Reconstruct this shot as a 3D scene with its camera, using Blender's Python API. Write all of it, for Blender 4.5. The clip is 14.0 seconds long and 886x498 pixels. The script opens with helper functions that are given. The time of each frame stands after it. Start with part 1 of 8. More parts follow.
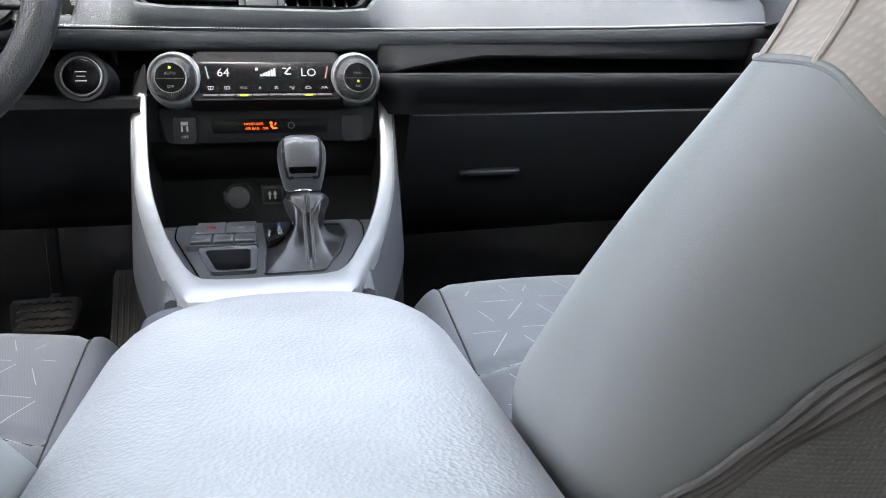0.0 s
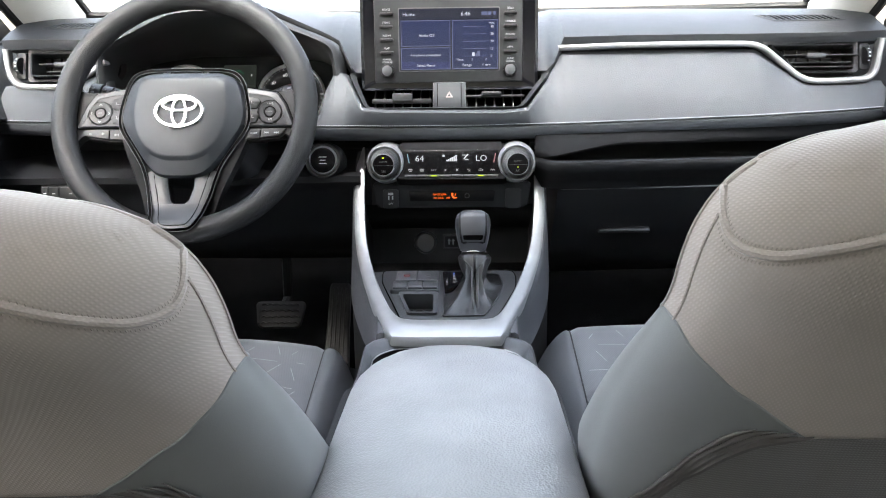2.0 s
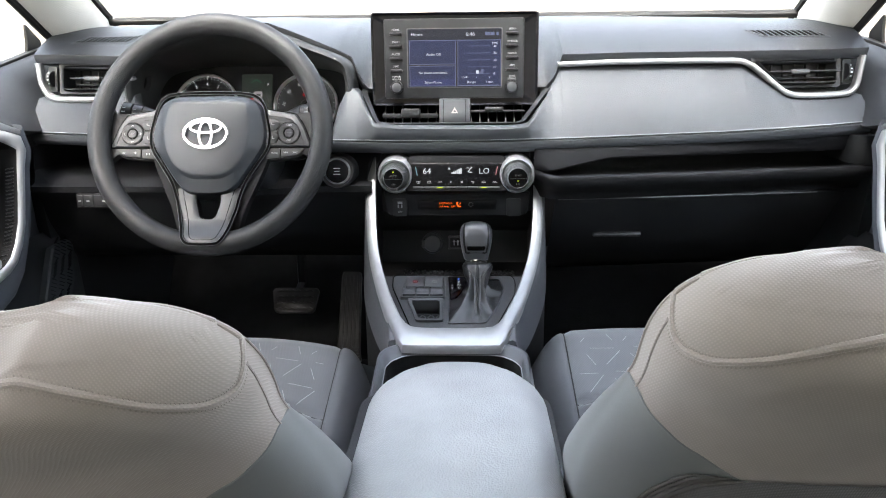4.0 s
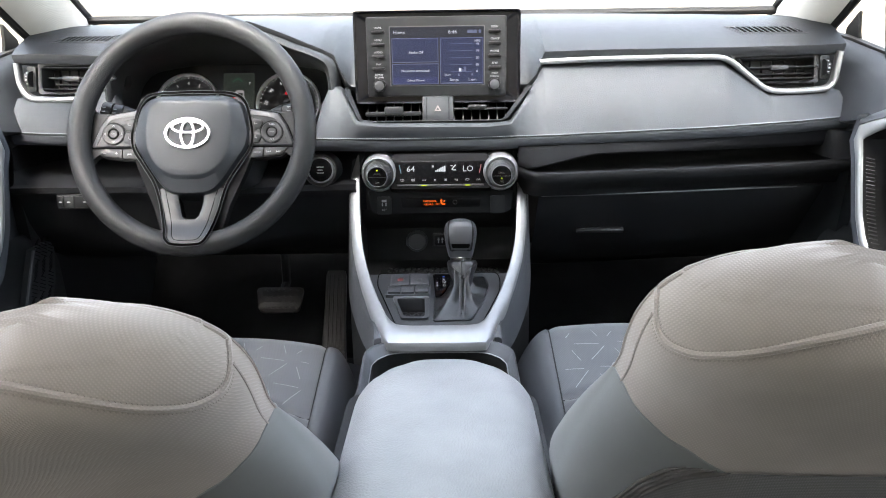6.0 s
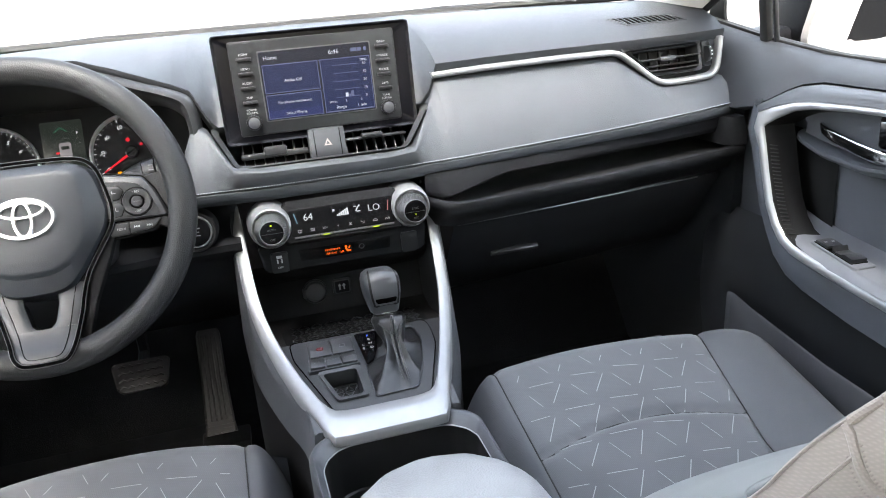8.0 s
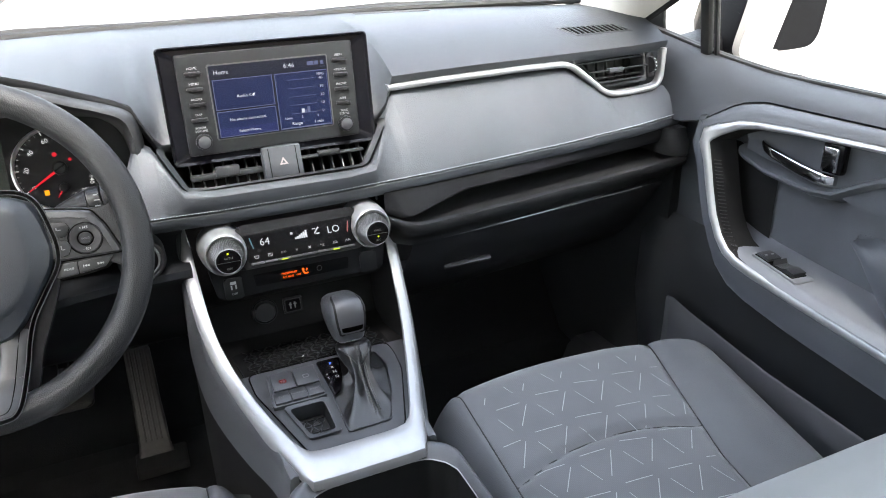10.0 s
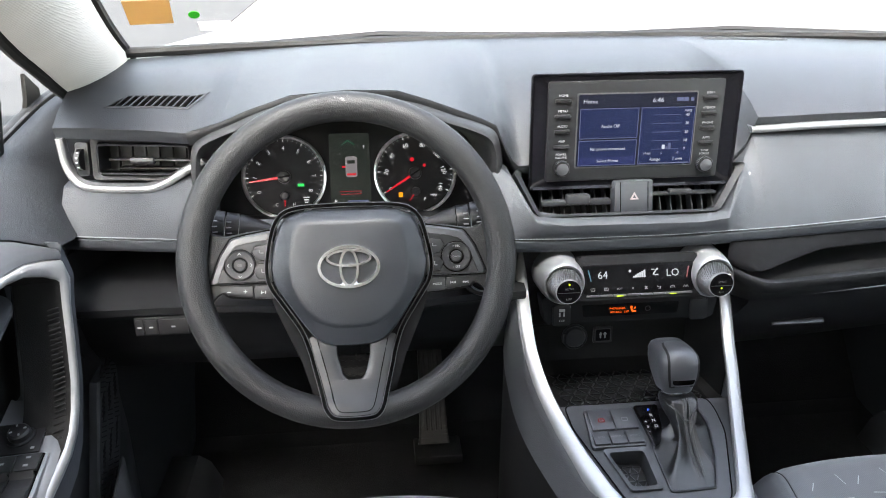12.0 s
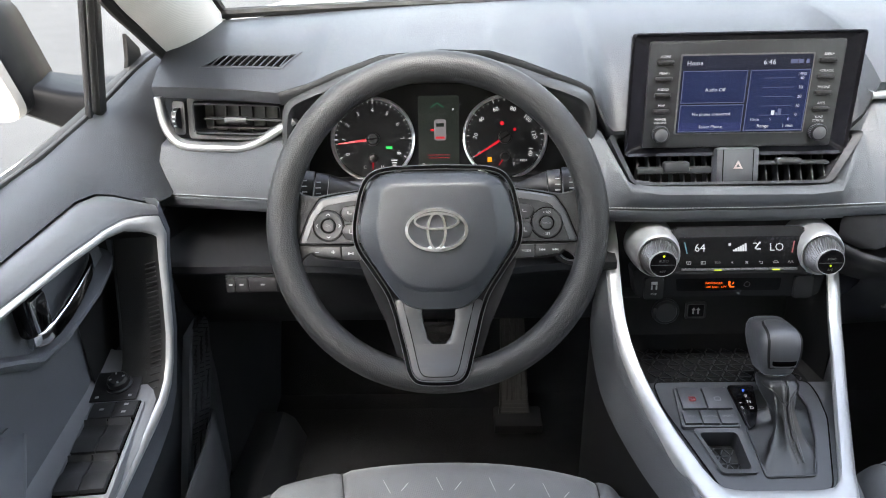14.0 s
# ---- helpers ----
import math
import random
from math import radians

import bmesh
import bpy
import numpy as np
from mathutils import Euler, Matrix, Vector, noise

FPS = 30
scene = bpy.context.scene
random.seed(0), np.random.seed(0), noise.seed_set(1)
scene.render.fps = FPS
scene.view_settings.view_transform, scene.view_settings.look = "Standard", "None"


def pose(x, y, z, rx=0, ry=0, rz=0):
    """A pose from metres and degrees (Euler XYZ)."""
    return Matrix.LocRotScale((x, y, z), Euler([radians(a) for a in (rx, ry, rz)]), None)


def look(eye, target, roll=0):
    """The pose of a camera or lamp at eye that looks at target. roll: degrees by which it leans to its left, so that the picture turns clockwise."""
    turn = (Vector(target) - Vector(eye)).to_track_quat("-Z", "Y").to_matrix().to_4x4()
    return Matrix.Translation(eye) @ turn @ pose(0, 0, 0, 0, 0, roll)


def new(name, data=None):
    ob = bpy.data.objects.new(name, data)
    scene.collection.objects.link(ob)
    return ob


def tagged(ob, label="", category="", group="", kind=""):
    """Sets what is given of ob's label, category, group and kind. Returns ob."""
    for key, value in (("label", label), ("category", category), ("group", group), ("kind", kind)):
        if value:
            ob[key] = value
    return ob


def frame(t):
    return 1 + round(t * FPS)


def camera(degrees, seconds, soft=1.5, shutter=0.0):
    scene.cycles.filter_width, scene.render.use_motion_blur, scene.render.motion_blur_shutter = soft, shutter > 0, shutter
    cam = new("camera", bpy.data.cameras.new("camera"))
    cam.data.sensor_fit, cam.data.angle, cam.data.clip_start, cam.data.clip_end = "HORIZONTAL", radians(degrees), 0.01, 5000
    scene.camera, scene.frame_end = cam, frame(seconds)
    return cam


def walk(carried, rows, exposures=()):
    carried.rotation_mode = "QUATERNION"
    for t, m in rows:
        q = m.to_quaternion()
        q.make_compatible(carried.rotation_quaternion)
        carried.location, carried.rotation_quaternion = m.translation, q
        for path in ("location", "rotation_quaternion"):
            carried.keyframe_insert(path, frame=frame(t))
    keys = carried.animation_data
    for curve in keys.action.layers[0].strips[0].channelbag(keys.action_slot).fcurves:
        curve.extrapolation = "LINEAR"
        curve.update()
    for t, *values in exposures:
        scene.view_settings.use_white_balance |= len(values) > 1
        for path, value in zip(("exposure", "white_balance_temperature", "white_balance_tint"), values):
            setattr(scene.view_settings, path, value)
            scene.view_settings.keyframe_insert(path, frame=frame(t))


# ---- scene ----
cam = camera(61.9, 14.0, soft=1.0)
PATH = [
    (0, (0.011, -0.853, 0.594), (0.425, 1.053, 0.151), -0.2),
    (0.5, (0.016, -0.883, 0.607), (0.218, 1.071, 0.232), 0.1),
    (1, (0.008, -0.967, 0.632), (0.072, 0.994, 0.243), -0.6),
    (1.5, (0.02, -1.045, 0.687), (-0.005, 0.907, 0.256), -1.0),
    (2, (0.02, -1.099, 0.743), (-0.039, 0.842, 0.261), -0.7),
    (2.5, (0.017, -1.136, 0.793), (-0.052, 0.792, 0.265), -0.2),
    (3, (0.019, -1.157, 0.827), (-0.057, 0.76, 0.261), -0.6),
    (5.5, (0.023, -1.17, 0.863), (-0.038, 0.729, 0.238), -0.6),
    (6, (0.021, -1.169, 0.856), (-0.008, 0.733, 0.239), -0.9),
    (6.5, (0.006, -1.138, 0.859), (0.052, 0.76, 0.229), -1.6),
    (7, (-0.031, -1.081, 0.874), (0.137, 0.809, 0.239), -2.6),
    (7.5, (-0.079, -1.02, 0.902), (0.239, 0.835, 0.225), -3.6),
    (8, (-0.118, -0.977, 0.911), (0.351, 0.839, 0.216), -4.5),
    (8.2, (-0.1278, -0.9585, 0.9223), (0.3965, 0.8322, 0.2023), -4.5),
    (10.3, (-0.1997, -0.8801, 0.9968), (0.526, 0.8006, 0.1916), -1.8),
    (10.5, (-0.207, -0.866, 1.007), (0.466, 0.84, 0.209), -1.9),
    (11, (-0.251, -0.831, 1.033), (0.294, 0.922, 0.238), -1.2),
    (11.5, (-0.305, -0.814, 1.041), (0.06, 0.981, 0.238), -0.1),
    (12, (-0.342, -0.807, 1.039), (-0.166, 1.004, 0.21), -0.1),
    (12.5, (-0.355, -0.802, 1.033), (-0.294, 1.007, 0.181), -0.3),
    (13, (-0.351, -0.795, 1.028), (-0.346, 1.005, 0.157), -0.8),
    (13.5, (-0.346, -0.793, 1.024), (-0.374, 1.001, 0.14), -1.1),
    (14, (-0.35, -0.792, 1.026), (-0.394, 0.994, 0.126), -1.4),
]
walk(cam, [(t, look(eye, target, roll)) for t, eye, target, roll in PATH], [(0.0, 3.87), (0.5, 3.72), (1.0, 3.64), (2.0, 3.53), (3.0, 3.48), (6.0, 3.48), (8.0, 3.50), (11.0, 3.42), (14.0, 3.36)])

# ---- world and light ----
world = bpy.data.worlds.new("overcast_sky")
scene.world = world
world.use_nodes = True
wn = world.node_tree.nodes
sky = wn.new("ShaderNodeTexSky")
sky.sky_type = "NISHITA"
sky.sun_disc = False
sky.sun_elevation = radians(48)
sky.sun_rotation = radians(200)
sky.air_density, sky.dust_density = 1.6, 3.0
wn["Background"].inputs[1].default_value = 0.15
haze = wn.new("ShaderNodeHueSaturation")
haze.inputs["Saturation"].default_value = 0.55
world.node_tree.links.new(sky.outputs[0], haze.inputs["Color"])
world.node_tree.links.new(haze.outputs[0], wn["Background"].inputs[0])

sun = new("sun", bpy.data.lights.new("sun", "SUN"))
sun.data.energy, sun.data.angle, sun.data.color = 1.2, radians(20), (1.0, 0.96, 0.9)
sun.matrix_world = look((0, 0, 5), (0.6, 2.0, 0.0))
EXPOSURE = 3.0
scene.view_settings.exposure = EXPOSURE


# ---- materials ----
def material(name, color, rough=0.5, metal=0.0, grain=0.0, grain_size=0.001, vary=0.0, vary_size=0.08, spec=0.5, coat=0.0,
             weave=0.0, knit=0.0, emit=0.0, rough_vary=0.05):
    m = bpy.data.materials.new(name)
    m.use_nodes = True
    t = m.node_tree
    b = t.nodes["Principled BSDF"]
    b.inputs["Roughness"].default_value = rough
    b.inputs["Metallic"].default_value = metal
    b.inputs["Specular IOR Level"].default_value = spec
    b.inputs["Coat Weight"].default_value = coat
    b.inputs["Base Color"].default_value = (*color, 1)
    if emit:
        b.inputs["Emission Color"].default_value = (*color, 1)
        b.inputs["Emission Strength"].default_value = emit
    co = t.nodes.new("ShaderNodeTexCoord")
    if vary:
        n = t.nodes.new("ShaderNodeTexNoise")
        n.inputs["Scale"].default_value = 1 / vary_size
        n.inputs["Detail"].default_value = 5
        t.links.new(co.outputs["Object"], n.inputs["Vector"])
        r = t.nodes.new("ShaderNodeMapRange")
        r.inputs["From Min"].default_value, r.inputs["From Max"].default_value = 0.3, 0.7
        r.inputs["To Min"].default_value, r.inputs["To Max"].default_value = 1 - vary, 1 + vary
        t.links.new(n.outputs["Fac"], r.inputs["Value"])
        x = t.nodes.new("ShaderNodeVectorMath")
        x.operation = "SCALE"
        x.inputs[0].default_value = color
        t.links.new(r.outputs[0], x.inputs["Scale"])
        t.links.new(x.outputs[0], b.inputs["Base Color"])
        q = t.nodes.new("ShaderNodeMapRange")
        q.inputs["To Min"].default_value, q.inputs["To Max"].default_value = max(rough - rough_vary, 0.02), rough + rough_vary
        t.links.new(n.outputs["Fac"], q.inputs["Value"])
        t.links.new(q.outputs[0], b.inputs["Roughness"])
    if grain:
        v = t.nodes.new("ShaderNodeTexVoronoi")
        v.inputs["Scale"].default_value = 1 / grain_size
        t.links.new(co.outputs["Object"], v.inputs["Vector"])
        u = t.nodes.new("ShaderNodeBump")
        u.inputs["Strength"].default_value = grain
        u.inputs["Distance"].default_value = grain_size * 0.35
        t.links.new(v.outputs["Distance"], u.inputs["Height"])
        t.links.new(u.outputs[0], b.inputs["Normal"])
    if knit:
        mp = t.nodes.new("ShaderNodeMapping")
        mp.inputs["Rotation"].default_value = (0.5, 0.62, 0.2)
        t.links.new(co.outputs["Object"], mp.inputs["Vector"])
        bands = []
        for direction in ("X", "Z"):
            w = t.nodes.new("ShaderNodeTexWave")
            w.bands_direction = direction
            w.inputs["Scale"].default_value = 0.314 / knit
            w.inputs["Distortion"].default_value = 0.35
            w.inputs["Detail"].default_value = 2
            w.inputs["Detail Scale"].default_value = 2.0
            t.links.new(mp.outputs[0], w.inputs["Vector"])
            bands.append(w)
        v = t.nodes.new("ShaderNodeMath")
        v.operation = "MULTIPLY"
        t.links.new(bands[0].outputs["Fac"], v.inputs[0])
        t.links.new(bands[1].outputs["Fac"], v.inputs[1])
        u = t.nodes.new("ShaderNodeBump")
        u.inputs["Strength"].default_value = 0.5
        u.inputs["Distance"].default_value = knit * 0.13
        t.links.new(v.outputs[0], u.inputs["Height"])
        t.links.new(u.outputs[0], b.inputs["Normal"])
        r2 = t.nodes.new("ShaderNodeMapRange")
        r2.inputs["To Min"].default_value, r2.inputs["To Max"].default_value = 0.94, 1.07
        t.links.new(v.outputs[0], r2.inputs["Value"])
        x2 = t.nodes.new("ShaderNodeVectorMath")
        x2.operation = "SCALE"
        if vary:
            t.links.new(x.outputs[0], x2.inputs[0])
        else:
            x2.inputs[0].default_value = color
        t.links.new(r2.outputs[0], x2.inputs["Scale"])
        t.links.new(x2.outputs[0], b.inputs["Base Color"])
        b.inputs["Sheen Weight"].default_value = 0.2
    if weave:
        mix = None
        for direction in ("X", "Z"):
            w = t.nodes.new("ShaderNodeTexWave")
            w.bands_direction = direction
            w.inputs["Scale"].default_value = 1 / weave / 6.28 * 2
            w.inputs["Distortion"].default_value = 1.2
            w.inputs["Detail"].default_value = 1
            t.links.new(co.outputs["Object"], w.inputs["Vector"])
            if mix is None:
                mix = w
            else:
                a = t.nodes.new("ShaderNodeMath")
                a.operation = "MULTIPLY"
                t.links.new(mix.outputs["Fac"], a.inputs[0])
                t.links.new(w.outputs["Fac"], a.inputs[1])
                u = t.nodes.new("ShaderNodeBump")
                u.inputs["Strength"].default_value = 0.3
                u.inputs["Distance"].default_value = weave * 0.4
                t.links.new(a.outputs[0], u.inputs["Height"])
                t.links.new(u.outputs[0], b.inputs["Normal"])
        b.inputs["Sheen Weight"].default_value = 0.25
    return m


M_DASH = material("dash_soft_plastic", (0.0128, 0.0141, 0.0167), 0.50, spec=0.34, grain=0.5, grain_size=0.0012, vary=0.12)
M_PAD = material("stitched_leatherette", (0.0265, 0.0292, 0.0338), 0.60, grain=0.4, grain_size=0.0014, vary=0.1, spec=0.25)
M_BLACK = material("black_plastic", (0.0080, 0.0081, 0.0090), 0.40, spec=0.28, grain=0.3, grain_size=0.001, vary=0.15)
M_GREY = material("grey_plastic", (0.013, 0.0138, 0.0155), 0.38, spec=0.4, grain=0.3, grain_size=0.0009, vary=0.1)
M_GLOSS = material("piano_black", (0.004, 0.004, 0.005), 0.10, spec=0.12)
M_FASCIA = material("fascia_grey", (0.0095, 0.010, 0.011), 0.5, spec=0.2, vary=0.08)
M_SILVER = material("satin_silver", (0.212, 0.214, 0.220), 0.36, metal=0.65, vary=0.05, vary_size=0.02)
M_FRAME = material("satin_silver_frame", (0.29, 0.294, 0.303), 0.36, metal=0.6, vary=0.05, vary_size=0.02)
M_CHROME = material("chrome", (0.62, 0.63, 0.65), 0.14, metal=1.0)
M_MIRROR = material("mirror_silver", (0.9, 0.9, 0.9), 0.01, metal=1.0)
M_HOUSING = material("mirror_housing", (0.004, 0.004, 0.0045), 0.4, spec=0.05, grain=0.3, vary=0.1)
M_LINERDARK = material("bin_liner", (0.0058, 0.0058, 0.0062), 0.7, grain=0.4, grain_size=0.001, spec=0.15)
M_WHEEL = material("wheel_urethane", (0.0108, 0.0111, 0.0120), 0.50, spec=0.24, grain=0.55, grain_size=0.0013, vary=0.08, vary_size=0.05, rough_vary=0.04)
M_HORN = material("airbag_pad_plastic", (0.0108, 0.0124, 0.0157), 0.46, spec=0.36, grain=0.3, grain_size=0.0009, vary=0.10, vary_size=0.05)
M_BUTTON = material("thumb_button_black", (0.0085, 0.0088, 0.0098), 0.42, spec=0.32, grain=0.2, vary=0.1)
M_INLAY = material("spoke_satin", (0.018, 0.019, 0.0215), 0.42, spec=0.4, vary=0.08, vary_size=0.03)
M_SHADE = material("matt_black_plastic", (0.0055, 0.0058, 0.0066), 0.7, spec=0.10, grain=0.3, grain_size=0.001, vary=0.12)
# shade on brow and gate floor put into the colour; plain black on mat
M_BROW = material("black_with_shade", (0.0045, 0.0047, 0.0054), 0.8, spec=0.06, grain=0.3, grain_size=0.001, vary=0.12)
M_GLOVE = material("glovebox_plastic", (0.0065, 0.0068, 0.0078), 0.5, spec=0.16, grain=0.35, grain_size=0.001, vary=0.12)
M_KNURL = material("knurled_grey", (0.078, 0.080, 0.083), 0.36, metal=0.6, vary=0.1, vary_size=0.01)
M_EDGE = material("welt_edging", (0.022, 0.023, 0.026), 0.45, spec=0.35)
M_CONSOLE = material("console_soft_plastic", (0.050, 0.0535, 0.060), 0.45, grain=0.4, grain_size=0.0012, vary=0.1)
M_PLATE = material("shifter_plate_plastic", (0.024, 0.0255, 0.029), 0.42, spec=0.45, grain=0.3, grain_size=0.0009, vary=0.1)
M_ARM = material("armrest_leatherette", (0.240, 0.243, 0.250), 0.40, grain=0.5, grain_size=0.0021, vary=0.10, vary_size=0.05)
M_LEATHER = material("boot_leather", (0.0085, 0.0088, 0.0098), 0.33, spec=0.5, grain=0.45, grain_size=0.0014, vary=0.15, vary_size=0.02)
M_SEATCLOTH = material("seat_side_cloth", (0.062, 0.066, 0.073), 0.8, grain=0.4, grain_size=0.0016, vary=0.1)
M_SEATMID = material("seat_insert_cloth", (0.074, 0.078, 0.085), 0.9, knit=0.0019, vary=0.12)
M_SEATBACK = material("seat_back_cloth", (0.316, 0.273, 0.250), 0.9, knit=0.0019, vary=0.1)
M_SEATSIDE = material("seat_back_vinyl", (0.165, 0.169, 0.170), 0.62, grain=0.15, grain_size=0.0010, vary=0.06)
M_THREAD = material("pale_thread", (0.33, 0.34, 0.352), 0.7)
M_DARKTHREAD = material("grey_thread", (0.045, 0.045, 0.044), 0.8)
M_CARPET = material("carpet", (0.0058, 0.0058, 0.0062), 0.95, spec=0.08, grain=0.5, grain_size=0.0016, vary=0.3, vary_size=0.03)
M_LINER = material("headliner", (0.62, 0.60, 0.55), 0.9, weave=0.003, vary=0.04)
M_PILLAR = material("pillar_cloth", (0.42, 0.405, 0.37), 0.85, weave=0.002, vary=0.06)
M_RUBBER = material("rubber", (0.009, 0.009, 0.009), 0.6, spec=0.25, vary=0.3, vary_size=0.01)
M_PEDAL = material("pedal_rubber", (0.015, 0.0135, 0.0125), 0.5, spec=0.3, vary=0.25, vary_size=0.01)
M_PAINT = material("white_car_paint", (0.72, 0.73, 0.74), 0.25, coat=0.7)
M_GROUND = material("pale_concrete", (0.26, 0.247, 0.222), 0.9, grain=0.5, grain_size=0.02, vary=0.18, vary_size=0.7)
M_ROAD = material("worn_asphalt", (0.032, 0.032, 0.031), 0.9, grain=0.6, grain_size=0.01, vary=0.2, vary_size=0.5)
M_SLOT = material("slot_dark", (0.002, 0.002, 0.002), 0.9, spec=0.0)
M_WALL = material("pale_render", (0.24, 0.213, 0.172), 0.9, vary=0.08, vary_size=0.8)


def glass(name, tint=(1, 1, 1)):
    m = bpy.data.materials.new(name)
    m.use_nodes = True
    b = m.node_tree.nodes["Principled BSDF"]
    b.inputs["Base Color"].default_value = (*tint, 1)
    b.inputs["Roughness"].default_value = 0.0
    b.inputs["IOR"].default_value = 1.05
    b.inputs["Transmission Weight"].default_value = 1.0
    return m


def paper(name, color):
    """Thin paper that lets some light through."""
    m = bpy.data.materials.new(name)
    m.use_nodes = True
    t = m.node_tree
    tr = t.nodes.new("ShaderNodeBsdfTranslucent")
    tr.inputs["Color"].default_value = (*color, 1)
    mx = t.nodes.new("ShaderNodeMixShader")
    mx.inputs[0].default_value = 0.6
    t.nodes["Principled BSDF"].inputs["Base Color"].default_value = (*color, 1)
    t.nodes["Principled BSDF"].inputs["Roughness"].default_value = 0.8
    t.links.new(t.nodes["Principled BSDF"].outputs[0], mx.inputs[1])
    t.links.new(tr.outputs[0], mx.inputs[2])
    t.links.new(mx.outputs[0], t.nodes["Material Output"].inputs["Surface"])
    return m


def privacy_glass(name, tint):
    """Dark tinted glass that passes a share of the light."""
    m = bpy.data.materials.new(name)
    m.use_nodes = True
    t = m.node_tree
    clear = t.nodes.new("ShaderNodeBsdfTransparent")
    clear.inputs["Color"].default_value = (*tint, 1)
    gloss = t.nodes.new("ShaderNodeBsdfGlossy")
    gloss.inputs["Roughness"].default_value = 0.02
    mx = t.nodes.new("ShaderNodeMixShader")
    mx.inputs[0].default_value = 0.06
    t.links.new(clear.outputs[0], mx.inputs[1])
    t.links.new(gloss.outputs[0], mx.inputs[2])
    t.links.new(mx.outputs[0], t.nodes["Material Output"].inputs["Surface"])
    return m


M_PRIVACY = privacy_glass("privacy_glass", (0.44, 0.44, 0.42))
M_SKIRT = material("dial_silver", (0.155, 0.159, 0.166), 0.38, metal=0.35, vary=0.05, vary_size=0.02)
M_SLIM = material("slim_button_grey", (0.034, 0.035, 0.037), 0.5, metal=0.0, spec=0.3, vary=0.05)
M_KNOB = material("knob_plastic", (0.025, 0.0265, 0.0300), 0.36, spec=0.55, grain=0.3, grain_size=0.0012, vary=0.1)
M_LCD = material("readout_black", (0.003, 0.003, 0.0035), 0.25, spec=0.05)
M_VENT = material("vent_grey", (0.014, 0.0148, 0.0165), 0.5, spec=0.2, grain=0.2, vary=0.1)
M_HAZARD = material("hazard_grey", (0.027, 0.029, 0.033), 0.5, spec=0.3, grain=0.2, vary=0.1)
M_SWITCH = material("switch_panel_grey", (0.095, 0.0995, 0.110), 0.42, spec=0.45, grain=0.2, vary=0.1)
M_DOORPAD = material("door_soft_plastic", (0.053, 0.0575, 0.067), 0.60, spec=0.3, grain=0.4, grain_size=0.0014, vary=0.1)
M_DOORDARK = material("door_inner_plastic", (0.034, 0.036, 0.041), 0.46, spec=0.4, grain=0.3, grain_size=0.0012, vary=0.12)
M_GLASS = glass("window_glass")


def glow(name, color, strength):
    m = material(name, tuple(c * 0.1 for c in color), 0.4)
    b = m.node_tree.nodes["Principled BSDF"]
    b.inputs["Emission Color"].default_value = (*color, 1)
    b.inputs["Emission Strength"].default_value = strength / 2 ** EXPOSURE
    b.inputs["Specular IOR Level"].default_value = 0.3
    b.inputs["Roughness"].default_value = 0.2
    return m


M_HOOD = material("hood_lining", (0.0125, 0.0130, 0.0142), 0.55, spec=0.35, grain=0.3, grain_size=0.0011, vary=0.1)


# ---- building tools ----
def link_mesh(name, bm, mat, parent=None, label="", sharp=35):
    bmesh.ops.remove_doubles(bm, verts=bm.verts, dist=1e-5)
    bmesh.ops.recalc_face_normals(bm, faces=bm.faces)
    me = bpy.data.meshes.new(name)
    bm.to_mesh(me)
    bm.free()
    for p in me.polygons:
        p.use_smooth = True
    me.set_sharp_from_angle(angle=radians(sharp))
    me.materials.append(mat)
    ob = new(name, me)
    if parent:
        ob.parent = parent
        ob.matrix_parent_inverse = parent.matrix_basis.inverted()
    if label:
        ob["label"] = label
    return ob


def part(name, bm, mat, parent, label="", sharp=35):
    return link_mesh(name, bm, mat, parent, label, sharp)


def thing(name, at, label, category, group="", kind=""):
    ob = new(name)
    ob.empty_display_size = 0.02
    ob.location = at
    ob.matrix_basis = Matrix.Translation(at)
    return tagged(ob, label, category, group, kind)


def face(x, y, z, lean=0.0, turn=0.0):
    """Local x to the right, y up along the face, z out of it towards the rear of the car; lean: its top goes forward."""
    return pose(x, y, z, 90 - lean, 0, turn)


def box(bm, m, sx, sy, sz, bevel=0.0, seg=2):
    """A box, centred in its own x and y, from z = 0 to sz."""
    made = bmesh.ops.create_cube(bm, size=1, matrix=m @ Matrix.Translation((0, 0, sz / 2)) @ Matrix.Diagonal((sx, sy, sz, 1)))
    if bevel:
        edges = list({e for v in made["verts"] for e in v.link_edges})
        bmesh.ops.bevel(bm, geom=edges, offset=bevel, segments=seg, affect="EDGES", profile=0.5)
    return bm


def prism(bm, m, poly, z0, z1, bevel=0.0, seg=2, bend=None):
    """A flat outline (x, y) pulled from z0 to z1, with its upper rim rounded."""
    low = [bm.verts.new(m @ Vector((x, y, z0))) for x, y in poly]
    top = [bm.verts.new(m @ Vector((x, y, z1))) for x, y in poly]
    n = len(poly)
    for i in range(n):
        bm.faces.new((low[i], low[(i + 1) % n], top[(i + 1) % n], top[i]))
    lid = bm.faces.new(top)
    bm.faces.new(low[::-1])
    if bevel:
        bmesh.ops.bevel(bm, geom=list(lid.edges), offset=bevel, segments=seg, affect="EDGES", profile=0.5)
    return bm


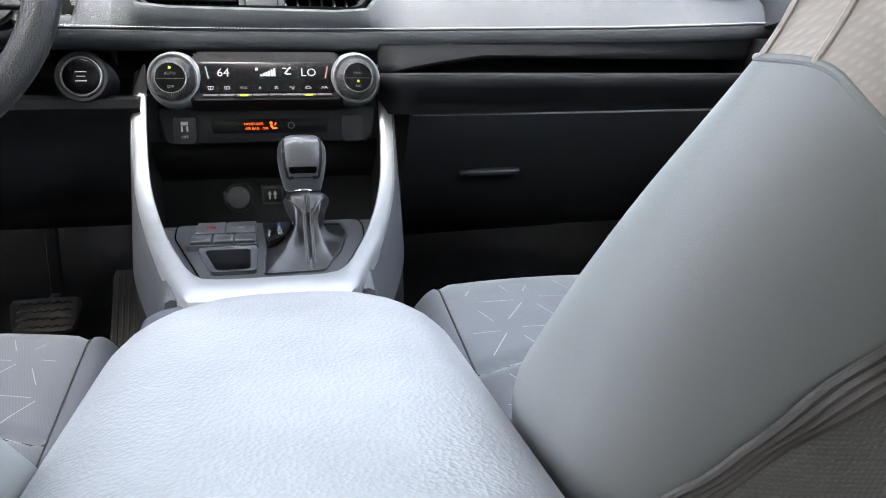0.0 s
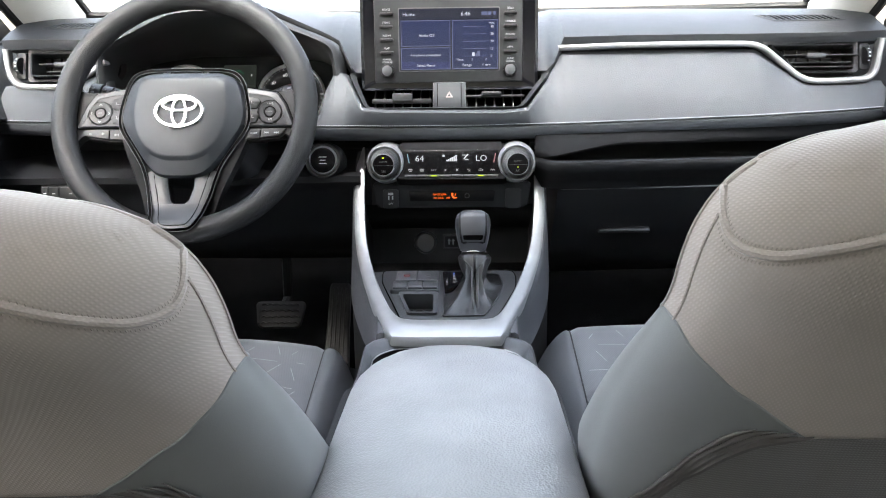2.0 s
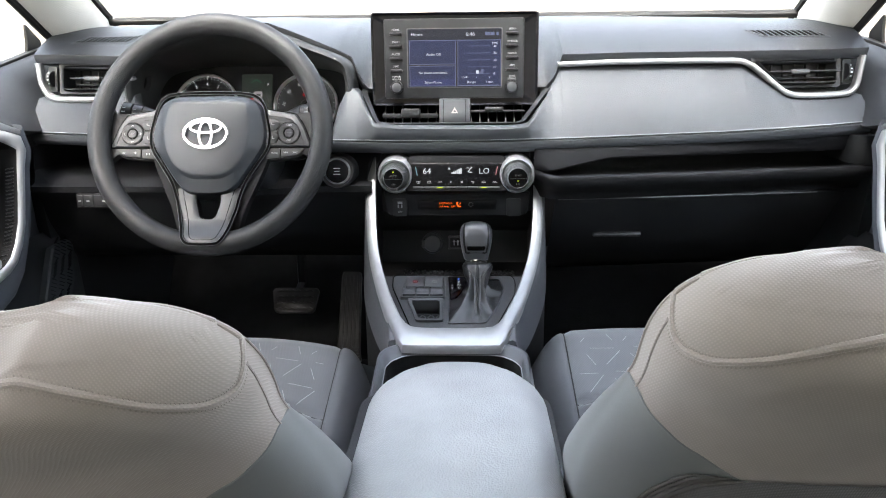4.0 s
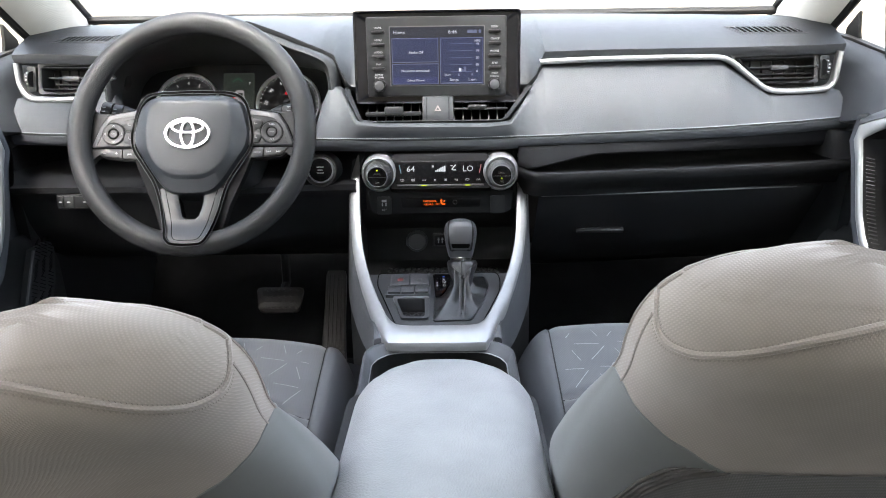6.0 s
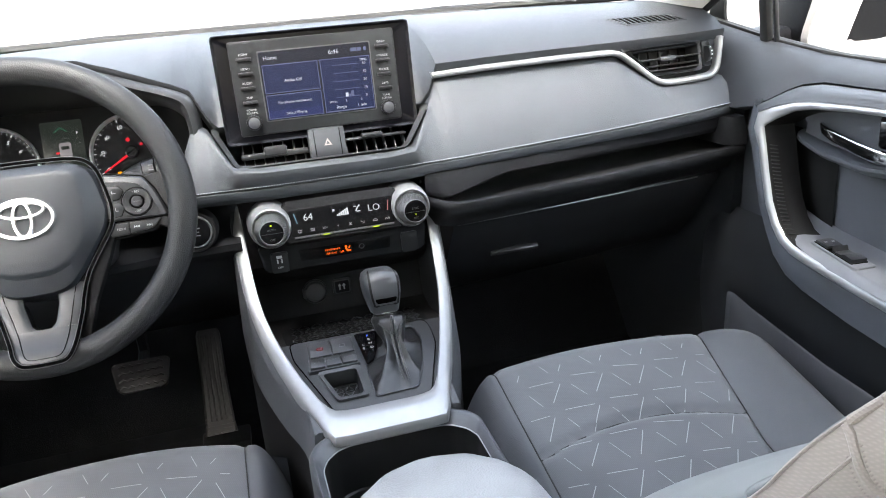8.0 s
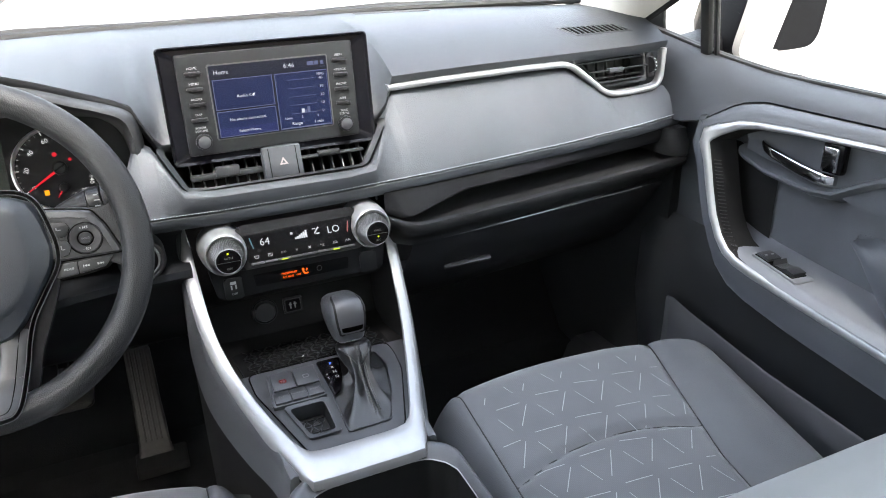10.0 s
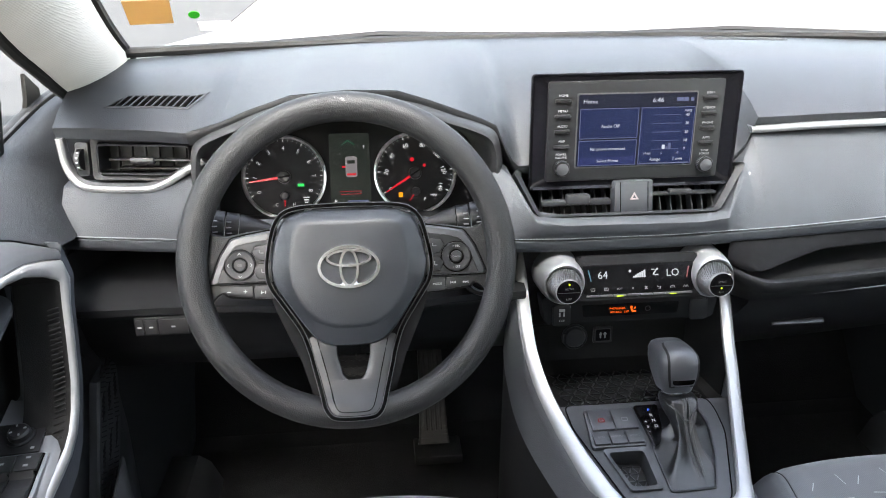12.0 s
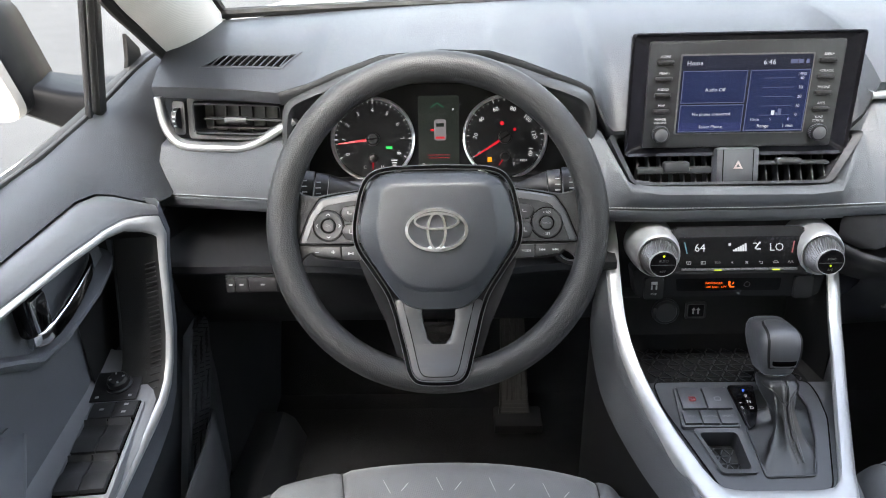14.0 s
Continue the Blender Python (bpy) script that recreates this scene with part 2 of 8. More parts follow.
def holed(bm, m, outer, holes, z0, z1, zh):
    """A plate with openings: its top at z1, its outer rim down to z0, the walls of its openings down to zh."""
    edges = []
    for loop, low in [(outer, z0)] + [(h, zh) for h in holes]:
        top = [bm.verts.new(m @ Vector((x, y, z1))) for x, y in loop]
        bot = [bm.verts.new(m @ Vector((x, y, low))) for x, y in loop]
        for i in range(len(loop)):
            k = (i + 1) % len(loop)
            edges.append(bm.edges.new((top[i], top[k])))
            bm.faces.new((top[i], top[k], bot[k], bot[i]))
    bmesh.ops.triangle_fill(bm, edges=edges, use_beauty=True)
    return bm


def rounded(poly, r, n=4):
    """The outline with its corners rounded."""
    out = []
    for i, p in enumerate(poly):
        p, a, b = Vector(p), Vector(poly[i - 1]), Vector(poly[(i + 1) % len(poly)])
        ra = min(r, (a - p).length * 0.45)
        rb = min(r, (b - p).length * 0.45)
        s, e = p + (a - p).normalized() * ra, p + (b - p).normalized() * rb
        for k in range(n + 1):
            t = k / n
            out.append(tuple(s * (1 - t) ** 2 + p * 2 * t * (1 - t) + e * t * t))
    return out


def oblong(w, h, r, n=4, cx=0.0, cy=0.0):
    return rounded([(cx - w / 2, cy - h / 2), (cx + w / 2, cy - h / 2), (cx + w / 2, cy + h / 2), (cx - w / 2, cy + h / 2)], r, n)


def ellipse(a, b, n=32, cx=0.0, cy=0.0):
    return [(cx + a * math.cos(2 * math.pi * i / n), cy + b * math.sin(2 * math.pi * i / n)) for i in range(n)]


def loft(bm, rows, closed=False, caps=False, loop=False):
    """A skin over rows of points; closed: each row is a ring; loop: the last row meets the first."""
    vs = [[bm.verts.new(p) for p in row] for row in rows]
    n = len(rows[0])
    last = len(vs) if loop else len(vs) - 1
    for i in range(last):
        a, b = vs[i], vs[(i + 1) % len(vs)]
        for j in range(n if closed else n - 1):
            k = (j + 1) % n
            bm.faces.new((a[j], a[k], b[k], b[j]))
    if caps and closed:
        bm.faces.new(vs[0][::-1])
        bm.faces.new(vs[-1])
    return bm


def ringed(bm, m, outer, inner, z0, z1, bevel_in=0.0):
    """A flat frame between two outlines with the same number of points, pulled from z0 to z1."""
    n = len(outer)
    rows = [[m @ Vector((x, y, z0)) for x, y in outer], [m @ Vector((x, y, z1)) for x, y in outer],
            [m @ Vector((x, y, z1 - bevel_in)) for x, y in inner], [m @ Vector((x, y, z0)) for x, y in inner]]
    return loft(bm, rows, closed=True, loop=True)


def smooth_path(points, n=8, closed=False):
    """A Catmull-Rom curve through the points."""
    pts = [Vector(p) for p in points]
    out = []
    count = len(pts) if closed else len(pts) - 1
    for i in range(count):
        p1, p2 = pts[i], pts[(i + 1) % len(pts)]
        p0 = pts[i - 1] if closed or i > 0 else p1 * 2 - p2
        p3 = pts[(i + 2) % len(pts)] if closed or i + 2 < len(pts) else p2 * 2 - p1
        for k in range(n):
            t = k / n
            out.append(0.5 * (2 * p1 + (p2 - p0) * t + (2 * p0 - 5 * p1 + 4 * p2 - p3) * t * t + (3 * p1 - p0 - 3 * p2 + p3) * t ** 3))
    if not closed:
        out.append(pts[-1])
    return out


def sweep(bm, path, section, up=(0, 0, 1), closed=False):
    """A section (across, up) carried along a path; section may be a function of the way along, 0 to 1."""
    pts = [Vector(p) for p in path]
    rows = []
    n = len(pts)
    for i, p in enumerate(pts):
        a = pts[i - 1] if closed or i > 0 else p
        b = pts[(i + 1) % n] if closed or i + 1 < n else p
        d = (b - a).normalized()
        side = d.cross(Vector(up)).normalized()
        top = side.cross(d).normalized()
        sec = section(i / (n - 1)) if callable(section) else section
        rows.append([p + side * x + top * y for x, y in sec])
    return loft(bm, rows, closed=True, caps=not closed, loop=closed)


def tube(bm, path, r, n=8, up=(0, 0, 1), closed=False):
    if callable(r):
        return sweep(bm, path, lambda t: ellipse(r(t), r(t), n), up, closed)
    return sweep(bm, path, ellipse(r, r, n), up, closed)


def lathe(bm, m, profile, n=32, caps=True):
    """Rings of (radius, height) about local z."""
    rows = [[m @ Vector((r * math.cos(2 * math.pi * i / n), r * math.sin(2 * math.pi * i / n), z)) for i in range(n)] for r, z in profile]
    return loft(bm, rows, closed=True, caps=caps)


def lerp(table, x):
    """The value at x in rows of (x, value)."""
    return float(np.interp(x, [r[0] for r in table], [r[1] for r in table]))


def text(name, body, size, m, mat, parent, align="CENTER", label=""):
    curve = bpy.data.curves.new(name, "FONT")
    curve.body, curve.size, curve.align_x, curve.align_y = body, size, align, "CENTER"
    curve.resolution_u = 2
    tmp = bpy.data.objects.new(name + "_curve", curve)
    me = bpy.data.meshes.new_from_object(tmp)
    bpy.data.objects.remove(tmp)
    me.transform(m)
    me.materials.clear()
    me.materials.append(mat)
    ob = new(name, me)
    if parent:
        ob.parent = parent
        ob.matrix_parent_inverse = parent.matrix_basis.inverted()
    if label:
        ob["label"] = label
    return ob


XC = -0.022   # the car's middle plane


# ---- outside ----
bm = bmesh.new()
box(bm, Matrix.Translation((0, 0, -0.5)), 900, 900, 0.15)
tagged(link_mesh("ground", bm, M_GROUND), "pale concrete car park ground", "ground", kind="structure")

bm = bmesh.new()
box(bm, Matrix.Translation((0, 24, -0.35)), 60, 0.4, 5.5)
tagged(link_mesh("backdrop", bm, M_WALL), "pale tan wall far beyond the bonnet", "backdrop", kind="structure")

bm = bmesh.new()
box(bm, Matrix.Translation((-8.0, 11.5, -0.349)), 11.5, 20, 0.012)
tagged(link_mesh("road", bm, M_ROAD), "grey worn asphalt lane beyond the parking bay", "road", kind="structure")


# ---- body shell ----
bm = bmesh.new()
box(bm, Matrix.Translation((XC, -0.95, 0.02)), 1.62, 2.7, 0.06)
tagged(link_mesh("floor", bm, M_CARPET), "black carpeted car floor", "floor", kind="structure")

bm = bmesh.new()
rows = []
for x in (XC - 0.80, XC + 0.80):
    rows.append([(x, 0.30, 0.07), (x, 0.42, 0.085), (x, 0.60, 0.26), (x, 0.66, 0.50), (x, 0.64, 0.78), (x, 0.70, 0.78), (x, 0.72, 0.40), (x, 0.66, 0.20), (x, 0.44, 0.02), (x, 0.30, 0.02)])
loft(bm, rows, closed=True, caps=True)
tagged(link_mesh("wall_firewall", bm, M_CARPET), "black carpeted bulkhead under the dashboard", "bulkhead", kind="structure")

bm = bmesh.new()
rows = []
for y, w, z in ((-0.26, 0.56, 1.235), (-0.40, 0.62, 1.265), (-0.9, 0.64, 1.285), (-1.6, 0.62, 1.27), (-2.2, 0.56, 1.22)):
    half = [(XC - w, z - 0.05), (XC - w + 0.05, z - 0.01), (XC - w + 0.15, z), (XC + w - 0.15, z), (XC + w - 0.05, z - 0.01), (XC + w, z - 0.05)]
    ring = half + [(x, zz + 0.06) for x, zz in half[::-1]]
    rows.append([(x, y, zz) for x, zz in ring])
loft(bm, rows, closed=True, caps=True)
tagged(link_mesh("ceiling", bm, M_LINER), "pale beige cloth headliner", "headliner", kind="structure")

# footwell sides
for s, side in ((-1, "left"), (1, "right")):
    bm = bmesh.new()
    rows = []
    for y, u in ((0.74, 0.74), (0.45, 0.755), (0.25, 0.76), (0.14, 0.765)):
        rows.append([(XC + s * u, y, 0.66), (XC + s * (u - 0.01), y, 0.60), (XC + s * (u - 0.03), y, 0.30), (XC + s * (u - 0.06), y, 0.08), (XC + s * (u + 0.05), y, 0.02), (XC + s * (u + 0.05), y, 0.66)])
    loft(bm, rows, closed=True, caps=True)
    tagged(link_mesh("wall_footwell_" + side, bm, M_GREY), "dark plastic footwell side panel", "footwell panel", kind="structure")
    bm = bmesh.new()
    rows = [[(XC + s * a, y, z) for a, z in ((0.62, 0.075), (0.64, 0.125), (0.66, 0.14), (0.71, 0.14), (0.74, 0.12), (0.74, 0.05), (0.62, 0.05))] for y in (0.30, 0.0, -0.5, -1.0)]
    loft(bm, rows, closed=True, caps=True)
    tagged(link_mesh("trim_sill_" + side, bm, M_GREY), "dark grey door sill trim", "sill", kind="structure")

# ribbed rubber guard where the door meets the footwell
for s in (-1,):
    guard = thing("door_guard", (XC + s * 0.72, 0.10, 0.12), "black ribbed rubber door guard strip", "door seal", "door guards")
    bm = bmesh.new()
    slant = [(0.12, -0.126, -0.020), (0.24, -0.058, 0.038), (0.292, -0.030, 0.066), (0.382, 0.024, 0.126), (0.431, 0.052, 0.140), (0.46, 0.070, 0.142)]
    loft(bm, [[(XC + s * u, y, z) for u, y in ((0.716, a), (0.706, a), (0.7035, a + 0.004), (0.7035, b - 0.004), (0.706, b), (0.716, b))] for z, a, b in slant], closed=True, caps=True)
    part("strip", bm, M_PLATE, guard)
    bm = bmesh.new()
    for k in range(46):
        z = 0.20 + 0.006 * k
        a, b = lerp([(q[0], q[1]) for q in slant], z), lerp([(q[0], q[2]) for q in slant], z)
        for q in (0.22, 0.50, 0.78):
            box(bm, Matrix.Translation((XC + s * 0.7033, a + (b - a) * q, z)) @ pose(0, 0, 0, 30 if (k // 5) % 2 else -30, 0, 0), 0.0016, 0.016, 0.0016)
    ribs = part("ribs", bm, M_GLOVE, guard)
    ribs["kind"] = "stuff"

# rear of the cabin, behind the camera
bm = bmesh.new()
box(bm, Matrix.Translation((XC, -2.28, 0.08)), 1.6, 0.08, 0.72, 0.01)
tagged(link_mesh("wall_rear", bm, M_DOORPAD), "dark grey plastic tailgate trim", "tailgate", kind="structure")
for s, side in ((-1, "left"), (1, "right")):
    bm = bmesh.new()
    box(bm, Matrix.Translation((XC + s * 0.79, -1.62, 0.065)), 0.07, 1.28, 0.68, 0.01)
    tagged(link_mesh("wall_" + side, bm, M_DOORPAD), "dark grey plastic rear door lining", "door lining", kind="structure")
    bm = bmesh.new()
    sweep(bm, [(XC + s * 0.78, -1.02, 0.05), (XC + s * 0.77, -1.04, 0.75), (XC + s * 0.66, -1.08, 1.27)], oblong(0.05, 0.12, 0.02, 3), up=(0, 1, 0))
    tagged(link_mesh("pillar_" + side, bm, M_PILLAR), "pale grey middle roof pillar", "pillar", kind="structure")
    bm = bmesh.new()
    sweep(bm, [(XC + s * 0.78, -2.2, 0.05), (XC + s * 0.75, -2.2, 0.75), (XC + s * 0.60, -2.1, 1.24)], oblong(0.06, 0.16, 0.02, 3), up=(0, 1, 0))
    tagged(link_mesh("pillar_" + side, bm, M_PILLAR), "pale grey rear roof pillar", "pillar", kind="structure")


# tinted rear windows
for s, side in ((-1, "left"), (1, "right")):
    bm = bmesh.new()
    loft(bm, [[(XC + s * (u + k), y, z) for y, u, z in ((-1.0, 0.815, 0.73), (-2.25, 0.80, 0.76), (-2.2, 0.66, 1.24), (-1.0, 0.70, 1.25))] for k in (0.0, 0.004)], closed=True, caps=True)
    tagged(link_mesh("window_rear_" + side, bm, M_PRIVACY), "dark tinted rear side window", "window", kind="structure")
bm = bmesh.new()
loft(bm, [[(XC + a * w, y + k, z) for a, w, y, z in ((-1, 0.78, -2.30, 0.78), (1, 0.78, -2.30, 0.78), (1, 0.60, -2.20, 1.24), (-1, 0.60, -2.20, 1.24))] for k in (0.0, 0.004)], closed=True, caps=True)
tagged(link_mesh("window_tailgate", bm, M_PRIVACY), "dark tinted tailgate window", "window", kind="structure")


def door_x(s, u):
    return XC + s * u


def windshield_pillar(s):
    """The cloth-covered pillar between windscreen and side window, with its black seal."""
    stations = [((0.700, 0.440, 0.800), (0.733, 0.300, 0.780)), ((0.694, 0.415, 0.830), (0.727, 0.262, 0.801)), ((0.683, 0.345, 0.860), (0.720, 0.200, 0.832)), ((0.671, 0.270, 0.893), (0.708, 0.125, 0.868)), ((0.655, 0.175, 0.942), (0.697, 0.035, 0.915)),
                ((0.622, -0.01, 1.045), (0.668, -0.120, 1.005)), ((0.59, -0.20, 1.155), (0.635, -0.27, 1.105)), ((0.555, -0.36, 1.25), (0.605, -0.42, 1.195))]
    inner = smooth_path([(door_x(s, a[0]), a[1], a[2]) for a, b in stations], 4)
    outer = smooth_path([(door_x(s, b[0]), b[1], b[2]) for a, b in stations], 4)
    bm = bmesh.new()
    rows = []
    for p, q in zip(inner, outer):
        bulge = Vector((-s * 0.75, -0.55, -0.15)) * (q - p).length
        back = Vector((s * 0.030, 0.028, 0.016))
        row = [p + back]
        for k in range(9):
            t = k / 8
            row.append(p.lerp(q, t) + bulge * 0.16 * math.sin(math.pi * t) ** 0.8)
        rows.append(row + [q + back])
    loft(bm, rows, closed=True, caps=True)
    ob = tagged(link_mesh("windscreen_pillar", bm, M_PILLAR, sharp=60), "pale grey cloth-covered windscreen pillar", "pillar", "windscreen pillars", "structure")

    bm = bmesh.new()
    tube(bm, [p + Vector((s * 0.004, 0.012, 0.006)) for p in inner], 0.008, 8)
    part("windscreen_seal", bm, M_RUBBER, ob, "black rubber seal")
    bm = bmesh.new()
    tube(bm, [p + Vector((s * 0.010, 0.004, 0.0)) for p in outer], 0.008, 8)
    part("door_seal", bm, M_RUBBER, ob, "black rubber seal")


for s in (-1, 1):
    windshield_pillar(s)

# windscreen
bm = bmesh.new()
rows = []
for i in range(13):
    u = -1 + 2 * i / 12
    yb, yt = 0.50 - 0.10 * u * u, -0.24 - 0.05 * u * u
    base, top = Vector((XC + u * 0.72, yb, 0.835)), Vector((XC + u * 0.58, yt, 1.27))
    n = Vector((0, 0.004, 0.005))
    rows.append([base, base.lerp(top, 0.5) + Vector((0, 0.02, 0.025)), top, top + n, base.lerp(top, 0.5) + Vector((0, 0.02, 0.025)) + n, base + n])
loft(bm, rows, closed=True, caps=True)
glass_ob = tagged(link_mesh("window_windscreen", bm, M_GLASS), "clear raked windscreen glass", "windscreen", kind="structure")
glass_ob.visible_shadow = False
bm = bmesh.new()
tube(bm, [(XC + u / 10 * 0.72, 0.475 - 0.10 * (u / 10) ** 2, 0.845) for u in range(-10, 11)], 0.008, 8)
tagged(link_mesh("trim_windscreen", bm, M_RUBBER), "black windscreen base seal", "seal", kind="structure")

# painted outer skin of the car's sides, with the front door's handle
for s, side in ((-1, "left"), (1, "right")):
    bm = bmesh.new()
    rows = []
    for y in (0.55, 0.2, -0.3, -0.9, -1.5, -2.1, -2.35):
        rows.append([(XC + s * (0.862 + k), y, z) for k, z in ((0.010, -0.10), (0.040, 0.15), (0.048, 0.42), (0.030, 0.58), (0.004, 0.70), (-0.010, 0.715), (-0.016, 0.70), (0.0, 0.56), (0.0, -0.10))])
    loft(bm, rows, closed=True, caps=True)
    skin = tagged(link_mesh("wall_outer_" + side, bm, M_PAINT, sharp=50), "white painted outer flank of the car", "car body", kind="structure")
    bm = bmesh.new()
    tube(bm, smooth_path([(XC + s * 0.893, -0.72, 0.60), (XC + s * 0.925, -0.735, 0.603), (XC + s * 0.932, -0.80, 0.605), (XC + s * 0.925, -0.875, 0.603), (XC + s * 0.893, -0.89, 0.60)], 4), 0.011, 8)
    part("outer_door_handle", bm, M_PAINT, skin, "white pull handle")

# bonnet
bonnet = thing("bonnet", (XC, 1.1, 0.7), "white painted car bonnet with a raised middle beyond the windscreen", "bonnet")
bm = bmesh.new()
rows = []
for i in range(9):
    v = i / 8
    y = 0.62 + 1.0 * v
    w = 0.78 - 0.06 * v
    z = 0.845 - 0.10 * v * v
    top = [(XC + u / 8 * w, y - 0.12 * (u / 8) ** 2, z - 0.05 * (u / 8) ** 4 + 0.012 * (1 if 0.55 > abs(u / 8) > 0.45 else 0)) for u in range(-8, 9)]
    rows.append(top + [(x, yy, zz - 0.03) for x, yy, zz in top[::-1]])
loft(bm, rows, closed=True, caps=True)
part("bonnet_panel", bm, M_PAINT, bonnet)
bm = bmesh.new()
rows = [[(XC + u / 8 * 0.75, y - 0.11 * (u / 8) ** 2, z) for u in range(-8, 9)] for y, z in ((0.52, 0.815), (0.56, 0.82), (0.62, 0.815), (0.62, 0.79), (0.52, 0.79))]
loft(bm, [list(r) for r in rows], loop=True)
part("cowl", bm, M_BLACK, bonnet, "black plastic wiper cowl")
for x0, x1 in ((-0.60, -0.05), (0.02, 0.60)):
    bm = bmesh.new()
    tube(bm, [(x0, 0.50 - 0.1 * (x0 / 0.72) ** 2, 0.842), ((x0 + x1) / 2, 0.52, 0.848), (x1, 0.50 - 0.1 * (x1 / 0.72) ** 2, 0.845)], 0.006, 6)
    w = thing("wiper", (x0, 0.5, 0.85), "black windscreen wiper resting at the glass base", "wiper", "windscreen wipers")
    part("wiper_blade", bm, M_RUBBER, w)


# ---- dashboard ----
dash = thing("dashboard", (XC, 0.2, 0.65), "dark grey soft-touch dashboard with pale stitching and silver trim", "dashboard")

EDGE = [(-0.745, 0.150, 0.792), (-0.70, 0.140, 0.793), (-0.62, 0.128, 0.791), (-0.575, 0.115, 0.79), (-0.53, 0.112, 0.803), (-0.495, 0.108, 0.818), (-0.44, 0.092, 0.839),
        (-0.37, 0.088, 0.845), (-0.31, 0.092, 0.842), (-0.276, 0.102, 0.829), (-0.246, 0.112, 0.816), (-0.20, 0.129, 0.795), (-0.180, 0.133, 0.784), (-0.168, 0.128, 0.757), (-0.158, 0.125, 0.738), (-0.15, 0.125, 0.73),
        (0.15, 0.13, 0.73), (0.166, 0.13, 0.748), (0.18, 0.134, 0.785), (0.30, 0.138, 0.787), (0.49, 0.147, 0.787), (0.62, 0.150, 0.788), (0.70, 0.156, 0.79)]


def dash_edge(x):
    return lerp([(a, b) for a, b, c in EDGE], x), lerp([(a, c) for a, b, c in EDGE], x)


def dash_back(x):
    q = (x - XC) / 0.72
    return 0.475 - 0.10 * q * q, 0.846 - 0.012 * q * q


def dash_top(x, v):
    """The upper pad: v from 0 at its rear edge to 1 at the windscreen."""
    (ye, ze), (yb, zb) = dash_edge(x), dash_back(x)
    y = ye + (yb - ye) * v
    rise = 1 - (1 - v) ** 4 if ze < 0.8 else 1 - (1 - v) ** 2
    rise = 0.62 * rise + 0.38 * v
    return Vector((x, y, ze + (zb - ze) * rise + 0.006 * math.sin(math.pi * v)))


bm = bmesh.new()
xs = sorted({round(-0.745 + 1.445 * i / 72, 4) for i in range(73)} | {a for a, b, c in EDGE})
rows = []
for x in xs:
    ye, ze = dash_edge(x)
    row = [Vector((x, ye + 0.05, ze - 0.022)), Vector((x, ye + 0.006, ze - 0.016)), Vector((x, ye + 0.0005, ze - 0.006)), Vector((x, ye + 0.0, ze))]
    row += [dash_top(x, v) for v in (0.02, 0.05, 0.1, 0.17, 0.25, 0.35, 0.45, 0.55, 0.65, 0.75, 0.85, 0.93, 1.0)]
    row += [row[-1] + Vector((0, 0.004, -0.03))]
    rows.append(row)
loft(bm, rows)
bmesh.ops.solidify(bm, geom=bm.faces, thickness=0.004)
part("top_pad", bm, M_DASH, dash, "dark grey grained upper pad", 50)

# dark under-lip of the hood and of the pad beside the screen
bm = bmesh.new()
rows = []
for x in [-0.572 + 0.412 * k / 60 for k in range(61)]:
    ye, ze = dash_edge(x)
    rows.append([Vector((x, ye + 0.03, ze - 0.003)), Vector((x, ye - 0.0015, ze - 0.001)), Vector((x, ye - 0.003, ze - 0.006)), Vector((x, ye + 0.002, ze - 0.018)), Vector((x, ye + 0.04, ze - 0.024))])
loft(bm, rows)
bmesh.ops.solidify(bm, geom=bm.faces, thickness=0.002)
part("hood_lip", bm, M_BLACK, dash, "black lip under the hood edge", 50)

# the stitched middle pad
TOPLINE = [(-0.742, 0.135, 0.715), (-0.64, 0.118, 0.712), (-0.57, 0.115, 0.735), (-0.558, 0.11, 0.72), (-0.545, 0.085, 0.668), (-0.21, 0.075, 0.664), (-0.20, 0.085, 0.70), (-0.184, 0.105, 0.735), (-0.166, 0.097, 0.725), (-0.138, 0.05, 0.678),
           (-0.10, 0.045, 0.674), (0.08, 0.045, 0.672), (0.118, 0.048, 0.675), (0.152, 0.10, 0.718), (0.165, 0.12, 0.735), (0.178, 0.136, 0.760), (0.49, 0.148, 0.760), (0.57, 0.142, 0.708), (0.70, 0.152, 0.708)]
STITCH = [(-0.742, 0.098, 0.664), (-0.55, 0.075, 0.660), (-0.30, 0.060, 0.655), (-0.1, 0.052, 0.652), (0.05, 0.052, 0.652), (0.20, 0.056, 0.655), (0.45, 0.075, 0.661), (0.60, 0.09, 0.667), (0.70, 0.106, 0.672)]


def tab(table, x):
    return lerp([(a, b) for a, b, c in table], x), lerp([(a, c) for a, b, c in table], x)


bm = bmesh.new()
rows = []
for x in sorted({round(-0.742 + 1.442 * i / 80, 4) for i in range(81)} | {a for a, b, c in TOPLINE}):
    (yt, zt), (ys, zs) = tab(TOPLINE, x), tab(STITCH, x)
    row = [Vector((x, yt + 0.03, zt + 0.004)), Vector((x, yt + 0.004, zt + 0.003)), Vector((x, yt, zt))]
    h = zt - zs
    for k in (0.15, 0.35, 0.55, 0.75, 0.9, 1.0):
        row.append(Vector((x, yt + (ys - yt) * k - 0.09 * h * math.sin(math.pi * k), zt + (zs - zt) * k)))
    row += [Vector((x, ys + 0.002, zs - 0.0015)), Vector((x, ys - 0.001, zs - 0.003)), Vector((x, ys - 0.001, zs - 0.012)), Vector((x, ys + 0.005, zs - 0.02)), Vector((x, ys + 0.02, zs - 0.024)), Vector((x, ys + 0.07, zs - 0.022))]
    rows.append(row)
loft(bm, rows)
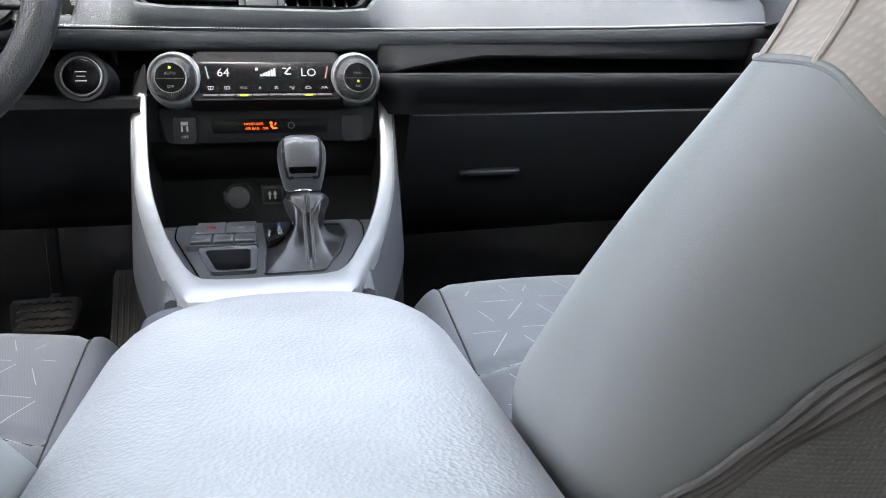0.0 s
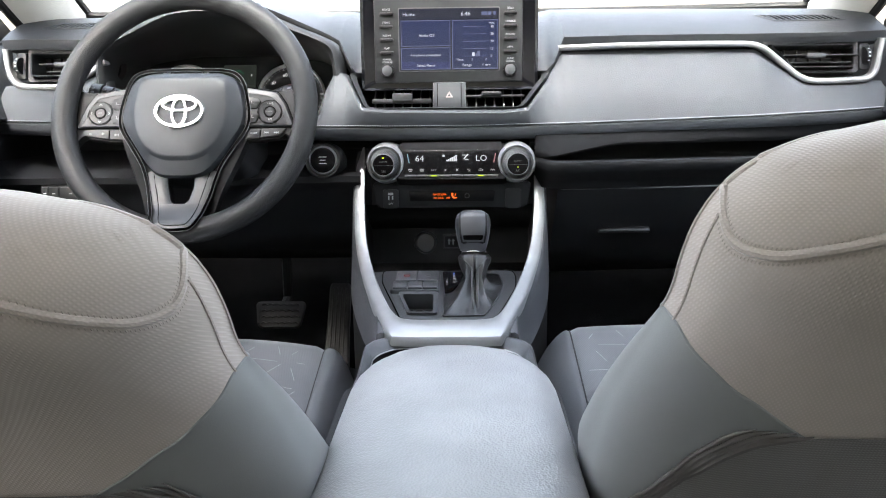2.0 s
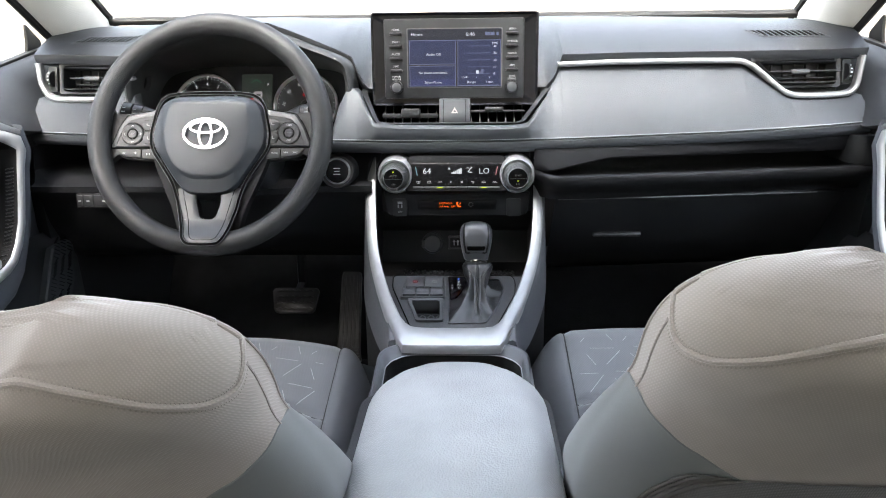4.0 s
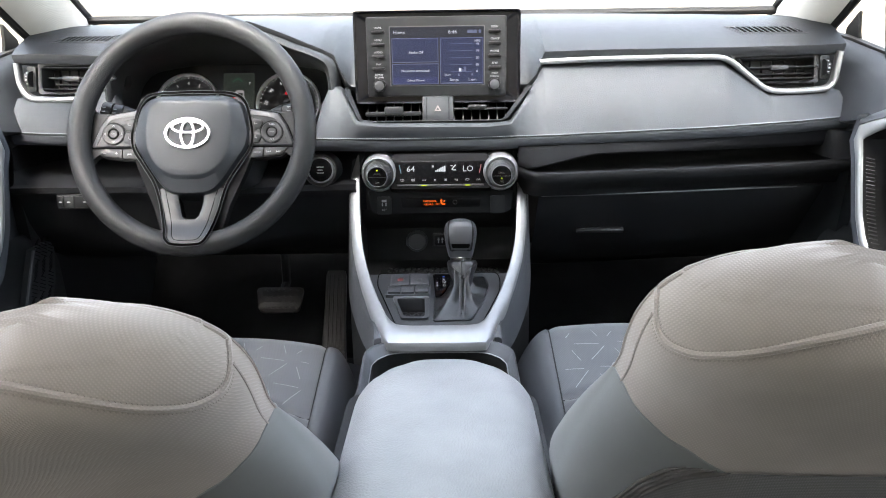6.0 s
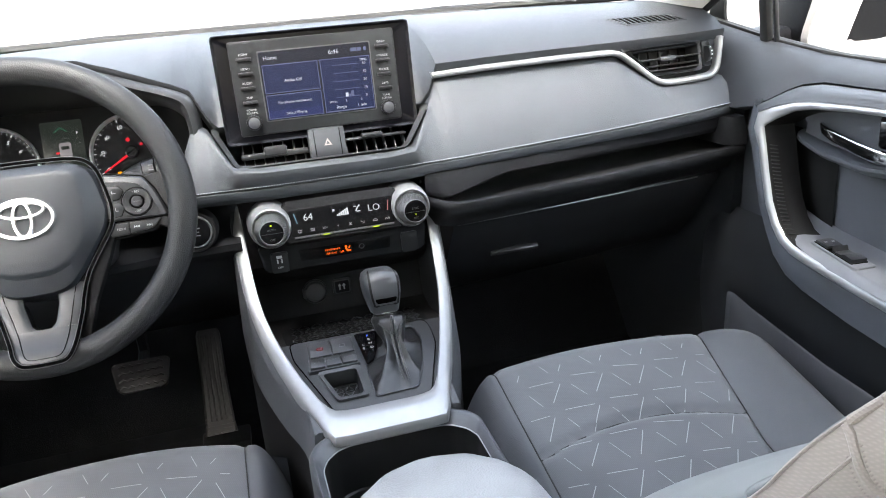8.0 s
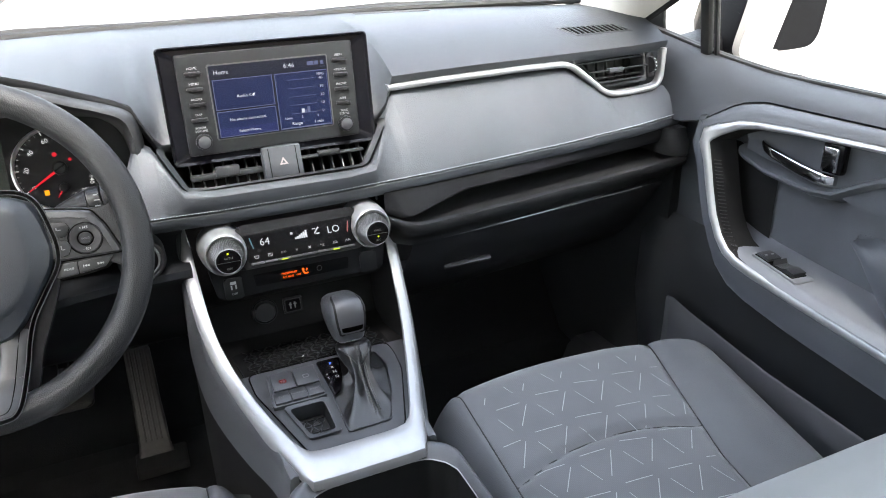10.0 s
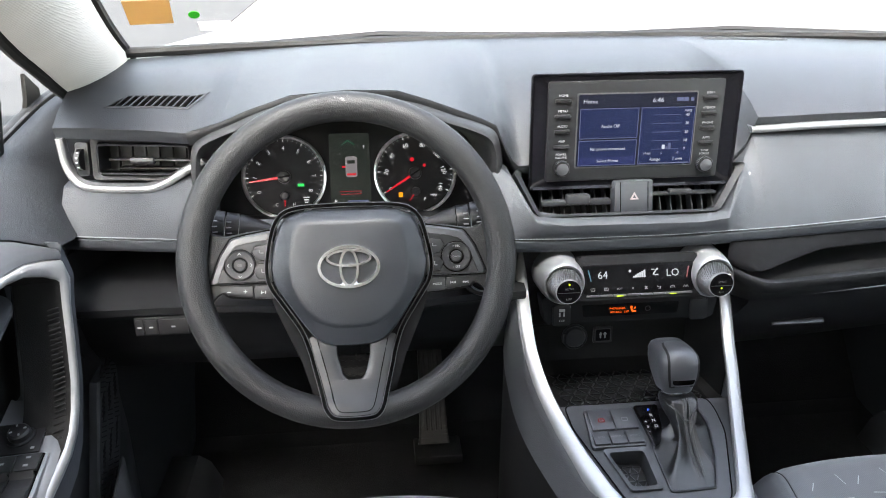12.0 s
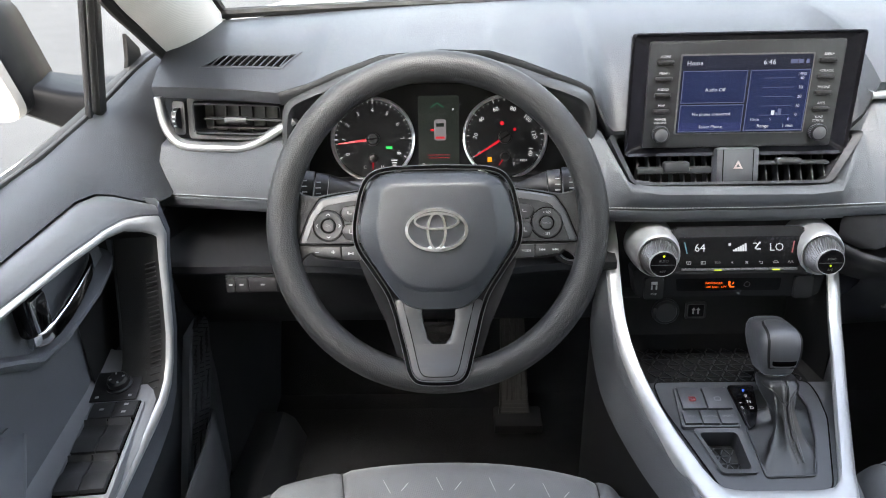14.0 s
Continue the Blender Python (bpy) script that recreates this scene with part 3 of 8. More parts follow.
bmesh.ops.solidify(bm, geom=bm.faces, thickness=0.003)
mid_pad = part("middle_pad", bm, M_PAD, dash, "stitched leatherette middle pad", 50)

bm = bmesh.new()
x = -0.735
while x < 0.69:
    ys, zs = tab(STITCH, x + 0.002)
    box(bm, face(x + 0.002, ys - 0.0012, zs + 0.0015, 20), 0.0024, 0.0007, 0.0007)
    x += 0.0038
st = part("stitching", bm, M_THREAD, mid_pad, "pale grey stitching")
st["kind"] = "stuff"

# lower dash: open shelf and glovebox on the right, knee panel on the left
def shelf_lip(x):
    return -0.005 + 0.08 * max(0.0, (x - 0.13) / 0.55) ** 1.3 + 0.05 * max(0.0, (0.168 - x) / 0.038) ** 2


brow, lip_rows, well = [], [], []
for x in np.linspace(0.13, 0.70, 40):
    ys, zs = tab(STITCH, x)
    y = shelf_lip(x)
    near = min(1.0, max(0.0, (x - 0.142) / 0.115)) ** 0.8       # the opening narrows to a point towards the console
    zb = 0.605 + 0.020 * near
    yb = y + 0.014 + 0.028 * near
    start = Vector((x, ys + 0.003, zs - 0.016))
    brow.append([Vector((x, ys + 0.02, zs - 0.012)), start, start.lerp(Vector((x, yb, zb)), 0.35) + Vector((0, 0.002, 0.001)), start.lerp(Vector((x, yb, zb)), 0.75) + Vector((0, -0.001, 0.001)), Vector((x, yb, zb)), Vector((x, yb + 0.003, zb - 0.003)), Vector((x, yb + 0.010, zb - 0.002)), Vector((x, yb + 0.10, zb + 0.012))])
    lip_rows.append([Vector((x, y + 0.020, 0.594)), Vector((x, y + 0.013, 0.6005)), Vector((x, y + 0.007, 0.6035)), Vector((x, y + 0.001, 0.6015)), Vector((x, y - 0.001, 0.596)), Vector((x, y + 0.004, 0.585)), Vector((x, y + 0.032, 0.572)), Vector((x, y + 0.042, 0.555))])
    well.append([Vector((x, y + 0.016, 0.5985)), Vector((x, y + 0.024, 0.593)), Vector((x, y + 0.10, 0.590)), Vector((x, y + 0.115, 0.600)), Vector((x, y + 0.12, 0.645))])
# shade under the pad is put into the dark brow and well colours
for name, rows, mat, label in (("shelf_brow", brow, M_BROW, "plastic brow over the open shelf, near-black to imitate shade"), ("shelf_lip", lip_rows, M_GLOVE, "rounded front lip of the open shelf"), ("shelf_well", well, M_LINERDARK, "dark inside of the open shelf")):
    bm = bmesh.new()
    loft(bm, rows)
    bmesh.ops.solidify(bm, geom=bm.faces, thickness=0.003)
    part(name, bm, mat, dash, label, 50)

glovebox = thing("glovebox", (0.4, 0.15, 0.45), "closed black plastic glovebox with a long recessed pull handle", "glovebox")
bm = bmesh.new()
rows = []
for x in np.linspace(0.165, 0.67, 18):
    e = ((x - 0.13) / 0.55)
    off = 0.06 * e ** 1.3
    rows.append([Vector(p) for p in ((x, 0.05 + off + 0.03, 0.557), (x, 0.043 + off, 0.554), (x, 0.047 + off, 0.545), (x, 0.09 + off, 0.49), (x, 0.12 + off, 0.45), (x, 0.17 + off, 0.40), (x, 0.24 + off, 0.365), (x, 0.4, 0.36))])
loft(bm, rows)
bmesh.ops.solidify(bm, geom=bm.faces, thickness=0.004)
glove_lid = part("lid", bm, M_GLOVE, glovebox, "", 50)
# added silver tube stands in for the highlight along the lid's top edge
bm = bmesh.new()
tube(bm, [(x, 0.044 + 0.06 * ((x - 0.13) / 0.55) ** 1.3, 0.5535) for x in np.linspace(0.17, 0.62, 16)], 0.0010, 6)
part("lid_highlight", bm, M_SILVER, glove_lid, "thin silver line imitating the highlight on the lid edge")
bm = bmesh.new()
box(bm, face(0.284, 0.112, 0.478, -40), 0.085, 0.009, 0.010, 0.003)
part("pull_handle", bm, M_GREY, glovebox, "grey recessed pull lip")

# end of the shelf
bm = bmesh.new()
rows = []
for x, k in ((0.664, 0.0), (0.667, 0.45), (0.673, 0.8), (0.682, 0.95), (0.70, 1.0)):
    f = 0.012 * (1 - k)
    rows.append([Vector((x, 0.080 - 0.004 * k + 2 * f, 0.604)), Vector((x, 0.080 - 0.004 * k + 2 * f, 0.625)), Vector((x, 0.088 + 2 * f, 0.650)), Vector((x, 0.20, 0.655)), Vector((x, 0.20, 0.60))])
loft(bm, rows, closed=True, caps=True)
part("shelf_end", bm, M_SHADE, dash, "", 50)

# knee panel and left lower dash
bm = bmesh.new()
rows = []
for x in np.linspace(-0.74, -0.145, 24):
    c = math.exp(-((x + 0.374) / 0.10) ** 2)
    p = 1.9 * (1 - c) * min(1.0, max(0.0, (x + 0.725) / 0.02))
    rows.append([Vector(q) for q in ((x, 0.16, 0.648), (x, 0.09 + 0.08 * p, 0.638), (x, 0.085 + 0.08 * p, 0.60), (x, 0.075, 0.578), (x, 0.06 - 0.03 * c, 0.575), (x, 0.06 - 0.03 * c, 0.565), (x, 0.085 - 0.03 * c, 0.545), (x, 0.10 - 0.02 * c, 0.50), (x, 0.14, 0.44), (x, 0.20, 0.405), (x, 0.42, 0.40))])
loft(bm, rows)
bmesh.ops.solidify(bm, geom=bm.faces, thickness=0.004)
part("knee_panel", bm, M_GLOVE, dash, "black plastic knee panel", 50)


def silver_band(name, pts, width, label):
    """A satin strip along points (x, y, z), upright, with mitred bends."""
    ends = [Vector(p) for p in pts]
    path = [ends[0]]
    for a, b, c in zip(ends, ends[1:], ends[2:]):
        r0, r1 = min(0.022, (a - b).length * 0.45), min(0.022, (c - b).length * 0.45)
        p0, p1 = b + (a - b).normalized() * r0, b + (c - b).normalized() * r1
        path += [p0.lerp(b, t).lerp(b.lerp(p1, t), t) for t in (0.0, 0.2, 0.4, 0.6, 0.8, 1.0)]
    path.append(ends[-1])
    rows = []
    for i, p in enumerate(path):
        d0 = (p - path[i - 1]) if i else path[1] - p
        d1 = (path[i + 1] - p) if i + 1 < len(path) else p - path[i - 1]
        a, b = Vector((d0.x, d0.z)).normalized(), Vector((d1.x, d1.z)).normalized()
        n = (Vector((-a.y, a.x)) + Vector((-b.y, b.x))).normalized()
        w = width / 2
        e = Vector((n.x, 0, n.y))
        rows.append([p + e * w + Vector((0, 0.012, 0))] + [p + e * w * math.cos(math.pi * k / 8) + Vector((0, 0.001 - 0.0038 * math.sin(math.pi * k / 8), 0)) for k in range(9)] + [p - e * w + Vector((0, 0.012, 0))])
    bm = bmesh.new()
    loft(bm, rows, closed=True, caps=True)
    return part(name, bm, M_SILVER, dash, label, 40)


RT = [(0.172, 0.132, 0.768), (0.26, 0.133, 0.771), (0.40, 0.139, 0.772), (0.494, 0.142, 0.771), (0.568, 0.137, 0.7125), (0.62, 0.140, 0.7115), (0.686, 0.148, 0.7145), (0.692, 0.152, 0.778)]
silver_band("silver_trim", RT, 0.0094, "satin silver strip sweeping round the side vent")
LT = [(-0.740, 0.148, 0.778), (-0.737, 0.142, 0.739), (-0.718, 0.130, 0.7165), (-0.66, 0.120, 0.7165), (-0.619, 0.115, 0.7175), (-0.555, 0.108, 0.756)]
silver_band("silver_trim", LT, 0.0096, "satin silver strip sweeping round the side vent")


def side_vent(outline, tab_x, wheel_x, y0, turn, label):
    """A side air vent: dark well, frame, slats, sliding tab and thumb wheel."""
    cx = sum(p[0] for p in outline) / len(outline)
    cz = sum(p[1] for p in outline) / len(outline)
    v = thing("air_vent", (cx, y0, cz), label, "air vent", "side air vents")
    m = face(cx, y0, cz, 12, turn)
    loc = [(x - cx, z - cz) for x, z in outline]
    lip = rounded([(x * 1.10, z * 1.24) for x, z in loc], 0.006)
    big = rounded([(x * 1.0, z * 1.0) for x, z in loc], 0.006)
    mid = rounded([(x * 0.95, z * 0.88) for x, z in loc], 0.005)
    small = rounded([(x * 0.925, z * 0.79) for x, z in loc], 0.004)
    bm = bmesh.new()
    ringed(bm, m, lip, big, -0.036, -0.004, 0.002)
    part("surround", bm, M_BLACK, v)
    bm = bmesh.new()
    ringed(bm, m, mid, small, -0.03, 0.004, 0.002)
    part("frame", bm, M_GREY, v, "dark grey louvre frame")
    bm = bmesh.new()
    prism(bm, m, rounded([(x * 1.28, z * (1.22 if z > 0 else 2.1)) for x, z in loc], 0.006), -0.05, -0.035)
    part("well", bm, M_RUBBER, v)
    x0, x1 = min(p[0] for p in loc), max(p[0] for p in loc)
    h = max(p[1] for p in loc) - min(p[1] for p in loc)
    for k in (0, 1):
        bm = bmesh.new()
        box(bm, m @ Matrix.Translation((0.004, (0.02 + 0.0 if k else -0.23) * h, -0.014 - 0.006 * (1 - k))), (x1 - x0) * (0.86 if k else 0.72), 0.0026, 0.02, 0.001, 1)
        part("slat", bm, M_BLACK, v)
    for k in range(6):
        bm = bmesh.new()
        box(bm, m @ Matrix.Translation((x0 + (x1 - x0) * (k + 1) / 7, 0, -0.031)), 0.0016, h * 0.8, 0.006)
        part("vane", bm, M_RUBBER, v)
    bm = bmesh.new()
    box(bm, m @ Matrix.Translation((tab_x - cx, 0, -0.004)), 0.032, 0.009, 0.012, 0.003)
    part("slider", bm, M_GREY, v)
    bm = bmesh.new()
    prism(bm, m @ Matrix.Translation((wheel_x - cx, 0, -0.01)), oblong(0.017, h * 0.98, 0.003), 0, 0.007, 0.002)
    part("wheel_surround", bm, M_BLACK, v)
    bm = bmesh.new()
    lathe(bm, m @ Matrix.Translation((wheel_x - cx, 0, -0.002)) @ pose(0, 0, 0, 0, 90, 0) @ Matrix.Translation((0, 0, -0.004)), [(0.0135, 0), (0.0135, 0.007)], 20)
    w = part("thumb_wheel", bm, M_BLACK, v)
    bm = bmesh.new()
    for k in (-1, -0.33, 0.33, 1):
        box(bm, m @ Matrix.Translation((wheel_x - cx, k * 0.009, math.sqrt(0.0135 ** 2 - (k * 0.009) ** 2) - 0.0022)), 0.0030, 0.0022, 0.0005)
    part("mark", bm, M_THREAD, w)


side_vent([(0.508, 0.771), (0.546, 0.730), (0.655, 0.730), (0.655, 0.772)], 0.585, 0.672, 0.150, 6, "black slatted side air vent with a thumb wheel inside silver trim")
side_vent([(-0.698, 0.774), (-0.698, 0.730), (-0.60, 0.730), (-0.572, 0.748), (-0.572, 0.773)], -0.635, -0.717, 0.132, -8, "black slatted side air vent with a thumb wheel inside silver trim")


def demister(x0, x1, v0, s):
    """A slotted side-window outlet let flush into the top pad."""
    d = thing("demister_vent", dash_top((x0 + x1) / 2, v0), "slotted black demister outlet flush with the dashboard top", "air vent", "demister outlets")

    def S(a, b, h):
        x = x0 + (x1 - x0) * a - s * 0.018 * b
        v = v0 + 0.085 * b
        p = dash_top(x, v)
        n = (dash_top(x + 0.01, v) - p).cross(dash_top(x, v + 0.03) - p).normalized()
        return p + n * h
    n = 24
    bm = bmesh.new()
    rim = [(k / n, 0.0) for k in range(n)] + [(1.0, k / 4) for k in range(4)] + [(1 - k / n, 1.0) for k in range(n)] + [(0.0, 1 - k / 4) for k in range(4)]
    rows = []
    for g, h in ((0.10, 0.0003), (0.07, 0.0014), (0.02, 0.0016), (0.0, 0.0004)):
        rows.append([S(a + (a - 0.5) * g * 0.9, b + (b - 0.5) * g * 3.0, h) for a, b in rim])
    loft(bm, rows, closed=True)
    part("frame", bm, M_DASH, d)
    bm = bmesh.new()
    loft(bm, [[S(k / n, b, 0.0006) for k in range(n + 1)] for b in (0.0, 0.25, 0.5, 0.75, 1.0)])
    part("well", bm, M_SLOT, d)
    for k in range(11):
        a = k / 11 + 0.035
        q = s * 0.04
        bm = bmesh.new()
        rows = [[S(min(max(a + q * (b - 0.5) * 2 + e, 0), 1), b, 0.0007 if i in (0, 3) else 0.0018) for i, e in enumerate((0, 0.003, 0.017, 0.020))] for b in (0.0, 0.35, 0.7, 1.0)]
        loft(bm, rows)
        part("slat", bm, M_GREY, d)


demister(-0.680, -0.578, 0.155, -1)
demister(0.533, 0.640, 0.155, 1)

# long defroster slots at the foot of the windscreen
for x0, x1 in ((0.22, 0.36),):
    d = thing("defroster_slot", dash_top((x0 + x1) / 2, 0.9), "narrow dark defroster slot at the windscreen foot", "air vent", "defroster slots")
    bm = bmesh.new()
    loft(bm, [[dash_top(x0 + (x1 - x0) * k / 16, v) + Vector((0, 0, h)) for k in range(17)] for v, h in ((0.88, 0.0006), (0.905, 0.0006))])
    part("slot", bm, M_SLOT, d)
    for v in (0.876, 0.909):
        bm = bmesh.new()
        tube(bm, [dash_top(x0 + (x1 - x0) * k / 16, v) + Vector((0, 0, 0.0004)) for k in range(17)], 0.0014, 6)
        part("lip", bm, M_DASH, d)

# instrument binnacle
M_BADGERING = material("gauge_chrome", (0.78, 0.78, 0.79), 0.3, metal=0.9)
M_DIAL = material("gauge_black", (0.007, 0.007, 0.0075), 0.6, spec=0.15)
cluster = thing("instrument_cluster", (-0.377, 0.2, 0.69), "lit instrument cluster with two round gauges and a small colour display", "instrument cluster")
CL = face(-0.377, 0.222, 0.694, 24)
bm = bmesh.new()
prism(bm, CL, rounded([(-0.185, -0.075), (0.185, -0.075), (0.185, 0.03), (0.15, 0.075), (-0.15, 0.075), (-0.185, 0.03)], 0.02), -0.02, 0.0, 0.002)
part("backing", bm, M_DIAL, cluster)
bm = bmesh.new()
rows = [[CL @ Vector((a, b, z)) for a in (-0.19, -0.1, 0.0, 0.1, 0.19)] for b, z in ((-0.055, 0.0), (-0.066, 0.03), (-0.07, 0.09), (-0.085, 0.10), (-0.10, 0.06))]
loft(bm, rows)
bmesh.ops.solidify(bm, geom=bm.faces, thickness=0.003)
part("apron", bm, M_BLACK, cluster, "", 50)
# hood lining: a rounded rim under the pad's lip, running in to the gauges
rim_half = [(0.190, 0.098, 0.655), (0.1890, 0.100, 0.715), (0.1875, 0.102, 0.752), (0.179, 0.103, 0.774), (0.152, 0.100, 0.788), (0.128, 0.096, 0.797), (0.073, 0.086, 0.819), (0.034, 0.081, 0.826), (0.0, 0.080, 0.827)]
deep_half = [(0.188, -0.085), (0.187, -0.03), (0.186, 0.01), (0.178, 0.040), (0.158, 0.060), (0.128, 0.068), (0.075, 0.075), (0.034, 0.077), (0.0, 0.077)]
rim = smooth_path([Vector((-0.374 - a, y, z)) for a, y, z in rim_half] + [Vector((-0.374 + a, y, z)) for a, y, z in rim_half[-2::-1]], 6)
deep = smooth_path([CL @ Vector((-a, b, -0.004)) for a, b in deep_half] + [CL @ Vector((a, b, -0.004)) for a, b in deep_half[-2::-1]], 6)
heart = Vector((-0.374, 0.0, 0.715))
cols = []
for p, q in zip(rim, deep):
    o = Vector((p.x - heart.x, 0, p.z - heart.z)).normalized()
    cols.append([p + o * 0.014 + Vector((0, 0.040, 0)), p + o * 0.011 + Vector((0, 0.010, 0)), p + o * 0.007 + Vector((0, 0.001, 0)), p + o * 0.002 + Vector((0, -0.002, 0)), p + Vector((0, 0.002, 0)) - o * 0.002, p.lerp(q, 0.08) - o * 0.004, p.lerp(q, 0.35) - o * 0.004, p.lerp(q, 0.7) - o * 0.002, q])
bm = bmesh.new()
loft(bm, cols)
bmesh.ops.solidify(bm, geom=bm.faces, thickness=0.002)
part("hood", bm, M_HOOD, cluster, "dark grey hood lining with a rounded rim", 50)


# ---- display unit ----
M_SCREEN = glow("screen_navy", (0.013, 0.0145, 0.026), 1.0)
M_TILE = glow("screen_tile", (0.0135, 0.0185, 0.055), 1.0)
M_TILEBAR = glow("screen_bar", (0.020, 0.025, 0.080), 1.0)
M_INK = glow("screen_ink", (0.42, 0.44, 0.50), 1.0)
M_LINE = glow("screen_line", (0.075, 0.085, 0.150), 1.0)
M_PRINTDIM = material("dim_print", (0.10, 0.102, 0.105), 0.6)
M_DIALINK = material("dial_print", (0.055, 0.056, 0.058), 0.6)
M_PARK = glow("park_red", (0.20, 0.010, 0.012), 1.0)
M_PRINT = material("white_print", (0.24, 0.245, 0.25), 0.6)
SC = face(-0.003, 0.110, 0.7815, 4.5)
display = thing("display_unit", (-0.002, 0.11, 0.71), "upright gloss-black touchscreen unit with push buttons and two dials", "touchscreen")
bm = bmesh.new()
rows = []
for z, w, h, cy in ((-0.07, 0.20, 0.11, 0.004), (-0.03, 0.262, 0.140, 0.001), (0.004, 0.276, 0.150, 0.0), (0.0095, 0.277, 0.151, 0.0), (0.011, 0.2745, 0.1485, 0.0), (0.008, 0.268, 0.142, 0.0), (0.008, 0.10, 0.05, 0.0)):
    rows.append([SC @ Vector((a, b, z)) for a, b in oblong(w, h, 0.006, 3, 0.0, cy - 0.002)])
loft(bm, rows, closed=True, caps=True)
part("casing", bm, M_GLOSS, display, "gloss black casing")
bm = bmesh.new()
prism(bm, SC, oblong(0.232, 0.129, 0.004, 3, -0.001, -0.001), 0.004, 0.0115, 0.0015)
part("fascia", bm, M_FASCIA, display, "matt dark grey fascia")
SZ = SC @ Matrix.Translation((0, 0, 0.0122))
bm = bmesh.new()
prism(bm, SZ, oblong(0.1585, 0.0970, 0.002, 2), -0.001, 0.0)
part("screen_border", bm, M_SLIM, display, "pale grey screen border")
bm = bmesh.new()
prism(bm, SZ, oblong(0.155, 0.0935, 0.001, 1), -0.0005, 0.0006)
screen = part("screen", bm, M_SCREEN, display, "lit navy blue screen")


def tile(name, x0, y0, x1, y1, mat, z=0.001):
    bm = bmesh.new()
    box(bm, SZ @ Matrix.Translation(((x0 + x1) / 2, (y0 + y1) / 2, z)), x1 - x0, y1 - y0, 0.0002)
    return part(name, bm, mat, screen)


tile("status_bar", -0.0755, 0.031, 0.0765, 0.0455, M_SCREEN)
for name, y0, y1 in (("tile", -0.010, 0.029), ("tile", -0.0455, -0.012)):
    tile("tile_edge", -0.0752, y0, 0.0020, y1, M_LINE, 0.0009)
    tile(name, -0.0742, y0 + 0.001, 0.0010, y1 - 0.001, M_TILE, 0.0011)
tile("tile_edge", 0.005, -0.0455, 0.0765, 0.029, M_LINE, 0.0009)
tile("tile", 0.006, -0.0445, 0.0755, 0.028, M_TILE, 0.0011)
tile("tile_bar", -0.0742, -0.0445, 0.0010, -0.034, M_TILEBAR, 0.0013)
tile("tile_bar", 0.008, -0.0445, 0.074, -0.0435, M_LINE, 0.0013)
for k in range(5):
    tile("graph_line", 0.022, -0.026 + k * 0.0112, 0.058, -0.0254 + k * 0.0112, M_LINE, 0.0013)
tile("graph_bar", 0.036, -0.0255, 0.040, -0.020, M_INK, 0.0014)
tile("graph_bar", 0.041, -0.0255, 0.0435, -0.022, M_LINE, 0.0014)
tile("graph_bar", 0.044, -0.0255, 0.048, -0.018, M_LINE, 0.0014)
ST = SZ @ Matrix.Translation((0, 0, 0.0017))
for body, size, x, y, al in (("Home", 0.0076, -0.072, 0.038, "LEFT"), ("6:46", 0.0088, 0.026, 0.038, "CENTER"), ("Audio Off", 0.0060, -0.035, 0.006, "CENTER"),
                             ("No phone connected.", 0.0054, -0.036, -0.0235, "CENTER"), ("Select Phone", 0.0055, -0.036, -0.0392, "CENTER"), ("Range", 0.006, 0.028, -0.039, "CENTER"),
                             ("1 min", 0.006, 0.058, -0.039, "CENTER"), ("MPG", 0.005, 0.067, 0.0235, "CENTER"), ("40", 0.0052, 0.067, 0.0185, "CENTER"), ("30", 0.0052, 0.067, 0.0076, "CENTER"),
                             ("20", 0.0052, 0.067, -0.0036, "CENTER"), ("10", 0.0052, 0.0665, -0.0148, "CENTER"), ("0", 0.0052, 0.066, -0.0255, "CENTER"), ("10min", 0.0045, 0.017, -0.031, "CENTER"),
                             ("5", 0.0045, 0.036, -0.031, "CENTER"), ("0", 0.0045, 0.058, -0.031, "CENTER")):
    text("screen_text", body, size, ST @ Matrix.Translation((x, y, 0)), M_INK, screen, al)
for x, w in ((0.055, 0.009), (0.063, 0.006), (0.071, 0.004)):
    tile("status_icon", x - w / 2, 0.036, x + w / 2, 0.041, M_LINE, 0.0014)

for side, words in ((-1, ("HOME", "MENU", "AUDIO", "MAP")), (1, ("SEEK>", "<TRACK", "PHONE", "APPS"))):
    for k, w in enumerate(words):
        y = 0.045 - 0.0195 * k
        x = side * 0.0965 - 0.001
        bm = bmesh.new()
        box(bm, SC @ Matrix.Translation((x, y - 0.0055, 0.0105)), 0.020, 0.0042, 0.0042, 0.001)
        part("push_button", bm, M_BLACK, display)
        text("button_text", w, 0.0044, SC @ Matrix.Translation((x, y + 0.001, 0.0122)), M_PRINT, display)
    for k, w in enumerate(("POWER", "VOLUME") if side < 0 else ("TUNE", "SCROLL")):
        text("button_text", w, 0.0040, SC @ Matrix.Translation((side * 0.0965 - 0.001, -0.0295 - 0.0042 * k, 0.0122)), M_PRINT, display)
    bm = bmesh.new()
    m = SC @ Matrix.Translation((side * 0.096 - 0.001, -0.047, 0.011))
    lathe(bm, m, [(0.0112, -0.002), (0.0104, 0.0005), (0.0099, 0.010), (0.0090, 0.0115), (0.0080, 0.0113)], 28)
    knob = part("dial", bm, M_SHADE, display, "dark ribbed dial")
    bm = bmesh.new()
    lathe(bm, m, [(0.0080, 0.009), (0.0080, 0.0113), (0.0072, 0.0118), (0.001, 0.0118)], 24)
    part("dial_face", bm, M_KNOB, knob, "grey dial face")
    bm = bmesh.new()
    for k in range(28):
        box(bm, m @ pose(0, 0, 0, 0, 0, 360 * k / 28) @ Matrix.Translation((0.0100, 0, 0.002)), 0.0007, 0.0008, 0.0075)
    part("ribs", bm, M_KNOB, knob)

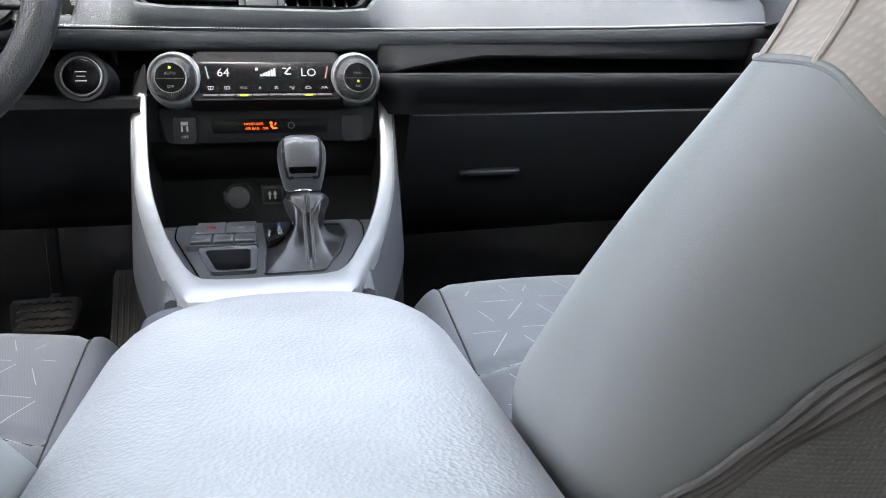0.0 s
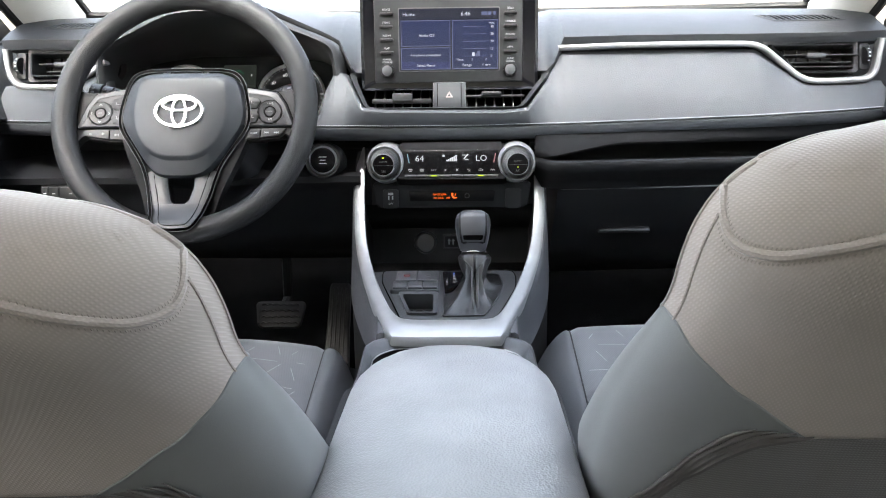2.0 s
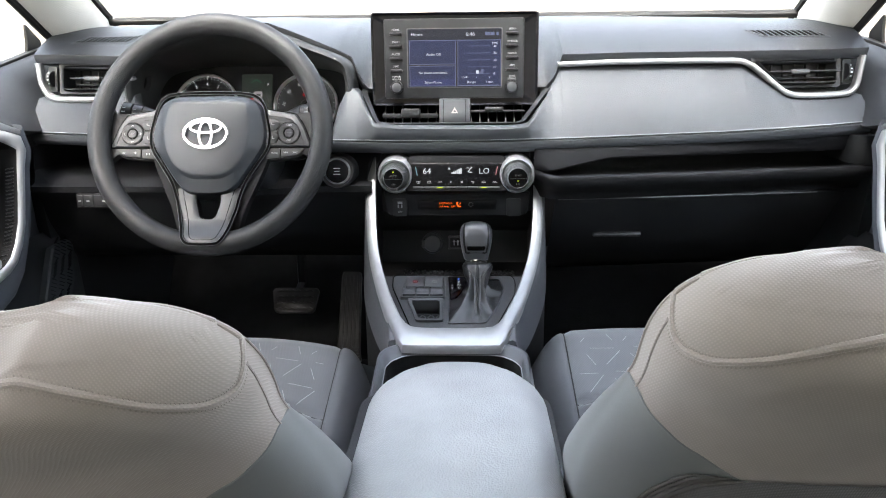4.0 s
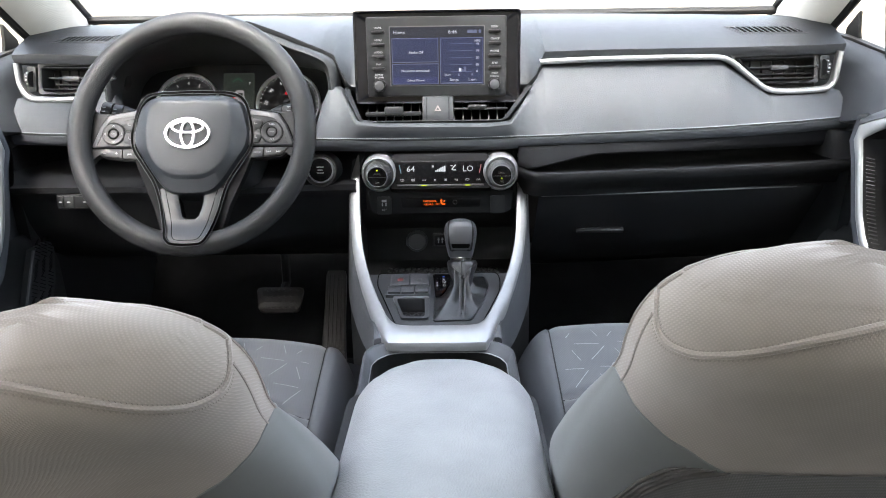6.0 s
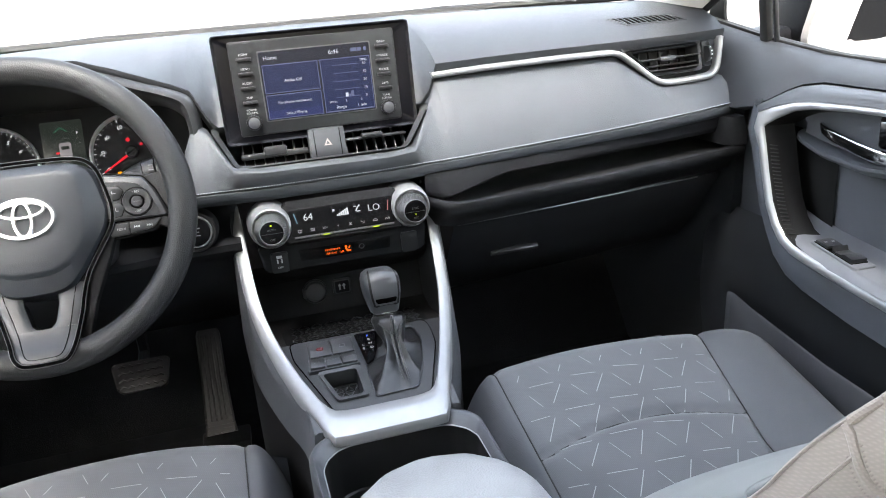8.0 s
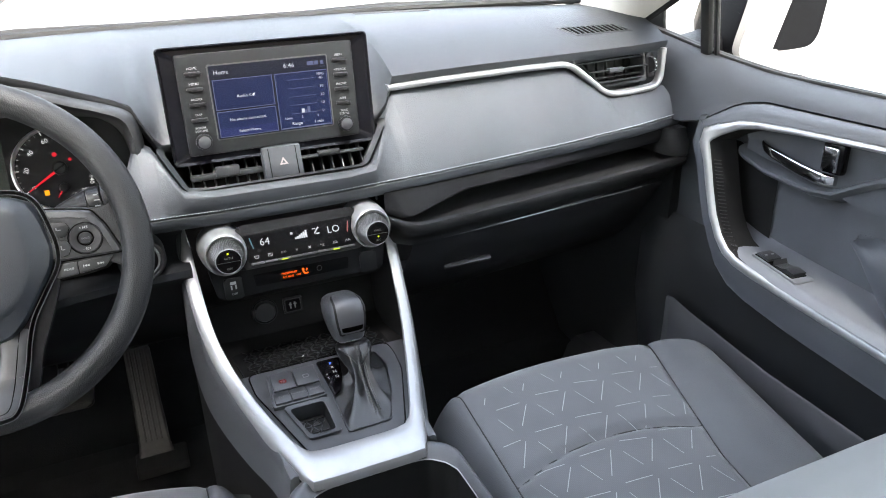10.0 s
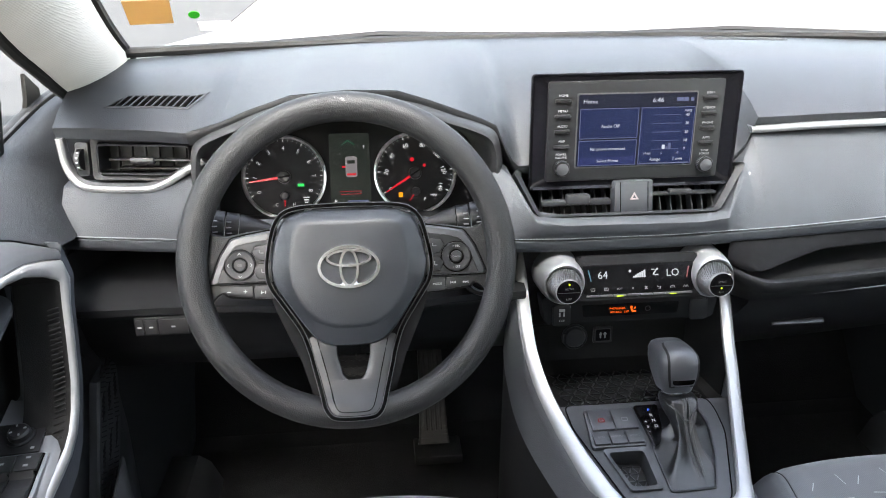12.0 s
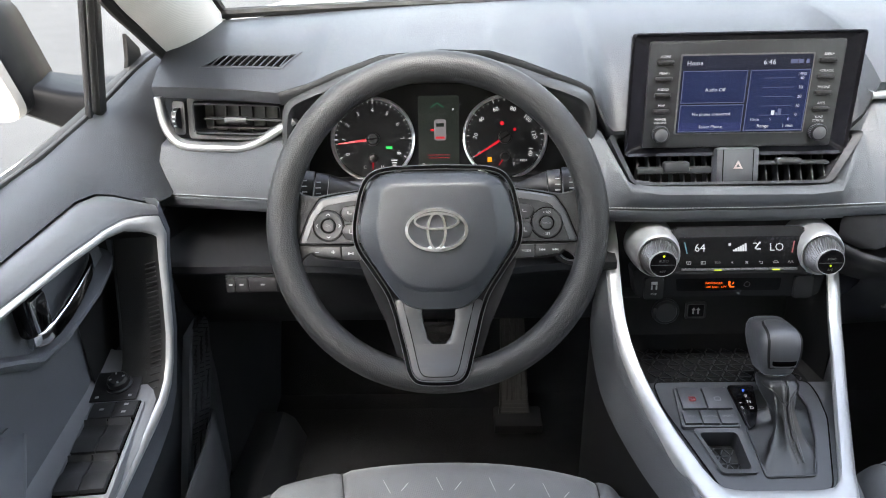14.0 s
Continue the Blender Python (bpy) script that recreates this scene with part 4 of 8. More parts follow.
# ---- centre air vents and hazard button ----
vents = thing("centre_vent", (0, 0.1, 0.7), "twin centre air vents with vertical vanes in a dark surround", "air vent")
VT = face(-0.003, 0.088, 0.6985, 35)
bm = bmesh.new()
out = rounded([(-0.160, 0.036), (-0.131, -0.030), (0.113, -0.030), (0.160, 0.036)], 0.010)
ins = rounded([(-0.150, 0.033), (-0.126, -0.025), (0.108, -0.025), (0.148, 0.033)], 0.008)
ringed(bm, VT, out, ins, -0.03, 0.010, 0.006)
part("surround", bm, M_VENT, vents)
bm = bmesh.new()
prism(bm, VT, out, -0.045, -0.03)
part("well", bm, M_SLOT, vents)
for s in (-1, 1):
    for k in range(7):
        bm = bmesh.new()
        box(bm, VT @ Matrix.Translation((s * (0.030 + 0.0145 * k) - 0.002, 0.004, -0.028)), 0.0016, 0.05, 0.016)
        part("vane", bm, M_BLACK, vents)
    bm = bmesh.new()
    box(bm, VT @ Matrix.Translation((s * 0.073 - 0.002, 0.0 + 0.004 * s, -0.012)) @ pose(0, 0, 0, 30, 0, 0), 0.094, 0.0075 if s < 0 else 0.004, 0.012, 0.002)
    bar = part("slat", bm, M_VENT, vents)
    bm = bmesh.new()
    box(bm, VT @ Matrix.Translation((s * 0.070 - 0.004, -0.002 if s < 0 else 0.004, -0.006)) @ pose(0, 0, 0, 25, 0, 0), 0.032, 0.014 if s < 0 else 0.007, 0.012, 0.003)
    part("slider", bm, M_VENT, bar)
bm = bmesh.new()
rows = []
for b, z in ((-0.030, -0.005), (-0.027, 0.002), (-0.006, 0.0085), (0.013, 0.0145), (0.017, 0.010)):
    rows.append([VT @ Vector((a, b, zz)) for a, zz in ((-0.0265, z - 0.02), (-0.0255, z - 0.002), (-0.018, z), (0.018, z), (0.0255, z - 0.002), (0.0265, z - 0.02))])
loft(bm, rows, closed=True, caps=True)
hz = part("hazard_button", bm, M_HAZARD, vents, "grey hazard button with a pale triangle", 60)
bm = bmesh.new()
bm.free()
for q in (-1, 1):
    bm = bmesh.new()
    tube(bm, [VT @ Vector((q * 0.0185, b, z + 0.0001)) for b, z in ((-0.027, 0.002), (-0.006, 0.0085), (0.0125, 0.0143))], 0.0006, 5)
    part("facet_line", bm, M_SLOT, hz, "fine dark line along the button")
bm = bmesh.new()
tri = [(-0.0058, -0.0042), (0.0058, -0.0042), (0.0, 0.0058)]
tri_in = [(-0.0026, -0.0024), (0.0026, -0.0024), (0.0, 0.0022)]
ringed(bm, VT @ Matrix.Translation((0, -0.006, 0.0090)) @ pose(0, 0, 0, 17, 0, 0), tri, tri_in, -0.001, 0.0005)
part("warning_triangle", bm, material("hazard_print", (0.17, 0.135, 0.135), 0.6), hz)

# ---- climate panel ----
HP = face(0.0, 0.038, 0.5995, 25)
climate = thing("climate_control", (0, 0.05, 0.58), "black climate control panel with a white-on-black readout", "climate control")
bm = bmesh.new()
outl = rounded([(-0.086, -0.028), (0.086, -0.028), (0.084, 0.026), (0.078, 0.031), (-0.078, 0.031), (-0.084, 0.026)], 0.006)
prism(bm, HP, outl, -0.03, 0.0, 0.004)
part("housing", bm, M_SHADE, climate)
bm = bmesh.new()
prism(bm, HP, oblong(0.150, 0.038, 0.003, 2, 0, -0.001), -0.002, 0.0015, 0.0008)
lcd = part("readout", bm, M_LCD, climate, "gloss black readout")
M_WHITEGLOW = glow("readout_white", (0.42, 0.44, 0.46), 1.0)
M_GREEN = glow("led_green", (0.6, 0.8, 0.03), 1.0)
M_ORANGE = glow("readout_orange", (1.0, 0.14, 0.012), 1.0)
M_RED = glow("needle_red", (0.52, 0.012, 0.022), 1.0)
M_BLUE = glow("led_blue", (0.08, 0.2, 0.9), 1.0)
HT = HP @ Matrix.Translation((0, 0, 0.0022))
text("readout_text", "64", 0.0140, HT @ Matrix.Translation((-0.049, 0.004, 0)), M_WHITEGLOW, lcd)
text("readout_text", "LO", 0.0140, HT @ Matrix.Translation((0.046, 0.004, 0)), M_WHITEGLOW, lcd)
bm = bmesh.new()
HS = HT @ Matrix.Translation((0, -0.0055, 0))
for k in range(6):
    x = -0.007 + 0.0029 * k
    box(bm, HS @ Matrix.Translation((x, 0.0052 + 0.00075 * (k + 1.5), 0)), 0.0025, 0.0015 * (k + 1.5), 0.0002)
box(bm, HS @ Matrix.Translation((-0.012, 0.0140, 0)), 0.0033, 0.0033, 0.0002)
part("fan_symbol", bm, M_WHITEGLOW, lcd)
bm = bmesh.new()
box(bm, HS @ Matrix.Translation((0.0215, 0.0115, 0)) @ pose(0, 0, 0, 0, 0, -35), 0.0018, 0.008, 0.0002)
box(bm, HS @ Matrix.Translation((0.0235, 0.0078, 0)), 0.0055, 0.0016, 0.0002)
lathe(bm, HS @ Matrix.Translation((0.0250, 0.0155, -0.0001)), [(0.0014, 0), (0.0014, 0.0002)], 10)
box(bm, HS @ Matrix.Translation((0.0190, 0.0150, 0)), 0.0045, 0.0012, 0.0002)
part("seat_symbol", bm, M_WHITEGLOW, lcd)
for s, mats in ((-1, ("band_blue", (0.012, 0.045, 0.06))), (1, ("band_red", (0.07, 0.012, 0.012)))):
    bm = bmesh.new()
    box(bm, HS @ Matrix.Translation((s * 0.0665, 0.010, 0)) @ pose(0, 0, 0, 0, 0, s * -12), 0.0016, 0.015, 0.0002)
    part("band", bm, material(mats[0], mats[1], 0.4), lcd)
for k in range(8):
    x = -0.063 + 0.018 * k
    bm = bmesh.new()
    box(bm, HP @ Matrix.Translation((x, -0.0228, 0.0)), 0.0174, 0.0030, 0.0024, 0.0006, 1)
    part("push_button", bm, M_SLIM, climate, "slim pale grey push button")
    bm = bmesh.new()
    if k == 2:
        text("symbol", "ECO", 0.0036, HT @ Matrix.Translation((x, -0.0142, 0)), M_PRINTDIM, climate)
        bm.free()
    else:
        q = HT @ Matrix.Translation((x, -0.0142, 0)) @ Matrix.Diagonal((0.85, 0.85, 1, 1))
        for sx, sy, w, h, turn in {0: ((0, 0.0018, 0.0070, 0.0008, 0), (-0.0030, 0.0, 0.0008, 0.0042, 14), (0.0030, 0.0, 0.0008, 0.0042, -14), (0, -0.0006, 0.0007, 0.0030, 0), (0, -0.0024, 0.0050, 0.0008, 0)),
                                   1: ((0, 0.0020, 0.0066, 0.0008, 0), (0, -0.0020, 0.0066, 0.0008, 0), (-0.0030, 0, 0.0008, 0.0042, 0), (0.0030, 0, 0.0008, 0.0042, 0), (-0.0010, 0, 0.0006, 0.0028, 0), (0.0010, 0, 0.0006, 0.0028, 0)),
                                   3: ((0, 0, 0.0034, 0.0010, 45), (0, 0, 0.0034, 0.0010, -45)), 4: ((0, 0, 0.0052, 0.0014, 45), (0, 0, 0.0052, 0.0014, -45)),
                                   5: ((-0.0016, 0.0006, 0.0034, 0.0009, 0), (0.0016, -0.0004, 0.0009, 0.0042, -18), (0.0005, -0.0022, 0.0036, 0.0009, 0), (-0.0030, 0.0014, 0.0016, 0.0008, 40)),
                                   6: ((0, -0.0012, 0.0080, 0.0009, 0), (0, 0.0016, 0.0042, 0.0009, 0), (-0.0030, 0.0004, 0.0026, 0.0008, 50), (0.0030, 0.0004, 0.0026, 0.0008, -50)),
                                   7: ((-0.0028, 0, 0.0040, 0.0008, 60), (-0.0008, 0, 0.0040, 0.0008, -60), (0.0012, 0, 0.0040, 0.0008, 60), (0.0032, 0.0, 0.0040, 0.0008, -60))}[k]:
            box(bm, q @ pose(sx, sy, 0, 0, 0, turn), w, h, 0.0002)
        part("symbol", bm, M_PRINTDIM, climate)
    if k in (2, 6):
        bm = bmesh.new()
        box(bm, HP @ Matrix.Translation((x, -0.0236, 0.0022)), 0.009, 0.0016, 0.001)
        part("lamp", bm, M_GREEN, climate, "lit green lamp")


def climate_dial(s, words):
    d = thing("climate_dial", (s * 0.101, 0.02, 0.59), "round climate dial with a satin silver skirt and gloss black face", "dial", "climate dials")
    m = face(s * 0.101 - 0.001, 0.023, 0.5975, 5)
    # round skirt that grows out of the panel
    bm = bmesh.new()
    rows = []
    for r, z in ((0.0320, -0.060), (0.0312, -0.034), (0.0300, -0.022), (0.0284, -0.012), (0.0270, -0.0065), (0.0256, -0.0050), (0.0240, -0.0065), (0.0232, -0.0095)):
        rows.append([m @ Vector((r * math.cos(a), (r + 0.001) * math.sin(a) + 0.001, z)) for a in (2 * math.pi * i / 44 for i in range(44))])
    loft(bm, rows, closed=True, caps=True)
    part("silver_skirt", bm, M_SKIRT, d, "satin silver skirt")
    bm = bmesh.new()
    n = 88
    prof = [(0.0233, -0.010), (0.0226, -0.003), (0.0210, 0.005), (0.0188, 0.011), (0.0168, 0.0150)]
    rows = [[m @ Vector(((r - (0.0010 if i % 2 else 0)) * math.cos(2 * math.pi * i / n + z * 18), (r - (0.0010 if i % 2 else 0)) * math.sin(2 * math.pi * i / n + z * 18), z)) for i in range(n)] for r, z in prof]
    loft(bm, rows, closed=True, caps=True)
    part("grip", bm, M_KNURL, d, "finely ribbed grey grip")
    bm = bmesh.new()
    lathe(bm, m, [(0.0167, 0.012), (0.0167, 0.0168), (0.0164, 0.0173), (0.0159, 0.0168)], 40)
    part("silver_ring", bm, M_SKIRT, d, "thin silver ring")
    bm = bmesh.new()
    lathe(bm, m, [(0.0158, 0.014), (0.0158, 0.0167), (0.0148, 0.0176), (0.002, 0.0176)], 40)
    f = part("dial_face", bm, M_LCD, d, "black push face")
    bm = bmesh.new()
    box(bm, m @ Matrix.Translation((0, -0.001, 0.0176)), 0.0285, 0.0006, 0.0003)
    part("split_line", bm, M_GREY, f)
    bm = bmesh.new()
    lathe(bm, m @ Matrix.Translation((0, 0.0105 if s < 0 else -0.0045, 0.0176)), [(0.0014, 0), (0.0014, 0.0006)], 12)
    part("lamp", bm, M_GREEN, f)
    text("dial_text", words[0], 0.0042, m @ Matrix.Translation((0, 0.0042, 0.0180)), M_DIALINK, f)
    text("dial_text", words[1], 0.0042, m @ Matrix.Translation((0, -0.0098, 0.0180)), M_DIALINK, f)


climate_dial(-1, ("AUTO", "OFF"))
climate_dial(1, ("SYNC", "A/C"))

# indicator strip with two end buttons
AP = face(0.0, 0.053, 0.543, 8)
strip = thing("indicator_strip", (0, 0.06, 0.54), "gloss black strip with a lit orange airbag notice", "indicator")
bm = bmesh.new()
prism(bm, AP, rounded([(-0.118, -0.018), (0.118, -0.018), (0.125, 0.022), (-0.125, 0.022)], 0.006), -0.03, 0.0, 0.003)
part("housing", bm, M_SHADE, strip)
bm = bmesh.new()
prism(bm, AP, rounded([(-0.066, -0.008), (0.066, -0.008), (0.068, 0.0085), (-0.068, 0.0085)], 0.002), -0.001, 0.0015, 0.0006)
sl = part("window", bm, M_LCD, strip)
text("notice_text", "PASSENGER", 0.0043, AP @ Matrix.Translation((-0.019, 0.0025, 0.002)), M_ORANGE, sl)
text("notice_text", "AIR BAG", 0.0043, AP @ Matrix.Translation((-0.021, -0.0028, 0.002)), M_ORANGE, sl)
text("notice_text", "OFF", 0.0040, AP @ Matrix.Translation((-0.006, -0.0028, 0.002)), M_ORANGE, sl)
bm = bmesh.new()
SG = AP @ Matrix.Translation((0.002, 0.0005, 0.0018)) @ Matrix.Diagonal((0.62, 0.62, 1, 1))
lathe(bm, SG @ Matrix.Translation((-0.002, 0.005, 0)), [(0.003, 0), (0.003, 0.0003)], 12)
box(bm, SG @ Matrix.Translation((-0.0005, -0.002, 0)) @ pose(0, 0, 0, 0, 0, 30), 0.004, 0.009, 0.0003)
box(bm, SG @ Matrix.Translation((0.005, -0.005, 0)), 0.008, 0.003, 0.0003)
box(bm, SG @ Matrix.Translation((0.006, 0.003, 0)) @ pose(0, 0, 0, 0, 0, -30), 0.0025, 0.006, 0.0003)
part("notice_symbol", bm, M_ORANGE, sl)
bm = bmesh.new()
ringed(bm, AP @ Matrix.Translation((0.024, 0.0005, 0.0018)), ellipse(0.004, 0.004, 16), ellipse(0.003, 0.003, 16), 0, 0.0003)
part("unlit_symbol", bm, M_GREY, sl)
for s in (-1, 1):
    bm = bmesh.new()
    prism(bm, AP @ Matrix.Translation((s * 0.0965, -0.004, 0)), oblong(0.025, 0.030, 0.004), -0.004, 0.003, 0.0015)
    pb = part("push_button", bm, M_GLOVE, strip)
    if s < 0:
        bm = bmesh.new()
        box(bm, AP @ Matrix.Translation((s * 0.0965, 0.004, 0.0032)), 0.008, 0.004, 0.0003)
        box(bm, AP @ Matrix.Translation((s * 0.0965 - 0.003, -0.002, 0.0032)), 0.002, 0.006, 0.0003)
        box(bm, AP @ Matrix.Translation((s * 0.0965 + 0.003, -0.002, 0.0032)), 0.002, 0.006, 0.0003)
        part("skid_symbol", bm, M_PRINT, pb)
        text("button_text", "OFF", 0.0045, AP @ Matrix.Translation((s * 0.0965, -0.0115, 0.0034)), M_PRINT, pb)

# engine start button
sb = thing("start_button", (-0.203, 0.075, 0.6), "round black engine start button with a thin silver ring", "start button")
m = face(-0.203, 0.062, 0.600, 10)
bm = bmesh.new()
lathe(bm, m, [(0.030, -0.05), (0.030, -0.004), (0.027, 0.002), (0.0235, 0.002), (0.022, -0.004)], 36)
part("collar", bm, M_BLACK, sb)
bm = bmesh.new()
lathe(bm, m, [(0.0222, -0.006), (0.0222, 0.003), (0.0212, 0.0042), (0.0198, 0.002)], 36)
part("silver_ring", bm, M_SKIRT, sb, "thin silver ring")
bm = bmesh.new()
lathe(bm, m, [(0.0196, -0.006), (0.0196, 0.003), (0.017, 0.0045), (0.001, 0.004)], 32)
pf = part("push_face", bm, M_LCD, sb)
bm = bmesh.new()
for k in (0, 1, 2):
    box(bm, m @ Matrix.Translation((0, 0.005 - 0.005 * k, 0.0044)), 0.012 - 0.003 * (k % 2), 0.0011, 0.0003)
part("lettering_bar", bm, M_PRINT, pf)

# ---- centre console ----
console = thing("centre_console", (0, -0.1, 0.2), "dark grey centre console framed in satin silver", "console")


def vside(s):
    k = 0.012 if s > 0 else 0.003     # the frame stands slightly towards the driver
    return [(s * (0.148 - k), 0.110, 0.612), (s * (0.150 - k), 0.085, 0.585), (s * (0.149 - k), 0.06, 0.55), (s * (0.146 - k), 0.03, 0.51), (s * (0.140 - k), -0.005, 0.482), (s * (0.128 - k), -0.05, 0.457), (s * (0.111 - k), -0.105, 0.438), (s * (0.092 - k), -0.16, 0.426)]


for s in (-1, 1):
    # the body's flank below the silver frame
    path = smooth_path(vside(s) + [(s * (0.084 if s < 0 else 0.078), -0.206, 0.414)], 4)
    bm = bmesh.new()
    rows = []
    for p in path:
        o = Vector((s * 0.010, 0, -0.006))
        low = Vector((p.x + s * 0.018, p.y, 0.30))
        rows.append([p + Vector((0, 0, -0.004)), p + o * 0.5, p + o, p + o * 1.3 + Vector((0, 0, -0.02)), p.lerp(low, 0.5) + o, p.lerp(low, 0.5) - o, p + Vector((0, 0, -0.03))])
    loft(bm, rows, closed=True, caps=True)
    part("side_panel", bm, M_CONSOLE, console, "soft dark grey flank", 50)
    bm = bmesh.new()
    rows = []
    for p in path:
        low = Vector((p.x + s * 0.018, p.y, 0.30))
        mid = p.lerp(low, 0.5)
        rows.append([mid + Vector((s * 0.0085, 0, 0.002)), low, Vector((low.x, p.y, 0.08)), Vector((low.x - s * 0.01, p.y, 0.08)), low - Vector((s * 0.010, 0, 0)), mid - Vector((s * 0.006, 0, 0))])
    loft(bm, rows, closed=True, caps=True)
    part("lower_flank", bm, M_LINERDARK, console, "black lower flank", 50)
# one satin frame: down the left rail, across the foot, up the right rail
stations = []
for s in (-1, 1):
    side = smooth_path(vside(s), 4)
    run = []
    for i, c in enumerate(side):
        t = i / (len(side) - 1)
        w = (0.0132 + 0.004 * t) * min(1.0, 0.35 + 5 * t)
        run.append((c + Vector((-s * w / 2, 0, 0.0015)), c + Vector((s * w / 2, 0, -0.002))))
    e = 0.052 if s > 0 else 0.060
    run.append((Vector((s * (e + 0.012), -0.176, 0.4245)), Vector((s * (e + 0.0285), -0.186, 0.4205))))
    run.append((Vector((s * (e + 0.004), -0.184, 0.4225)), Vector((s * (e + 0.020), -0.212, 0.4165))))
    run.append((Vector((s * (e - 0.008), -0.187, 0.4220)), Vector((s * (e + 0.012), -0.228, 0.4140))))
    run.append((Vector((s * (e - 0.020), -0.188, 0.4218)), Vector((s * (e - 0.010), -0.2295, 0.4138))))
    stations += run if s < 0 else run[::-1]
bm = bmesh.new()
rows = []
for a, b in stations:
    d = (b - a).normalized()
    rows.append([a + Vector((0, 0, -0.010)), a, a.lerp(b, 0.12) + Vector((0, 0, 0.0022)), a.lerp(b, 0.5) + Vector((0, 0, 0.0030)), a.lerp(b, 0.85) + Vector((0, 0, 0.0018)), b, b + d * 0.002 + Vector((0, 0, -0.004)), b + d * 0.002 + Vector((0, 0, -0.012))])
loft(bm, rows, closed=True, caps=True)
part("silver_frame", bm, M_FRAME, console, "satin silver frame round the shifter", 40)

PL = Matrix.Translation((0, -0.098, 0.4286)) @ pose(0, 0, 0, 9, 0, 0)
plate = rounded([(-0.104, 0.080), (0.092, 0.080), (0.0955, 0.058), (0.093, 0.02), (0.060, -0.078), (0.050, -0.087), (-0.062, -0.087), (-0.102, 0.04)], 0.010)
bm = bmesh.new()
TRAY = rounded([(-0.069, -0.005), (-0.024, -0.005), (-0.023, -0.058), (-0.054, -0.058)], 0.006)
GATE_EDGE = [(-0.009, 0.001), (0.016, 0.066), (0.070, 0.066), (0.075, 0.035), (0.064, -0.016), (0.0455, -0.064), (-0.009, -0.066)]
GATE = rounded(GATE_EDGE, 0.006)
holed(bm, PL, plate, [TRAY, GATE], -0.03, 0.0, -0.03)
part("shifter_plate", bm, M_PLATE, console, "dark grey shifter surround")
bm = bmesh.new()
tube(bm, [PL @ Vector((x, y, -0.0002)) for x, y in plate], 0.0009, 6, closed=True)
part("plate_joint", bm, M_SLOT, console, "black joint round the shifter plate")
bm = bmesh.new()
border = rounded([(-0.138, 0.080), (0.127, 0.080), (0.124, 0.058), (0.117, 0.02), (0.078, -0.078), (0.066, -0.0915), (-0.072, -0.0915), (-0.118, 0.02), (-0.130, 0.05)], 0.010)
holed(bm, PL, border, [TRAY, GATE], -0.022, -0.0018, -0.022)
part("plate_border", bm, M_PLATE, console, "dark grey border of the shifter plate")
# small tray
bm = bmesh.new()
ringed(bm, PL, rounded([(-0.075, 0.0005), (-0.018, 0.0005), (-0.017, -0.064), (-0.058, -0.064)], 0.006), rounded([(-0.069, -0.005), (-0.024, -0.005), (-0.023, -0.058), (-0.054, -0.058)], 0.006), -0.002, 0.004, 0.001)
tray = part("coin_tray", bm, M_PLATE, console, "small tray with a patterned rubber floor")
bm = bmesh.new()
prism(bm, PL, rounded([(-0.068, -0.006), (-0.025, -0.006), (-0.024, -0.057), (-0.053, -0.057)], 0.006), -0.022, -0.0205)
part("tray_floor", bm, M_RUBBER, tray, "patterned black rubber")


def tri_pattern(bm, m, poly_in, step, w, h):
    """Raised lines of a triangle pattern inside a local rectangle."""
    x0, x1, y0, y1 = poly_in
    nx, ny = int((x1 - x0) / step), int((y1 - y0) / (step * 0.87))
    for j in range(ny + 1):
        for i in range(nx + 1):
            px, py = x0 + (i + (j % 2) * 0.5) * step, y0 + j * step * 0.87
            for k, a in enumerate((0, 60, 120)):
                cx, cy = px + math.cos(radians(a)) * step / 2, py + math.sin(radians(a)) * step / 2
                if x0 < cx < x1 and y0 < cy < y1:
                    box(bm, m @ Matrix.Translation((cx, cy, 0)) @ pose(0, 0, 0, 0, 0, a), step * 0.72, w, h)


bm = bmesh.new()
tri_pattern(bm, PL @ Matrix.Translation((0, 0, -0.0205)), (-0.064, -0.026, -0.056, -0.008), 0.013, 0.0014, 0.0012)
tp = part("pattern", bm, M_PLATE, tray)
tp["kind"] = "stuff"
# raised button block
bm = bmesh.new()
prism(bm, PL, rounded([(-0.087, 0.0015), (-0.0165, 0.0015), (-0.0165, 0.066), (-0.082, 0.066)], 0.004), -0.002, 0.0055, 0.0015)
part("button_block", bm, M_PLATE, console, "raised dark grey button block")
for row, y0, y1, count in ((0, 0.027, 0.062, 2), (1, 0.0035, 0.0255, 3)):
    for k in range(count):
        x0, w = (-0.0805, 0.0615 / 2) if row == 0 else (-0.0835, 0.0645 / 3)
        x, ys = x0 + w * (k + 0.5), (y0 + y1) / 2
        bm = bmesh.new()
        box(bm, PL @ Matrix.Translation((x, ys, 0.0045)), w - 0.0012, y1 - y0 - 0.0012, 0.0045, 0.0012)
        b = part("push_button", bm, M_PLATE, console, "dark grey console button")
        if row:
            text("button_text", ("ECO", "NORMAL", "SPORT")[k], 0.0046, PL @ Matrix.Translation((x, ys, 0.0095)), M_PRINTDIM, b)
        else:
            bm = bmesh.new()
            ringed(bm, PL @ Matrix.Translation((x, ys - 0.002, 0.0092)), oblong(0.0085, 0.0065, 0.002, 3), oblong(0.0065, 0.0045, 0.0015, 3), 0, 0.0003)
            if k == 0:
                text("symbol_text", "P", 0.0042, PL @ Matrix.Translation((x, ys - 0.002, 0.0095)), M_PARK, b)
            part("symbol", bm, M_PARK if k == 0 else M_PRINTDIM, b)

